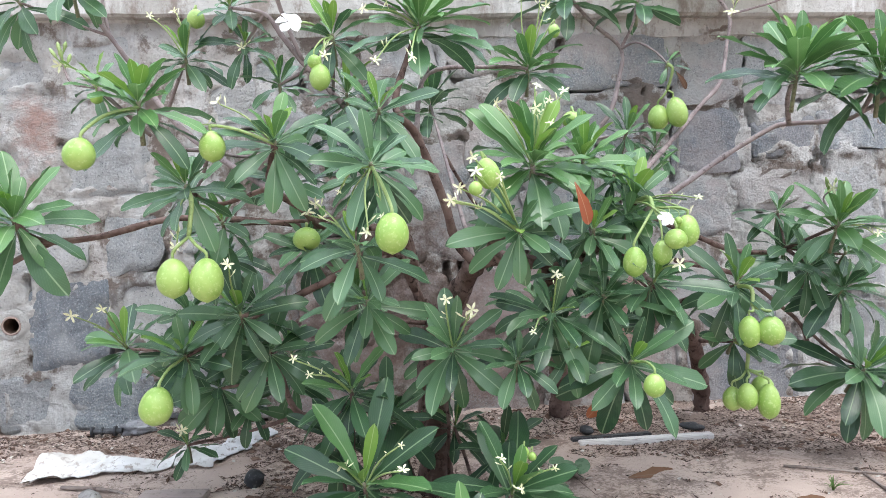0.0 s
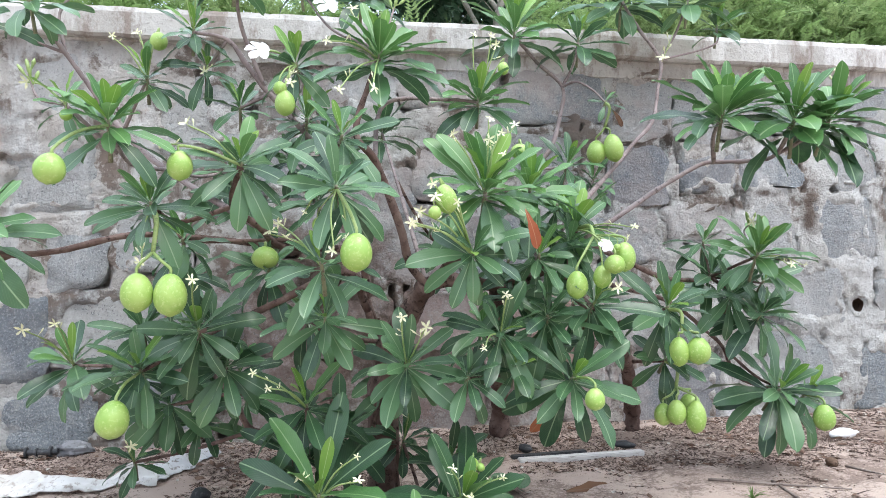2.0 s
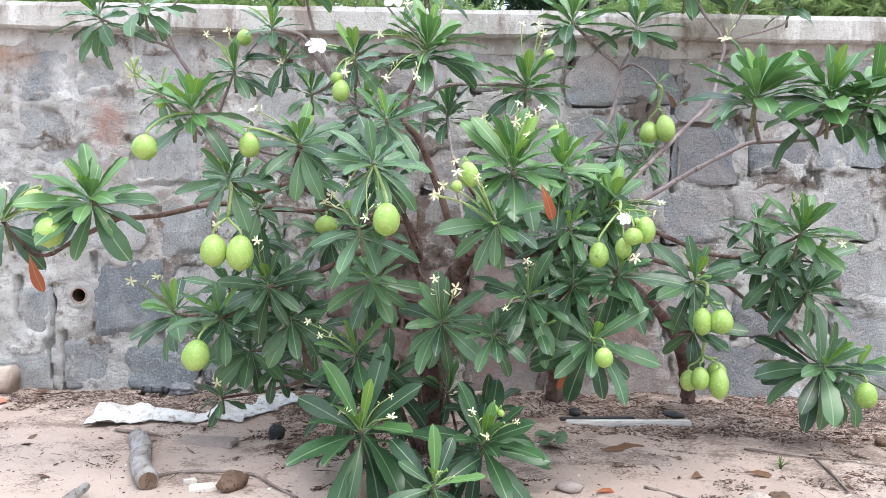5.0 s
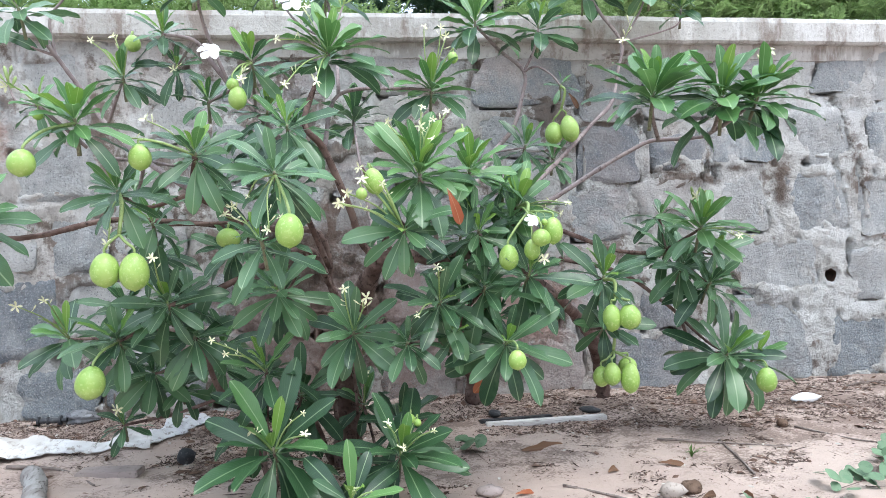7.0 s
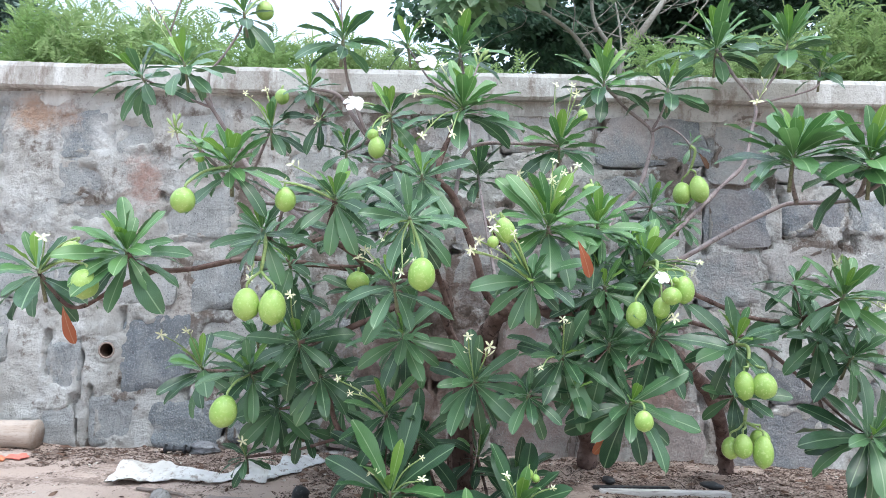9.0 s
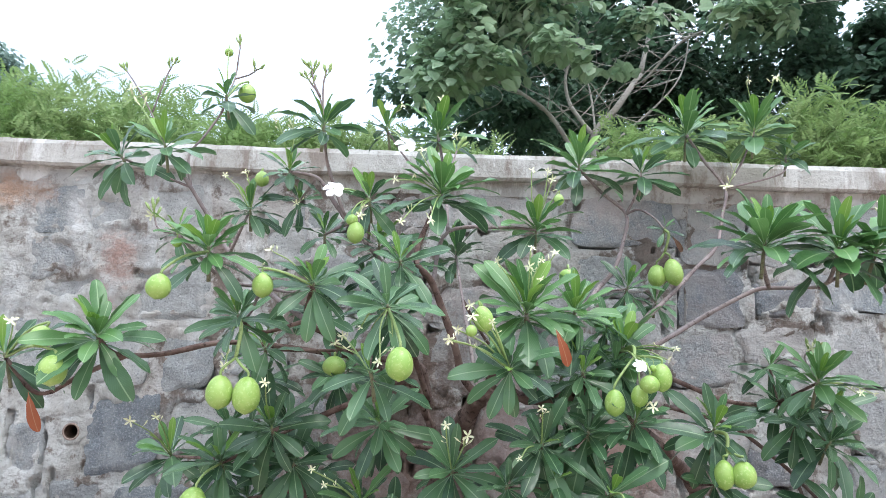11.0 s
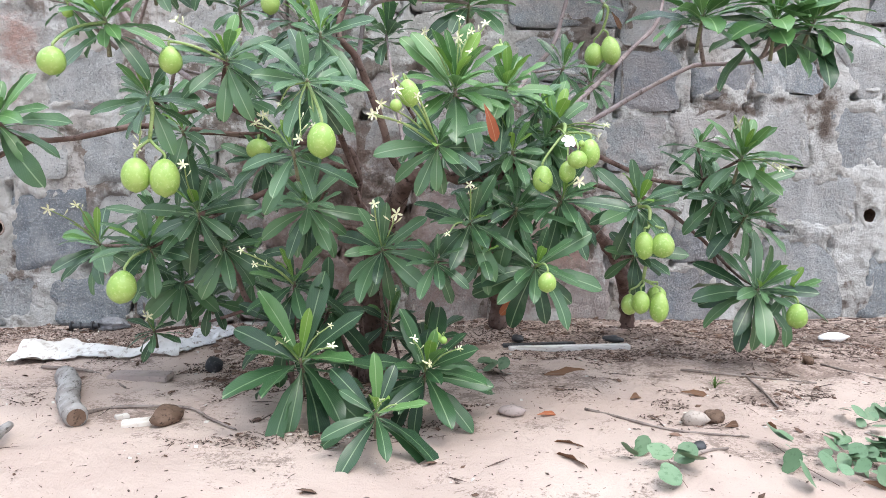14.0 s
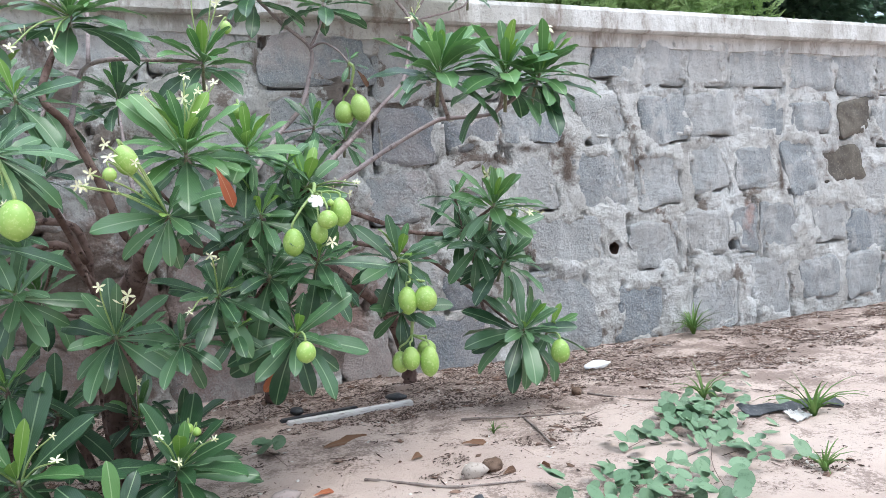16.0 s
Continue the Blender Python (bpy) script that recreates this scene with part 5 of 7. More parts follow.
# whorls hidden behind the front ones, added to shade the wall, each on a side twig of the nearest branch
for x, z, ax, ay, az in ((0.39, 1.17, 0.40, 2.30, 1.017), (0.07, 1.06, -0.08, 2.50, 1.020), 
                         (-0.20, 0.93, -0.08, 2.50, 1.020), (0.33, 0.55, 0.445, 2.30, 0.713), (1.30, 0.58, 1.269, 2.40, 0.528),
                         (-0.07, 0.51, 0.122, 2.35, 0.371), (0.62, 0.38, 0.559, 2.42, 0.295), (0.95, 0.50, 0.936, 2.40, 0.477), (0.82, 0.77, 0.625, 2.60, 1.005),
                         (0.37, 0.95, 0.469, 2.35, 0.770), (0.10, 0.36, 0.134, 2.30, 0.412), (0.20, 0.76, 0.272, 2.30, 0.783)):
    limb(shrub, 0.011, 0.008, (ax, ay, az), ((ax + x) / 2, (ay + 2.8) / 2, (az + z) / 2 - 0.02), (x, 2.80, z))
    rosette(shrub, x, 2.80, z, 0.165, 0.0, 0.5, 0.7, 12, 0)

rosette(shrub, 0.067, 2.400, 0.562, 0.144, 0, 0.65, 0.6, 11, 0)
rosette(shrub, 0.014, 2.500, 0.260, 0.140, 0, 0.7, 0.5, 11, 0)
rosette(shrub, 0.150, 2.500, 0.330, 0.142, 0, 0.65, 0.6, 10, 0)
rosette(shrub, -0.170, 2.550, 0.400, 0.140, 0, 0.65, 0.6, 10, 0)

peduncle(shrub, (-0.014, 2.005, 0.869), (0.002, 1.946, 0.760))
peduncle(shrub, (1.353, 2.172, 0.595), (1.369, 2.116, 0.544))
peduncle(shrub, (1.370, 2.219, 0.441), (1.382, 2.178, 0.370))
peduncle(shrub, (1.117, 2.286, 0.827), (1.097, 2.075, 0.802))
peduncle(shrub, (1.392, 2.684, 1.311), (1.398, 2.706, 1.227))
fruit(shrub, -0.164, 1.800, 0.926, 0.061, 0.064, 10, (-0.083, 1.908, 1.037))
fruit(shrub, -0.026, 1.920, 0.671, 0.070, 0.086, 0, (0.002, 1.946, 0.760))
fruit(shrub, 0.044, 1.920, 0.665, 0.073, 0.095, 0, (0.002, 1.946, 0.760))
fruit(shrub, 0.444, 1.730, 0.753, 0.066, 0.080, 0, (0.406, 1.810, 0.892))
fruit(shrub, 0.062, 1.930, 0.954, 0.057, 0.067, 0, (0.192, 1.954, 0.960))
fruit(shrub, 0.288, 2.050, 1.130, 0.050, 0.064, 0, (0.312, 2.170, 1.257))
fruit(shrub, 0.276, 2.050, 1.166, 0.034, 0.034, 0, (0.312, 2.170, 1.257))
fruit(shrub, 0.645, 1.800, 0.871, 0.049, 0.066, -15, (0.722, 1.885, 0.750))
fruit(shrub, 0.613, 1.760, 0.838, 0.028, 0.029, 0, (0.722, 1.885, 0.750))
fruit(shrub, 1.427, 2.700, 1.151, 0.071, 0.103, -12, (1.398, 2.706, 1.227))
fruit(shrub, 1.374, 2.730, 1.139, 0.071, 0.085, 0, (1.398, 2.706, 1.227))
fruit(shrub, 1.401, 2.085, 0.485, 0.067, 0.075, 0, (1.369, 2.116, 0.544))
fruit(shrub, 1.351, 2.100, 0.482, 0.057, 0.081, 0, (1.369, 2.116, 0.544))
fruit(shrub, 1.415, 2.130, 0.294, 0.057, 0.092, 0, (1.382, 2.178, 0.370))
fruit(shrub, 1.362, 2.140, 0.307, 0.054, 0.070, 0, (1.382, 2.178, 0.370))
fruit(shrub, 1.342, 2.180, 0.294, 0.052, 0.064, 0, (1.382, 2.178, 0.370))
fruit(shrub, 1.431, 2.190, 0.322, 0.058, 0.054, 0, (1.382, 2.178, 0.370))
fruit(shrub, 1.000, 1.840, 0.411, 0.047, 0.052, 0, (1.010, 2.022, 0.428))
fruit(shrub, -0.102, 2.020, 0.376, 0.075, 0.089, 10, (-0.071, 2.156, 0.465))
fruit(shrub, 1.146, 1.990, 0.744, 0.056, 0.076, 0, (1.097, 2.075, 0.802))
fruit(shrub, 1.101, 1.950, 0.725, 0.053, 0.048, 0, (1.097, 2.075, 0.802))
fruit(shrub, 1.088, 2.000, 0.693, 0.046, 0.059, 0, (1.097, 2.075, 0.802))
fruit(shrub, 1.020, 2.000, 0.673, 0.056, 0.072, 0, (1.097, 2.075, 0.802))
fruit(shrub, -0.247, 2.720, 1.815, 0.070, 0.076, 0, (-0.287, 2.595, 1.742))
fruit(shrub, -0.342, 2.750, 2.000, 0.035, 0.035, 0, (-0.287, 2.595, 1.742))
fruit(shrub, -0.081, 2.400, 1.377, 0.049, 0.053, 0, (-0.113, 2.401, 1.266))
fruit(shrub, -0.477, 1.950, 0.713, 0.074, 0.082, 0, (-0.690, 2.100, 0.744))
fruit(shrub, -0.533, 1.980, 0.801, 0.060, 0.060, 20, (-0.690, 2.100, 0.744))
fruit(shrub, 1.998, 2.360, 0.219, 0.069, 0.086, 0, (2.032, 2.500, 0.267))
fruit(shrub, 0.938, 2.400, 1.339, 0.034, 0.040, 0, (0.866, 2.443, 1.241))
fruit(shrub, 0.229, 2.200, 0.751, 0.071, 0.060, 0, (0.235, 2.250, 0.717))
fruit(shrub, 0.729, 1.930, 0.255, 0.022, 0.024, 0, (0.700, 1.942, 0.155))
fruit(shrub, 0.746, 1.930, 0.244, 0.021, 0.021, 0, (0.700, 1.942, 0.155))
fruit(shrub, 0.930, 2.200, 1.047, 0.054, 0.043, 0, (0.939, 2.139, 0.926))
fruit(shrub, 0.367, 1.830, 0.816, 0.026, 0.032, 0, (0.406, 1.810, 0.892))
fruit(shrub, -0.166, 1.900, 1.056, 0.026, 0.026, 0, (-0.183, 1.950, 1.088))
fruit(shrub, 1.095, 1.970, 0.775, 0.018, 0.018, 0, (1.097, 2.075, 0.802))
fruit(shrub, 1.117, 1.970, 0.768, 0.018, 0.018, 0, (1.097, 2.075, 0.802))

flower(shrub, 0.578, 1.740, 0.838, 0.042, (0.722, 1.885, 0.750))
flower(shrub, 0.561, 1.750, 0.814, 0.042, (0.722, 1.885, 0.750))
flower(shrub, 0.609, 1.760, 0.900, 0.037, (0.722, 1.885, 0.750))
flower(shrub, 0.615, 1.760, 0.873, 0.042, (0.722, 1.885, 0.750))
flower(shrub, 0.663, 1.760, 0.861, 0.031, (0.722, 1.885, 0.750))
flower(shrub, 0.255, 2.000, 0.810, 0.045, (0.374, 1.787, 0.725))
flower(shrub, 0.274, 2.000, 0.830, 0.039, (0.374, 1.787, 0.725))
flower(shrub, 0.395, 1.720, 0.756, 0.038, (0.406, 1.810, 0.892))
flower(shrub, 0.424, 1.740, 0.785, 0.028, (0.406, 1.810, 0.892))
flower(shrub, 0.338, 1.830, 0.842, 0.023, (0.406, 1.810, 0.892))
flower(shrub, -0.021, 1.920, 0.737, 0.045, (-0.014, 2.005, 0.869))
flower(shrub, 0.094, 1.900, 0.698, 0.037, (0.072, 2.133, 0.564))
flower(shrub, -0.282, 2.000, 1.149, 0.049, (-0.183, 1.950, 1.088))
flower(shrub, 0.014, 1.950, 1.008, 0.042, (0.192, 1.954, 0.960))
flower(shrub, 0.072, 1.950, 1.055, 0.045, (0.192, 1.954, 0.960))
flower(shrub, 0.419, 2.000, 1.156, 0.042, (0.532, 2.190, 1.290))
flower(shrub, 0.504, 2.000, 1.163, 0.042, (0.532, 2.190, 1.290))
flower(shrub, 0.581, 2.550, 1.609, 0.047, (0.517, 2.670, 1.651))
flower(shrub, 0.785, 1.950, 1.084, 0.041, (0.774, 1.974, 0.903))
flower(shrub, 0.776, 1.930, 1.029, 0.044, (0.774, 1.974, 0.903))
flower(shrub, 0.812, 1.950, 1.050, 0.032, (0.774, 1.974, 0.903))
flower(shrub, 0.690, 1.950, 1.045, 0.035, (0.774, 1.974, 0.903))
flower(shrub, 0.851, 1.970, 1.075, 0.042, (0.774, 1.974, 0.903))
flower(shrub, 0.802, 1.900, 0.990, 0.031, (0.774, 1.974, 0.903))
flower(shrub, 1.109, 1.950, 0.666, 0.052, (1.098, 2.094, 0.613))
flower(shrub, 1.226, 2.100, 0.830, 0.035, (1.117, 2.286, 0.827))
flower(shrub, 1.204, 2.100, 0.798, 0.035, (1.117, 2.286, 0.827))
flower(shrub, 0.806, 1.900, 0.655, 0.040, (0.828, 2.046, 0.548))
flower(shrub, 0.563, 1.950, 0.603, 0.037, (0.585, 2.046, 0.473))
flower(shrub, 0.621, 1.950, 0.577, 0.050, (0.585, 2.046, 0.473))
flower(shrub, 0.216, 1.980, 0.478, 0.032, (0.337, 2.118, 0.366))
flower(shrub, 0.249, 1.980, 0.441, 0.029, (0.337, 2.118, 0.366))
flower(shrub, -0.381, 2.250, 0.569, 0.054, (-0.354, 2.564, 0.437))
flower(shrub, -0.303, 2.250, 0.584, 0.038, (-0.354, 2.564, 0.437))
flower(shrub, -0.140, 2.350, 0.236, 0.046, (-0.166, 2.497, 0.156))
flower(shrub, 0.616, 2.200, 0.338, 0.044, (0.611, 2.355, 0.206))
flower(shrub, 0.665, 1.850, 0.267, 0.037, (0.700, 1.942, 0.155))
flower(shrub, 0.780, 1.850, 0.240, 0.029, (0.700, 1.942, 0.155))
flower(shrub, 0.701, 1.820, 0.209, 0.034, (0.700, 1.942, 0.155))
flower(shrub, 0.575, 1.700, 0.155, 0.038, (0.568, 1.759, 0.101))
flower(shrub, 0.651, 1.750, 0.126, 0.025, (0.568, 1.759, 0.101))
flower(shrub, 0.320, 1.900, 0.252, 0.039, (0.367, 1.994, 0.171))
flower(shrub, 0.455, 1.900, 0.239, 0.041, (0.367, 1.994, 0.171))
flower(shrub, 0.452, 1.900, 0.292, 0.026, (0.367, 1.994, 0.171))
flower(shrub, 1.731, 2.900, 1.554, 0.082, (1.918, 3.037, 1.847))
flower(shrub, 1.877, 2.100, 1.288, 0.069, (1.848, 2.120, 1.139))
flower(shrub, 0.916, 2.400, 1.411, 0.044, (0.866, 2.443, 1.241))
flower(shrub, 0.901, 2.400, 1.439, 0.036, (0.866, 2.443, 1.241))
flower(shrub, 0.846, 2.400, 1.441, 0.040, (0.866, 2.443, 1.241))
flower(shrub, 1.866, 2.950, 2.053, 0.055, (1.918, 3.037, 1.847))
flower(shrub, 1.990, 2.950, 2.069, 0.068, (1.918, 3.037, 1.847))
flower(shrub, 1.575, 2.900, 1.930, 0.047, (1.600, 2.995, 1.810))
flower(shrub, 0.525, 2.700, 1.811, 0.051, (0.517, 2.670, 1.651))
flower(shrub, 0.464, 2.700, 1.779, 0.046, (0.517, 2.670, 1.651))
flower(shrub, 0.365, 2.800, 1.820, 0.048, (0.307, 2.826, 1.721))
flower(shrub, -0.698, 2.700, 1.807, 0.100, (-0.487, 2.569, 1.533))
flower(shrub, 0.027, 2.300, 1.590, 0.052, (0.023, 2.350, 1.392))
flower(shrub, -0.026, 2.300, 1.554, 0.040, (0.023, 2.350, 1.392))
flower(shrub, 0.557, 1.700, 0.812, 0.033, (0.722, 1.885, 0.750))
flower(shrub, 1.781, 2.400, 0.863, 0.049, (1.795, 2.403, 0.749))
flower(shrub, 1.994, 2.500, 0.721, 0.044, (1.795, 2.403, 0.749))
flower(shrub, 2.043, 2.500, 0.719, 0.036, (1.795, 2.403, 0.749))
flower(shrub, -0.140, 2.400, 1.399, 0.037, (-0.113, 2.401, 1.266))
flower(shrub, -0.207, 2.400, 1.387, 0.033, (-0.113, 2.401, 1.266))
flower(shrub, 0.052, 2.350, 1.282, 0.043, (0.051, 2.400, 1.301))
flower(shrub, -0.517, 2.000, 0.783, 0.050, (-0.690, 2.100, 0.744))
flower(shrub, -0.658, 2.050, 0.845, 0.053, (-0.690, 2.100, 0.744))
flower(shrub, 0.750, 1.900, 0.529, 0.026, (0.828, 2.046, 0.548))
flower(shrub, 0.302, 2.030, 1.177, 0.040, (0.312, 2.170, 1.257))
flower(shrub, 0.392, 2.100, 1.308, 0.042, (0.532, 2.190, 1.290))
flower(shrub, 0.467, 2.300, 1.467, 0.046, (0.532, 2.190, 1.290))
white_bloom(shrub, 0.228, 1.980, 1.239, 0.062, (0.312, 2.170, 1.257))
white_bloom(shrub, 0.396, 2.600, 1.588, 0.087, (0.307, 2.826, 1.721))
white_bloom(shrub, 1.071, 1.930, 0.773, 0.041, (1.117, 2.286, 0.827))


def withered(x, y, z, length, d, mat):
    m = leaf_matrix(Vector((x, y, z)), Vector(d), Vector((0.25, -1, 0.1)), length, 0.1)
    child("withered_leaf", LEAF_MESH[mat][2], shrub, "rusty orange withered leaf", m)


withered(0.825, 1.800, 0.850, 0.10, (0.40, -0.1, -0.9), RUSTY)
withered(0.940, 2.120, 0.887, 0.05, (-0.75, -0.2, 0.05), RUSTY)
withered(0.998, 2.120, 0.366, 0.12, (-0.5, -0.1, -0.8), RUSTY)
withered(-0.591, 2.060, 0.650, 0.115, (0.35, -0.2, -0.9), RUSTY)
withered(1.425, 2.70, 1.29, 0.075, (0.6, -0.2, -0.8), BROWN_LEAF)


# ---- weeds and trees behind the wall ----
def stuff(name, data, material, label, category, smooth=False):
    return solo(name, mesh_of(name, data[0], data[1], material, smooth), label, category, kind="stuff")


def frond_shape(pairs, leaflet, width):
    """A feathery frond, 1 long, along x, arching down."""
    verts, faces = [], []
    for k in range(pairs):
        s = 0.12 + 0.86 * k / (pairs - 1)
        x, z = s, -0.35 * s * s
        ln = leaflet * (1 - 0.55 * abs(2 * s - 0.9)) * 1.1
        for side in (-1, 1):
            o = len(verts)
            verts += [(x, 0, z), (x + ln * 0.45 + width, side * ln * 0.5, z - ln * 0.10), (x + ln * 0.75, side * ln, z - ln * 0.35), (x + ln * 0.30 - width, side * ln * 0.55, z - ln * 0.12)]
            faces.append((o, o + 1, o + 2, o + 3) if side > 0 else (o, o + 3, o + 2, o + 1))
    o = len(verts)
    verts += [(0, -0.006, 0), (0, 0.006, 0), (0.5, 0.004, -0.09), (1.0, 0, -0.36), (0.5, -0.004, -0.09)]
    faces.append((o, o + 4, o + 3, o + 2, o + 1))
    return verts, faces


FROND = frond_shape(7, 0.27, 0.05)


def turned(x, y, z, heading, rise, roll, size):
    return Matrix.LocRotScale((x, y, z), Euler((roll, -rise, heading)), (size, size, size))


def weed_field(name, x0, x1, y0, y1, plants, tall, seed, label):
    rnd = random.Random(seed)
    spots = []
    for k in range(plants):
        x, y = rnd.uniform(x0, x1), y0 + (y1 - y0) * rnd.random() ** 1.4
        h = tall(x, y) * rnd.uniform(0.55, 1.15) * (1 + 0.35 * noise.noise(Vector((x * 1.3, y * 1.3, seed))))
        z = bank_height(x, y)
        for j in range(rnd.randint(16, 23)):
            up = rnd.random() ** 0.7
            size = rnd.uniform(0.07, 0.145)
            spots.append(turned(x + rnd.uniform(-.08, .08), y + rnd.uniform(-.08, .08), z + h * up, rnd.uniform(0, 6.28), rnd.uniform(-0.1, 1.35), rnd.uniform(-.8, .8), size))
    return stuff(name, scatter(*FROND, spots), WEED, label, "weeds")


weed_field("weed_thicket", -5.5, 0.9, 3.88, 7.0, 1300, lambda x, y: (0.36 + 0.20 * min(1.0, max(0.0, -x / 1.2)) + 0.06 * (y - 3.9) + 0.42 * math.exp(-((x + 2.2) / 0.6) ** 2 - ((y - 5.2) / 0.8) ** 2)) * (0.5 if x < -2.2 - (y - 4.2) * 0.62 else 1.0), 3, "feathery green weeds growing on the bank behind the coping")
weed_field("weed_thicket", 1.55, 4.75, 3.88, 5.4, 680, lambda x, y: 0.40 + 0.22 * max(0.0, min(1.0, (x - 2.0) / 0.8)) + 0.06 * noise.noise(Vector((x, y, 2))), 4, "light green ferny weeds crowding over the coping")
weed_field("weed_thicket", 0.8, 1.8, 3.9, 5.0, 50, lambda x, y: 0.16, 6, "low green weeds in the gap before the tree")


def blade_shape():
    verts, faces = [], []
    for k, s in enumerate((0, 0.35, 0.7, 1.0)):
        w = 0.022 * (1 - s) + 0.002
        verts += [(0.28 * s * s, -w, s), (0.28 * s * s, w, s)]
    for k in range(3):
        a = k * 2
        faces.append((a, a + 1, a + 3, a + 2))
    return verts, faces


BLADE = blade_shape()
rnd = random.Random(11)
spots = []
for k in range(5200):
    x, y = rnd.uniform(-5, 4.9), 3.74 + 0.9 * rnd.random() ** 1.8
    size = rnd.uniform(0.10, 0.30)
    spots.append(Matrix.LocRotScale((x, y, bank_height(x, y) - 0.01), Euler((rnd.uniform(-.35, .35), rnd.uniform(-.3, .3), rnd.uniform(0, 6.28))), (size, size, size)))
stuff("bank_grass", scatter(*BLADE, spots), GRASS, "thin grass blades along the back of the coping", "grass")


def broad_leaf():
    verts = [(0, 0, 0), (0.28, 0.34, 0.05), (0.62, 0.36, 0.0), (1.0, 0.0, -0.16), (0.62, -0.36, 0.0), (0.28, -0.34, 0.05), (0.5, 0, -0.05)]
    return verts, [(0, 6, 1), (1, 6, 2), (2, 6, 3), (3, 6, 4), (4, 6, 5), (5, 6, 0)]


BROAD = broad_leaf()


def crown_spots(rnd, cx, cy, cz, rx, ry, rz, count, lo, hi):
    spots = []
    off = Vector((cx, cy, cz))
    while len(spots) < count:
        d = Vector((rnd.gauss(0, 1), rnd.gauss(0, 1), rnd.gauss(0, 1))).normalized()
        r = rnd.random() ** 0.45 * (1 + 0.55 * noise.noise(d * 2.3 + off))
        p = off + Vector((d.x * rx * r, d.y * ry * r, d.z * rz * r))
        if noise.noise(p * 1.9 + Vector((5, 2, 8))) < -0.12:
            continue
        s = rnd.uniform(lo, hi)
        heading = math.atan2(d.y, d.x) + rnd.uniform(-1.2, 1.2)
        spots.append(Matrix.LocRotScale(p, Euler((rnd.uniform(-.6, .6), rnd.uniform(-0.1, 1.0), heading)), (s, s, s)))
    return spots


def tree(label, base, limbs, crowns, seed, lo, hi, twigs=0, clumps=(), leaf=None, pale=()):
    rnd = random.Random(seed)
    ob = thing("tree", *base, label, "tree")
    for k, (r0, r1, *pts) in enumerate(limbs):
        child("trunk" if k == 0 else "limb", tube("limb", pts, r0 * 0.62, r1 * 0.6, PALE_BARK, 9, 6, 0.25, seed + k), ob)
    if twigs:
        vs, fs = [], []
        for k in range(twigs):
            r0, r1, *pts = rnd.choice(limbs)
            along = glide(pts, 8)
            line = [along[rnd.randrange(4, len(along))]]
            d = np.array([rnd.uniform(-1, 1), rnd.uniform(-0.6, 0.4), rnd.uniform(-0.25, 0.9)])
            for j in range(4):
                d = d + np.array([rnd.uniform(-.5, .5), rnd.uniform(-.4, .4), rnd.uniform(-.45, .35)])
                line.append(line[-1] + d / np.linalg.norm(d) * rnd.uniform(0.18, 0.36))
            g = glide(line, 3)
            v, f = tube_data(g, np.linspace(rnd.uniform(0.003, 0.008), 0.0015, len(g)), 5)
            o = len(vs)
            vs += v
            fs += [tuple(i + o for i in q) for q in f]
        tagged(child("twig_tangle", mesh_of("twig_tangle", vs, fs, PALE_BARK), ob, "tangle of bare grey twigs"), kind="stuff")
    spots = []
    for c in crowns:
        spots += crown_spots(rnd, *c[:6], round(c[6] * ((2.3 if c[0] < 4 else 1.9) if 7.9 < c[1] < 9.5 else 1.5)), lo, hi)
    v, f = scatter(*BROAD, spots)
    tagged(child("crown", mesh_of("crown", v, f, leaf or TREE_LEAF, False), ob, "dense dark green leaves"), kind="stuff")
    spots = []
    for c in pale:
        spots += crown_spots(rnd, *c[:6], c[6], lo * 0.75, hi * 0.75)
    if spots:
        v, f = scatter(*BROAD, spots)
        tagged(child("crown", mesh_of("crown", v, f, PALE_LEAF, False), ob, "small grey-green leaves of the outer boughs"), kind="stuff")
    spots = []
    for x, y, z, r, count in clumps:
        spots += crown_spots(rnd, x, y, z, r, r * 0.7, r * 0.62, count, lo * 1.5, hi * 1.5)
    if spots:
        v, f = scatter(*BROAD, spots)
        tagged(child("vine", mesh_of("vine", v, f, VINE_LEAF, False), ob, "lighter green leaves of a climber over the crown"), kind="stuff")
    return ob


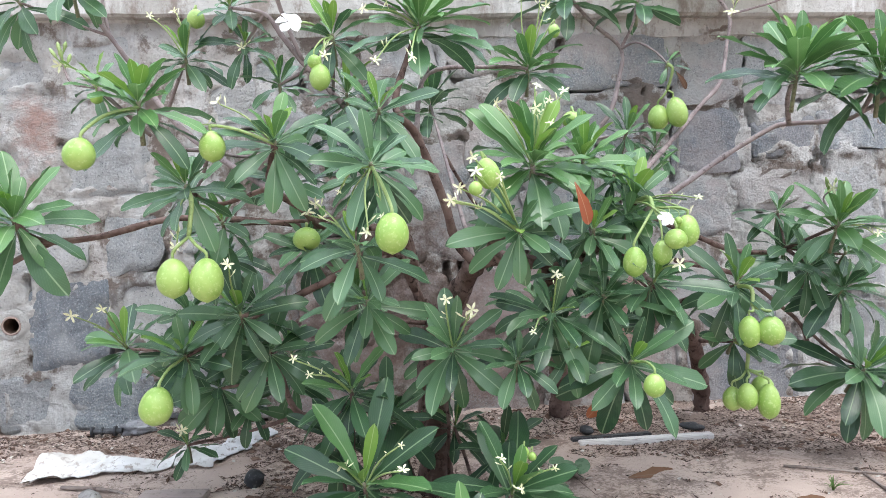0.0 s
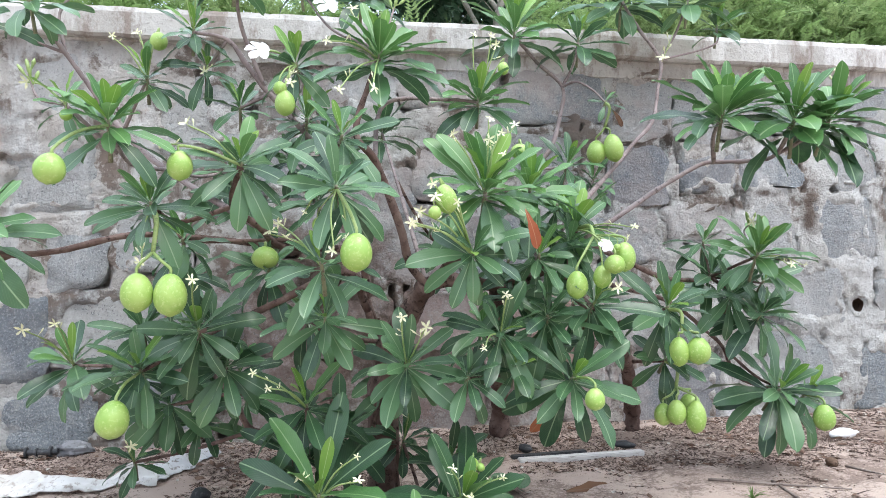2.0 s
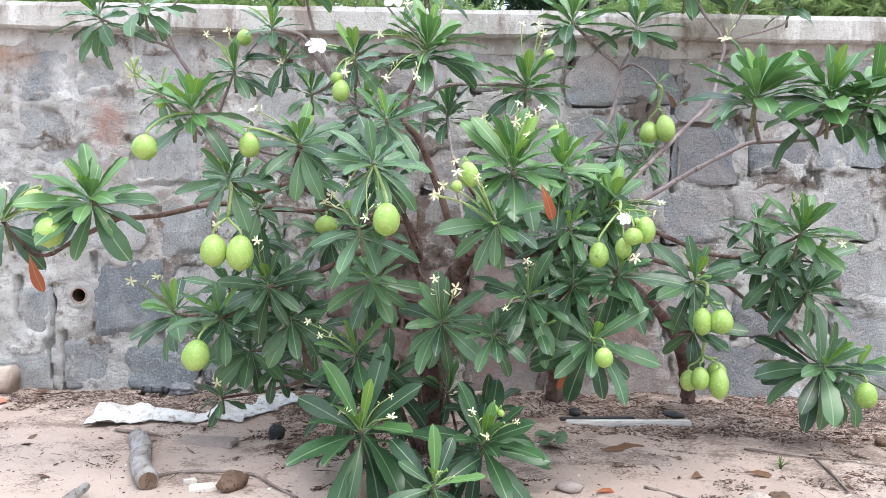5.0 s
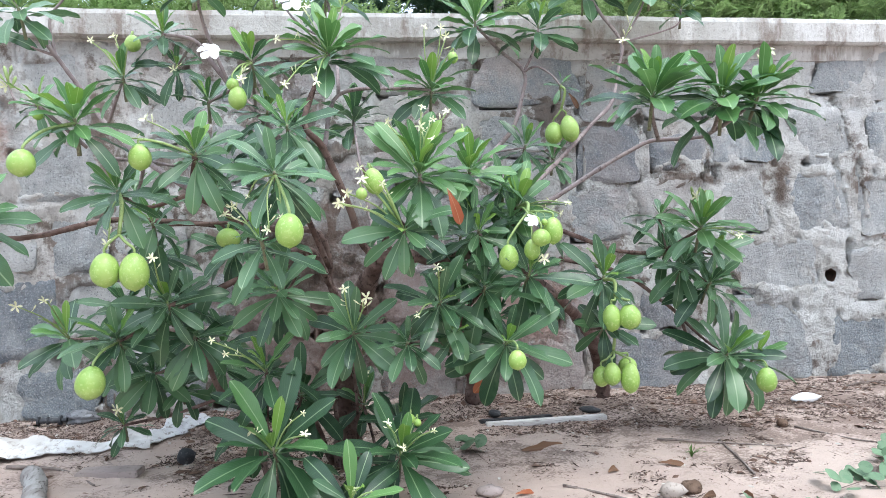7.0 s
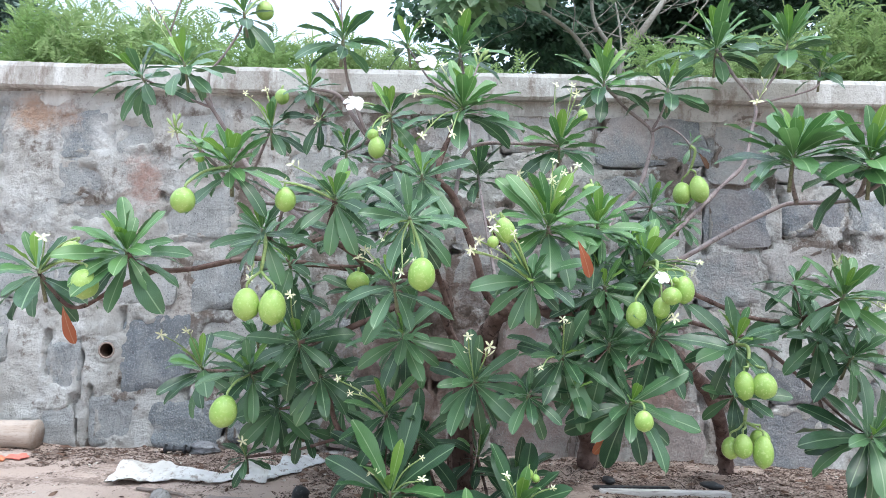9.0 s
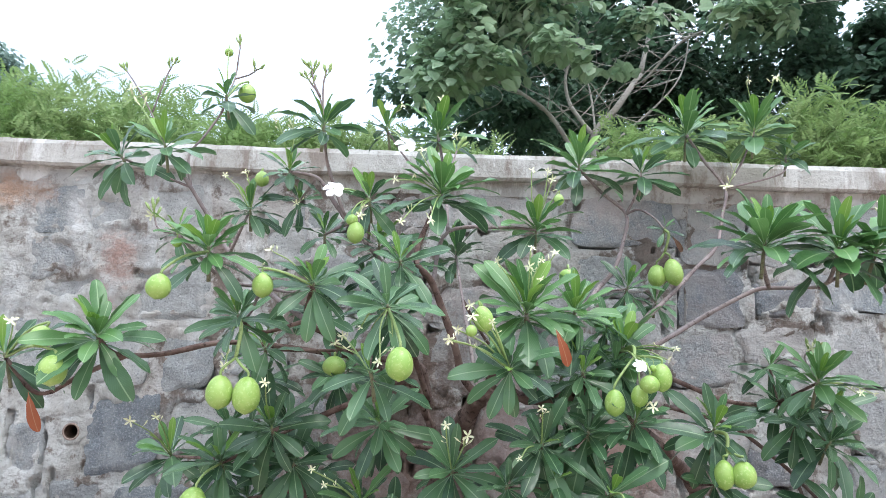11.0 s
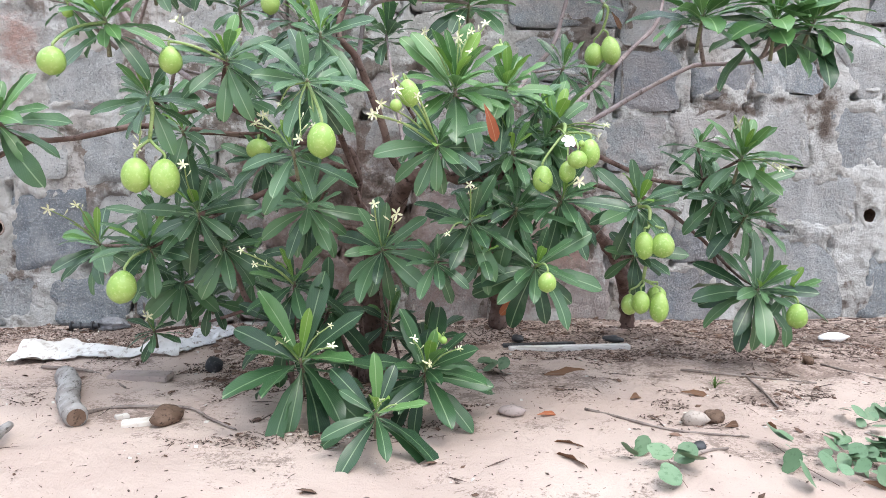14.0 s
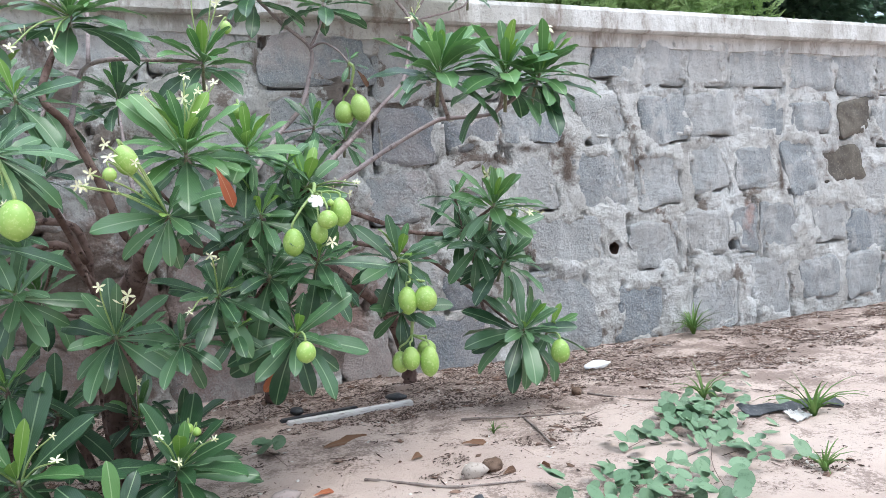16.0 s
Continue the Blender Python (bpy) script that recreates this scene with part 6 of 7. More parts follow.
tree("spreading dark green tree with pale tangled limbs on the bank", (2.057, 6.600, 2.954),
     [(0.060, 0.045, (2.025, 6.600, 2.573), (2.015, 6.600, 3.082), (2.227, 6.600, 3.366), (2.507, 6.700, 3.789)),
      (0.042, 0.022, (2.507, 6.700, 3.789), (2.602, 6.700, 4.190), (2.637, 6.600, 4.514), (2.887, 6.400, 4.793), (3.415, 6.200, 4.849)),
      (0.036, 0.018, (1.866, 6.500, 2.770), (1.590, 6.400, 3.166), (1.352, 6.300, 3.322), (1.061, 6.200, 3.428), (0.816, 6.000, 3.340)),
      (0.034, 0.018, (2.015, 6.600, 3.082), (1.810, 6.800, 3.524), (1.809, 6.800, 3.896), (2.061, 6.700, 4.089)),
      (0.026, 0.014, (1.888, 6.600, 3.891), (1.682, 6.500, 3.912), (1.477, 6.400, 3.902), (1.204, 6.200, 3.669)),
      (0.024, 0.012, (2.526, 6.700, 3.697), (2.890, 6.500, 4.071), (3.319, 6.200, 4.126), (3.638, 6.000, 4.111)),
      (0.022, 0.010, (2.637, 6.600, 4.514), (2.802, 6.600, 5.027), (2.640, 6.500, 5.369)),
      (0.022, 0.010, (2.099, 6.800, 2.974), (2.083, 7.200, 3.940), (1.753, 7.400, 4.956)),
      (0.020, 0.010, (2.103, 6.700, 2.941), (2.887, 6.800, 3.727), (3.069, 6.800, 4.349))],
     [(0.55, 7.700, 3.05, 0.75, 0.4, 0.36, 1000), (1.30, 8.000, 3.05, 0.7, 0.4, 0.40, 800), (3.204, 8.000, 5.857, 1.25, 0.8, 0.75, 3230),
      (4.537, 7.600, 5.518, 1.2, 0.8, 0.75, 2890), (3.314, 8.600, 4.679, 1.3, 0.7, 0.75, 2890), (4.867, 8.400, 4.519, 1.3, 0.7, 0.7, 2550),
      (1.675, 8.200, 4.259, 1.0, 0.7, 0.60, 1870), (0.446, 6.900, 3.649, 0.55, 0.6, 0.32, 714), (2.138, 5.900, 3.818, 0.36, 0.35, 0.26, 221),
      (3.285, 5.900, 3.986, 0.50, 0.4, 0.26, 323), (1.232, 5.800, 3.892, 0.5, 0.4, 0.28, 340), (1.065, 7.600, 3.610, 0.8, 0.5, 0.35, 850),
      (1.489, 8.900, 4.856, 1.0, 0.5, 0.7, 2600), (2.650, 9.000, 5.146, 1.0, 0.5, 0.8, 2600), (1.836, 8.600, 3.848, 0.9, 0.5, 0.45, 900), (2.896, 8.900, 3.999, 0.9, 0.5, 0.5, 900), (3.775, 8.600, 3.856, 0.9, 0.5, 0.5, 900), (4.716, 8.600, 3.823, 0.9, 0.5, 0.5, 900), (5.803, 8.200, 5.174, 0.9, 0.5, 0.5, 1300), (2.181, 7.600, 6.934, 1.3, 1.0, 0.8, 2210), (4.561, 7.600, 7.011, 1.4, 1.0, 0.8, 2210)], 21, 0.055, 0.105, 80,
     [(0.761, 5.700, 3.860, 0.44, 340), (1.440, 5.900, 4.424, 0.50, 420), (1.320, 5.600, 3.887, 0.44, 340), (2.342, 5.700, 3.816, 0.24, 70), (1.917, 5.600, 3.405, 0.24, 70), (1.511, 5.600, 3.565, 0.26, 100),
      (3.106, 5.600, 3.931, 0.30, 120), (3.535, 5.600, 3.963, 0.32, 130), (0.561, 5.800, 3.263, 0.34, 170), (0.908, 5.700, 3.444, 0.34, 170), (3.719, 5.600, 4.252, 0.34, 130), (0.412, 6.000, 3.580, 0.3, 120), (1.020, 6.000, 4.547, 0.44, 300), (1.731, 5.800, 4.615, 0.40, 260)],
     pale=[(0.602, 6.300, 3.952, 0.62, 0.7, 0.50, 1300), (0.347, 6.200, 3.853, 0.5, 0.4, 0.5, 400), (0.521, 6.400, 4.507, 0.5, 0.4, 0.42, 400), (0.899, 6.600, 5.104, 0.6, 0.4, 0.42, 450), (1.371, 6.800, 4.798, 0.75, 0.8, 0.60, 1900)])
tree("broad dark tree farther along the bank", (7.2, 7.8, 2.0),
     [(0.10, 0.06, (7.2, 7.8, 1.9), (7.1, 7.7, 3.0), (6.9, 7.6, 4.2)), (0.05, 0.02, (7.1, 7.7, 3.0), (6.3, 7.4, 3.7), (5.6, 7.2, 4.3)), (0.05, 0.02, (7.1, 7.7, 3.0), (8.0, 7.5, 3.9), (8.8, 7.4, 4.4))],
     # the flat crowns overhead are unseen, added to shade the foliage below
     [(6.2, 8.2, 4.2, 1.5, 1.0, 1.1, 2890), (8.4, 8.0, 4.0, 1.8, 1.0, 1.2, 2890), (7.2, 11.0, 2.9, 2.4, 0.7, 0.9, 2890), (8.6, 8.8, 4.5, 3.2, 2.0, 0.5, 5000), (10.5, 8.5, 3.4, 1.8, 1.0, 1.4, 2210), (8.4, 11.0, 2.8, 1.8, 0.6, 0.9, 1900), (11.4, 11.0, 2.8, 1.8, 0.6, 0.9, 1900), (14.5, 11.0, 3.0, 2.2, 0.6, 1.2, 1900), (7.6, 5.9, 4.3, 2.4, 1.6, 0.55, 5200), (11.0, 6.0, 4.4, 2.4, 1.7, 0.6, 4800), (13.0, 9.5, 3.4, 2.0, 1.0, 1.5, 1870)], 31, 0.10, 0.18)
far_x = -6.896
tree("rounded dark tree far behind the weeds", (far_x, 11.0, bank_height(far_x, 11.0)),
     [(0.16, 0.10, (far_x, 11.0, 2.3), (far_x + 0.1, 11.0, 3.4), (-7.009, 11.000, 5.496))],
     [(-7.033, 11.000, 5.308, 0.72, 0.6, 0.62, 6000), (-6.320, 11.000, 4.932, 0.46, 0.4, 0.42, 2600), (-7.974, 11.300, 5.095, 0.62, 0.5, 0.50, 3000), (-6.970, 10.800, 4.401, 1.0, 0.5, 0.42, 4000)], 41, 0.055, 0.11, leaf=HAZED_LEAF)


# ---- things on the sand ----
def crumpled(x0, y0, x1, y1, w0, w1, lift, seed, material, drop=1.0):
    """A thin crumpled strip lying from one place to the other."""
    n, k = 44, 11
    a, b = Vector((x0, y0, 0)), Vector((x1, y1, 0))
    d = (b - a).normalized()
    s = Vector((-d.y, d.x, 0))
    verts, faces = [], []
    for top in (0, 1):
        for i in range(n):
            t = i / (n - 1)
            wd = (w1 + (w0 - w1) * max(0.0, 1 - t * drop)) * (1 + 0.35 * noise.noise(Vector((t * 5, seed, 0))))
            for j in range(k):
                u = j / (k - 1) - 0.5
                rag = 0.45 * noise.noise(Vector((t * 11, seed + 9 * (u > 0), 2))) + 0.25 * noise.noise(Vector((t * 37, seed + 9 * (u > 0), 5)))
                p = a.lerp(b, t) + s * wd * u * (1 + rag) + s * 0.03 * noise.noise(Vector((t * 3, seed, 4)))
                z = ground_height(p.x, p.y) + 0.004 + lift * 0.7 * abs(noise.noise(Vector((t * 4.2, u * 2.2, seed)))) + lift * (u + 0.5) * (0.75 + noise.noise(Vector((t * 5, 1, seed))))
                z += 0.22 * lift * abs(noise.noise(Vector((t * 12 + u * 9, u * 6, seed + 3))))
                verts.append((p.x, p.y, z + 0.003 * top))
    for top in (0, 1):
        for i in range(n - 1):
            for j in range(k - 1):
                q = top * n * k + i * k + j
                f = (q, q + k, q + k + 1, q + 1)
                faces.append(f if top else f[::-1])
    return mesh_of("strip", verts, faces, material)


solo("plastic_sheet", crumpled(-0.731, 2.760, -0.158, 2.767, 0.21, 0.034, 0.045, 3, SHEET, 1.7), "dirty white crumpled plastic sheet lying on the sand", "plastic sheet")
solo("torn_sheet", crumpled(-0.209, 2.791, -0.025, 3.122, 0.085, 0.06, 0.032, 8, GREY_SHEET), "torn grey-white plastic sheet by the foot of the shrub", "plastic sheet")
solo("black_plastic_strip", crumpled(2.40, 1.93, 2.76, 1.87, 0.065, 0.045, 0.02, 5, BLACK_PLASTIC), "strip of black plastic half buried in sand", "plastic scrap")
solo("paper_scrap", crumpled(2.50, 1.83, 2.57, 1.83, 0.05, 0.04, 0.015, 12, SHEET), "small crumpled white paper scrap on the sand", "paper")


def on_ground(x, y):
    return ground_height(x, y)


def short_log(x0, y0, x1, y1, r, label, material, name="log"):
    ob = thing(name, (x0 + x1) / 2, (y0 + y1) / 2, 0.0, label, "log")
    z0, z1 = on_ground(x0, y0) + r * 0.85, on_ground(x1, y1) + r * 0.85
    pts = [(x0 + (x1 - x0) * t + 0.008 * math.sin(t * 7), y0 + (y1 - y0) * t, z0 + (z1 - z0) * t) for t in (0, 0.25, 0.5, 0.75, 1.0)]
    child("shaft", tube("shaft", pts, r * 1.02, r * 0.95, material, 18, 9, 0.22, 4), ob)
    d = (Vector(pts[-1]) - Vector(pts[-2])).normalized()
    line = np.array([Vector(pts[-1]) - d * 0.004, Vector(pts[-1]) + d * 0.003])
    v, f = tube_data(line, [r * 0.8, r * 0.8], 14)
    child("cut_end", mesh_of("cut_end", v, f, HUSK, False), ob, "brown sawn end")
    return ob


short_log(-0.436, 2.449, -0.234, 2.016, 0.030, "short grey weathered log lying on the sand", OLD_WOOD)


def bamboo(x0, y0, x1, y1, r, z):
    ob = thing("bamboo_pole", (x0 + x1) / 2, (y0 + y1) / 2, 0.0, "thick weathered bamboo pole lying along the wall", "pole")
    n = 5
    for k in range(n):
        a, b = k / n, (k + 1) / n
        p = [Vector((x0 + (x1 - x0) * t, y0 + (y1 - y0) * t, z)) for t in (a, a + 0.02, (a + b) / 2, b - 0.02, b)]
        v, f = tube_data(np.array(p), [r * 1.07, r, r * 0.98, r, r * 1.07], 16)
        child("joint", mesh_of("joint", v, f, BAMBOO), ob)


bamboo(-2.70, 3.13, -1.295, 3.21, 0.062, 0.075)
solo("thin_pole", tube("thin_pole", [(-2.4, 2.78, 0.03), (-1.9, 2.86, 0.03), (-1.48, 2.95, 0.025)], 0.018, 0.015, BAMBOO, 9, 5, 0.1, 2), "thin pale pole lying on the sand", "pole")
solo("whitened_branch", tube("whitened_branch", [(-2.0, 2.35, 0.03), (-1.7, 2.33, 0.035), (-1.32, 2.30, 0.02)], 0.022, 0.014, OLD_WOOD, 9, 5, 0.25, 6), "whitened dead branch on the sand", "branch")
solo("driftwood", tube("driftwood", [(-0.344, 1.728, 0.016), (-0.372, 1.852, 0.02), (-0.391, 1.997, 0.014)], 0.019, 0.012, OLD_WOOD, 9, 6, 0.35, 9), "short bleached piece of driftwood on the sand", "driftwood")
solo("orange_scrap", crumpled(-1.34, 2.95, -1.24, 3.06, 0.055, 0.045, 0.012, 14, ORANGE), "faded orange plastic scrap on the sand", "plastic scrap")


def stick(label, r, *pts):
    p = [(x, y, on_ground(x, y) + r * 0.8) for x, y in pts]
    return solo("stick", tube("stick", p, r * 0.75, r * 0.42, STICK, 7, 5, 0.35, round(p[0][0] * 100)), label, "stick", "sticks on the sand")


stick("thin crooked grey stick on the sand", 0.007, (-0.255, 2.135), (-0.171, 2.177), (0.027, 2.137), (0.110, 2.051), (0.201, 1.953))
stick("thin bent grey stick beside the plastic sheet", 0.008, (-0.588, 2.627), (-0.407, 2.589), (-0.231, 2.398))
stick("long grey twig on the sand", 0.006, (1.173, 2.054), (1.265, 1.978), (1.365, 1.865), (1.536, 1.800))
stick("grey twig lying on the dirt", 0.007, (1.855, 2.434), (1.805, 2.230), (1.766, 2.057))
stick("thin twig by the wall foot", 0.006, (1.640, 2.463), (1.845, 2.376), (2.048, 2.306))
stick("pale twig near the wall foot", 0.006, (2.839, 3.087), (2.994, 3.153), (3.081, 3.086))
stick("curved twig in the leaf mould", 0.005, (2.198, 2.516), (2.302, 2.337), (2.403, 2.211))
stick("thin twig lying across the sand", 0.005, (2.080, 1.742), (1.936, 1.735), (1.868, 1.818))
stick("pale splinter of wood on the sand", 0.008, (1.295, 1.651), (1.361, 1.688), (1.444, 1.733))


def slab(name, x, y, w, d, h, turn, material, label, category, seed=1):
    bm = bmesh.new()
    bmesh.ops.create_cube(bm, size=1.0)
    bmesh.ops.scale(bm, vec=(w, d, h), verts=bm.verts)
    bmesh.ops.bevel(bm, geom=bm.edges[:], offset=min(h, d) * 0.16, segments=2, affect="EDGES")
    for v in bm.verts:
        v.co += Vector((1, 1, 0.6)) * 0.06 * min(w, d) * noise.noise(v.co * 30 + Vector((seed, 0, 0)))
    me = bpy.data.meshes.new(name)
    bm.to_mesh(me)
    bm.free()
    me.materials.append(material)
    return solo(name, me, label, category, m=pose(x, y, on_ground(x, y) + h * (0.12 if name == "broken_block" else 0.42), 0, 0, turn))


slab("broken_block", -0.215, 2.496, 0.20, 0.075, 0.022, -4, TILE, "broken flat clay block sunk in the sand", "block", 2)
slab("plank", 1.341, 2.832, 0.50, 0.036, 0.022, 3, PALE_PLANK, "split pale weathered plank by the wall foot", "plank", 5)
slab("black_strip", 1.225, 2.872, 0.30, 0.032, 0.020, 5, BLACK_PLASTIC, "strip of black plastic lying against the plank", "plastic scrap", 4)
slab("plaster_shard", -0.077, 2.039, 0.085, 0.05, 0.012, 18, CHIPS, "white plaster shard on the sand", "shard", 7)
slab("plaster_shard", -0.134, 2.082, 0.035, 0.025, 0.012, 30, CHIPS, "small white plaster shard on the sand", "shard", 9)


def lump(name, x, y, rx, ry, rz, seed, material, label, category, group=""):
    v, f = lump_data(rx, ry, rz, seed, 0.3)
    return solo(name, mesh_of(name, v, f, material), label, category, group, m=pose(x, y, on_ground(x, y) + rz * 0.75, 0, 0, seed * 40))


lump("seed_husk", 0.003, 2.029, 0.045, 0.036, 0.030, 1, HUSK, "dry brown fibrous fruit husk on the sand", "husk", "dry husks")
lump("seed_husk", 0.003, 2.592, 0.034, 0.032, 0.030, 2, BLACK_PLASTIC, "blackened dry fruit husk under the shrub", "husk", "dry husks")
lump("seed_husk", 1.507, 1.937, 0.028, 0.026, 0.022, 3, HUSK, "small brown fruit husk beside a pebble", "husk", "dry husks")
lump("pebble", 1.446, 1.926, 0.036, 0.028, 0.022, 4, PEBBLE, "rounded grey-brown pebble on the sand", "pebble")
lump("pebble", 2.173, 2.553, 0.022, 0.02, 0.018, 14, HUSK, "brown stone beside the shrub", "pebble")
lump("white_shell", 2.507, 2.901, 0.092, 0.034, 0.02, 5, WHITE_PETAL, "smooth white shell-like piece by the wall", "shell")
lump("black_chip", 1.361, 1.713, 0.026, 0.016, 0.012, 6, BLACK_PLASTIC, "small black plastic chip on the sand", "chip")
lump("black_lump", 1.147, 2.919, 0.036, 0.026, 0.016, 7, BLACK_PLASTIC, "black plastic lump at the end of the plank", "plastic scrap")
lump("black_lump", 1.558, 2.945, 0.044, 0.026, 0.015, 8, BLACK_PLASTIC, "black plastic lump behind the plank", "plastic scrap")
lump("brown_stone", 0.953, 2.032, 0.035, 0.03, 0.016, 9, TILE, "flat brown stone on the sand", "stone")


def black_tube():
    ob = thing("black_tube", -0.64, 3.2, 0.0, "short ribbed black plastic tube lying by the wall", "tube")
    z = on_ground(-0.64, 3.2) + 0.022
    line = np.array([(-0.72 + d, 3.19, z) for d in (0.0, 0.002, 0.008, 0.010, 0.036, 0.038, 0.044, 0.046, 0.084, 0.086, 0.094, 0.096, 0.115)])
    v, f = tube_data(line, [0.012, 0.020, 0.020, 0.011, 0.011, 0.016, 0.016, 0.011, 0.011, 0.020, 0.020, 0.010, 0.010], 14)
    child("barrel", mesh_of("barrel", v, f, BLACK_PLASTIC, False), ob, "black ribbed barrel with flanges")
    v, f = lump_data(0.060, 0.032, 0.030, 3, 0.7, 14, 20, 3.4)
    child("bag", mesh_of("bag", [(p[0] - 0.555, p[1] + 3.21, p[2] + z) for p in v], f, GREY_BAG), ob, "grey crumpled plastic at its end")


black_tube()


def fallen(x, y, length, turn, curl, label="dry brown curled leaf on the sand"):
    z = on_ground(x, y) + 0.006
    d = Vector((math.cos(turn), math.sin(turn), 0.12))
    m = leaf_matrix(Vector((x, y, z)), d, Vector((0, -0.35, 1)), length, curl)
    solo("fallen_leaf", LEAF_MESH[BROWN_LEAF][2], label, "fallen leaf", "fallen leaves", m=m)


fallen(1.149, 2.468, 0.21, 0.12, 0.2, "long dry brown leaf lying by the plank")
fallen(1.055, 1.625, 0.13, 1.75, 0.7)
fallen(1.090, 1.777, 0.09, 2.2, 0.9)
fallen(1.623, 1.810, 0.085, 1.1, 1.0)
fallen(1.345, 2.157, 0.09, 0.7, 0.3)
fallen(1.499, 1.860, 0.08, 0.4, 0.4)
fallen(1.528, 2.204, 0.09, -0.3, 0.2)
fallen(1.661, 1.534, 0.10, -0.9, 0.5)
m = leaf_matrix(Vector((1.019, 2.000, 0.012)), Vector((0.9, 0.35, 0.05)), Vector((0, -0.3, 1)), 0.07, 0.2)
solo("fallen_leaf", LEAF_MESH[RUSTY][1], "rusty orange leaf on the sand", "fallen leaf", "fallen leaves", m=m)


def tuft(x, y, blades, size, seed, label):
    rnd = random.Random(seed)
    ob = thing("grass_tuft", x, y, 0.0, label, "grass", "grass tufts by the wall")
    z = on_ground(x, y)
    for k in range(blades):
        a, lean, ln = rnd.uniform(0, 6.28), rnd.uniform(0.15, 1.0), size * rnd.uniform(0.6, 1.15)
        verts, faces = [], []
        out = Vector((math.cos(a), math.sin(a), 0))
        side = Vector((-out.y, out.x, 0))
        for i, s in enumerate((0, 0.3, 0.6, 0.85, 1.0)):
            ang = lean * (0.35 + 1.1 * s)
            p = Vector((x, y, z)) + (out * math.sin(ang) + Vector((0, 0, 1)) * math.cos(ang)) * ln * s
            w = 0.007 * (1 - s) * (size / 0.16) + 0.0008
            verts += [p - side * w, p - Vector((0, 0, w * 0.8)), p + side * w]
        for i in range(4):
            for j in (0, 1):
                b = i * 3 + j
                faces.append((b, b + 1, b + 4, b + 3))
        child("blade", mesh_of("blade", verts, faces, GRASS), ob)


tuft(3.348, 3.233, 26, 0.20, 1, "spiky green grass tuft at the wall foot")
tuft(2.584, 1.819, 18, 0.17, 2, "spiky green grass tuft on the sand")
tuft(2.455, 2.169, 14, 0.14, 3, "sparse green grass tuft among creepers")
tuft(1.662, 2.249, 16, 0.05, 4, "short fresh green grass sprouts in dirt")
tuft(2.219, 1.474, 18, 0.09, 5, "low green herb on the sand")


def round_leaf():
    verts, faces, n = [(0, 0, 0.004)], [], 12
    for k in range(n):
        a = 2 * math.pi * k / n
        r = 1 - 0.35 * max(0.0, math.cos(a - math.pi)) ** 6
        verts.append((r * math.cos(a) * 0.95, r * math.sin(a), 0.10 * abs(math.sin(a)) + 0.03 * math.sin(3 * a)))
    faces = [(0, k + 1, (k + 1) % n + 1) for k in range(n)]
    return verts, faces


ROUND = mesh_of("round_leaf", *round_leaf(), CREEPER)


def creeper(label, seed, rows, count, spread, size):
    """Runners along rows of places, with round leaves on short stalks beside them."""
    rnd = random.Random(seed)
    x0, y0 = rows[0][0]
    ob = thing("creeper", x0, y0, 0.0, label, "creeper", "beach creepers")
    for row in rows:
        pts = [(x, y, on_ground(x, y) + 0.006) for x, y in row]
        child("runner", tube("runner", pts, 0.0010, 0.0008, BARK, 5, 6, 0.2, seed), ob)
        line = glide(pts, 8)
        for k in range(count):
            p = line[rnd.randrange(len(line))]
            x, y = p[0] + rnd.gauss(0, spread), p[1] + rnd.gauss(0, spread)
            z = on_ground(x, y) + rnd.uniform(0.012, 0.045)
            s = size * rnd.uniform(0.65, 1.2)
            m = Matrix.LocRotScale((x, y, z), Euler((rnd.uniform(-.3, 1.0), rnd.uniform(-.6, .6), rnd.uniform(-1.6, 1.6))), (s, s, s))
            child("leaf", ROUND, ob, m=m)


creeper("green beach creeper with round leaves on the sand", 1,
        [[(1.904, 1.867), (2.072, 1.952), (2.292, 2.028), (2.590, 2.188)], [(2.590, 2.188), (2.258, 1.889), (2.026, 1.661), (1.917, 1.486)],
         [(2.346, 2.174), (2.232, 1.909), (2.165, 1.681), (2.132, 1.534)], [(1.754, 1.688), (1.764, 1.587), (1.849, 1.487)], [(2.311, 2.104), (2.261, 1.967), (2.242, 1.826)]], 52, 0.058, 0.0225)
creeper("young beach creeper with a few round leaves", 2, [[(1.185, 1.710), (1.257, 1.712), (1.246, 1.601), (1.237, 1.503)]], 8, 0.03, 0.028)
creeper("sparse beach creeper with round green leaves", 3, [[(1.573, 1.755), (1.576, 1.626), (1.591, 1.512)], [(1.770, 1.730), (1.828, 1.684), (1.894, 1.715)]], 8, 0.04, 0.030)
creeper("round green leaves of a creeper under the shrub", 4, [[(0.953, 2.594), (0.978, 2.491), (1.009, 2.335)]], 6, 0.03, 0.034)


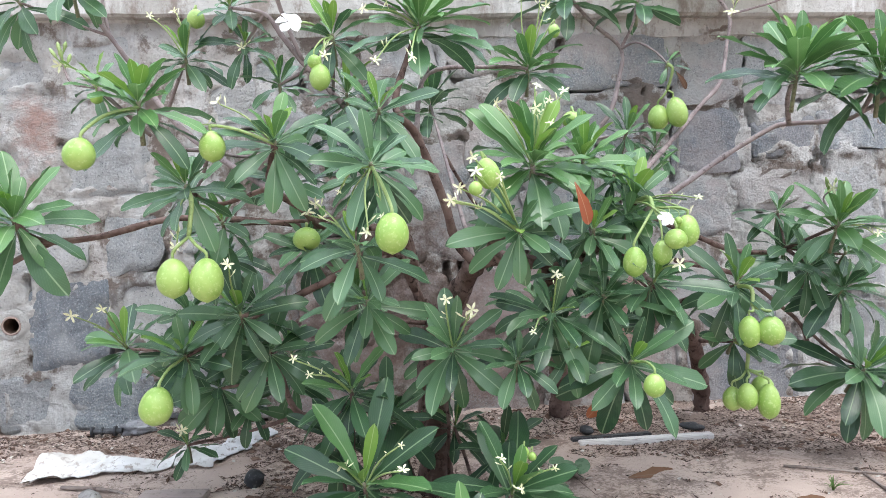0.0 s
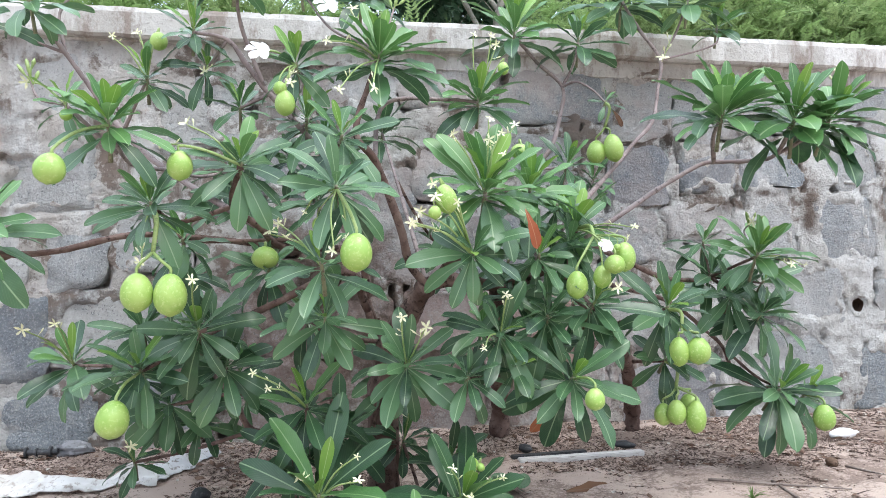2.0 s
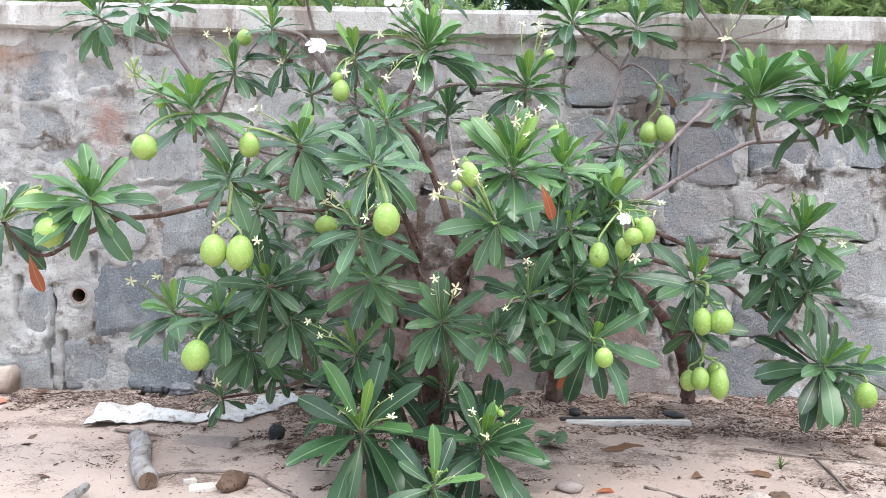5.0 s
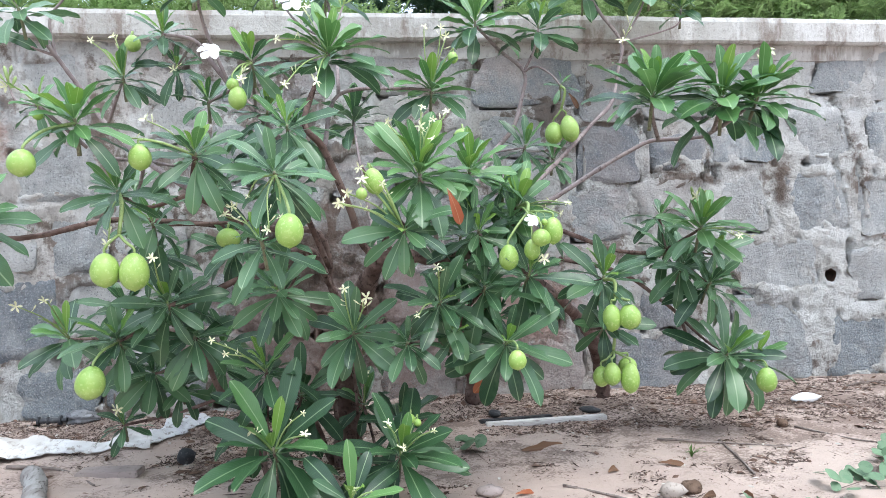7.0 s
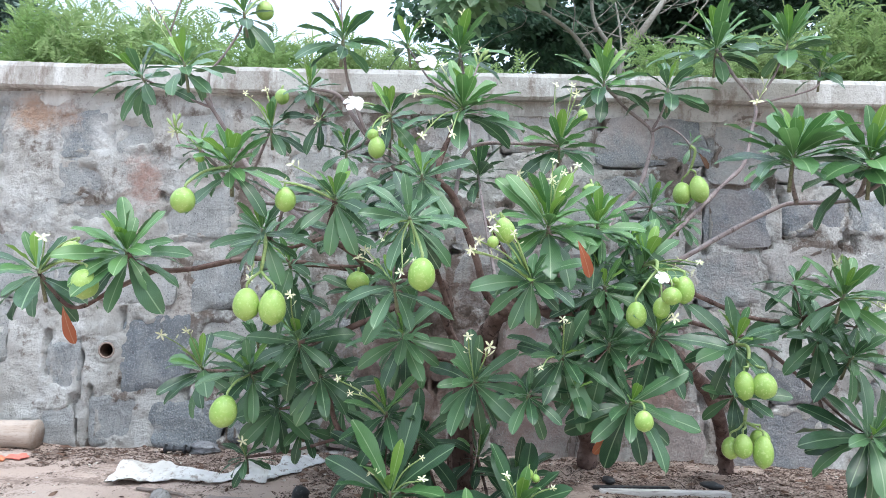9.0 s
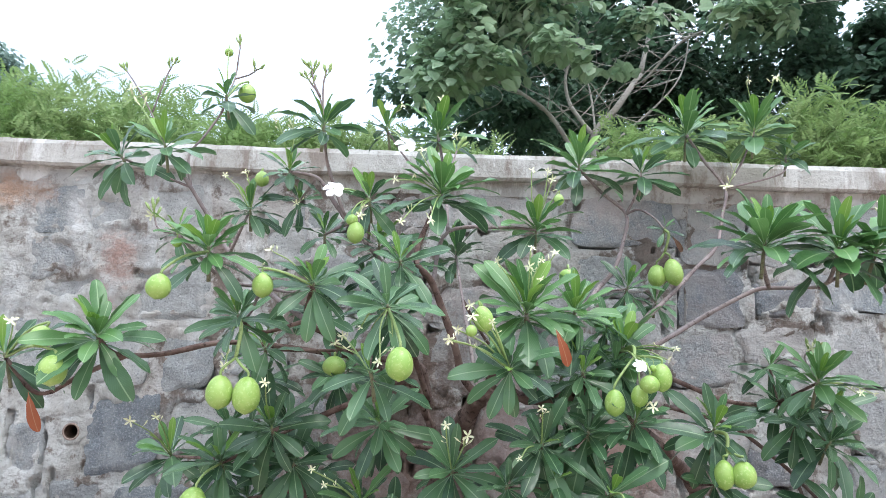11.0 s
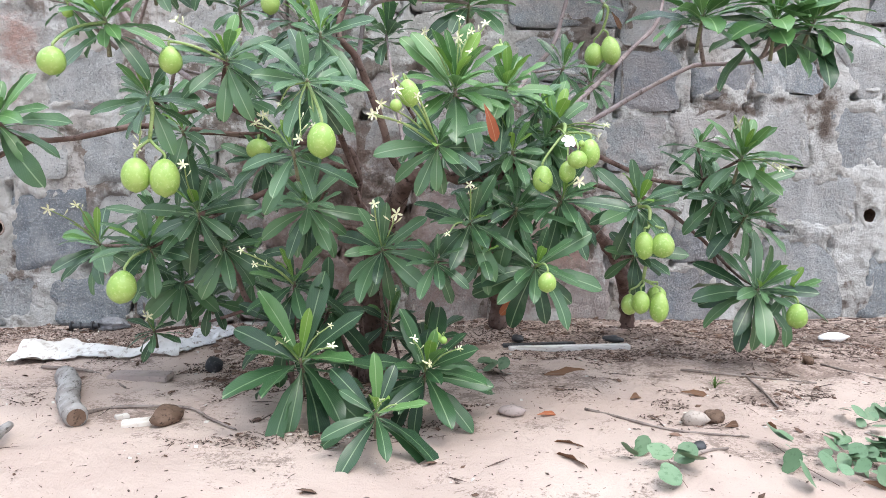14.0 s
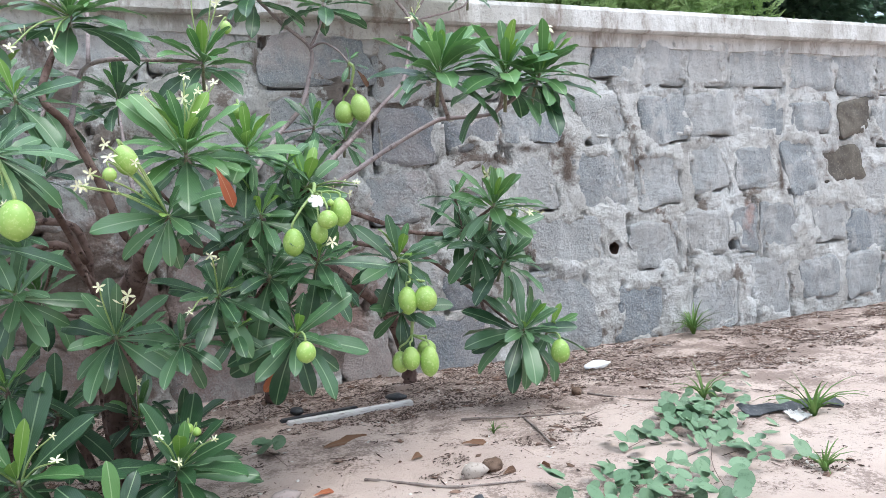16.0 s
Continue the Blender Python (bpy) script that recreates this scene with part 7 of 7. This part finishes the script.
def litter_spots(count, seed, lo, hi, thin, edge):
    """Places for crumbs: thick in drifts, above all by the foot of the wall, with clean sand between."""
    rnd = random.Random(seed)
    spots = []
    while len(spots) < count:
        x, y = rnd.uniform(-2.3, 5.2), rnd.uniform(1.2, 3.3)
        drift = 0.8 * noise.noise(Vector((x * 1.1, y * 2.0, 4.0))) + 0.7 * noise.noise(Vector((x * 3.3, y * 4.5, 9.0))) + 0.5 * noise.noise(Vector((x * 8, y * 11, 2.0))) + 0.3 * noise.noise(Vector((x * 22, y * 26, 5.0)))
        if drift + (y - 2.40) * 0.55 + 0.22 * max(0.0, min(1.0, (x - 0.8) / 1.2)) - 0.16 * max(0.0, min(1.0, (x - 2.3) / 1.0)) + 0.5 * math.exp(-((x - 0.2) / 0.4) ** 2 - ((y - 2.75) / 0.3) ** 2) < edge + rnd.uniform(-0.05, 0.12) and rnd.random() > 0.03:
            continue
        s = lo + (hi - lo) * rnd.random() ** 3
        w = s * rnd.uniform(thin * 0.5, thin * 1.5)
        spots.append(Matrix.LocRotScale((x, y, ground_height(x, y) + 0.002), Euler((rnd.uniform(-.5, .5), rnd.uniform(-.35, .35), rnd.uniform(0, 6.28))), (s, w, min(w, s * 0.3) * 0.5)))
    return spots


CHIP = ([(-0.5, -0.25, 0), (0.1, -0.5, 0.2), (0.5, 0.1, 0), (0.0, 0.5, 0), (-0.2, -0.1, 0.8), (0.2, 0.05, 0.9)],
        [(0, 1, 4), (1, 5, 4), (1, 2, 5), (2, 3, 5), (3, 4, 5), (3, 0, 4)])
stuff("leaf_litter", scatter(*CHIP, litter_spots(90000, 1, 0.0025, 0.018, 0.35, 0.24)), LITTER, "dark crumbled leaf litter strewn along the wall foot", "litter")
stuff("twig_litter", scatter(*CHIP, litter_spots(6500, 2, 0.012, 0.10, 0.045, 0.18)), LITTER, "thin dark twigs strewn over the sand", "litter")
stuff("leaf_scraps", scatter(*CHIP, litter_spots(2600, 7, 0.012, 0.048, 0.55, 0.22)), SCRAPS, "torn brown scraps of dry leaf in the litter", "litter")
stuff("pale_chips", scatter(*CHIP, litter_spots(2600, 3, 0.003, 0.020, 0.7, 0.0)), CHIPS, "pale shell and plaster chips on the sand", "litter")


# ---- the stones of the wall ----
for k, s in enumerate(STONES):
    child("stone", build_stone(s, k), wall)
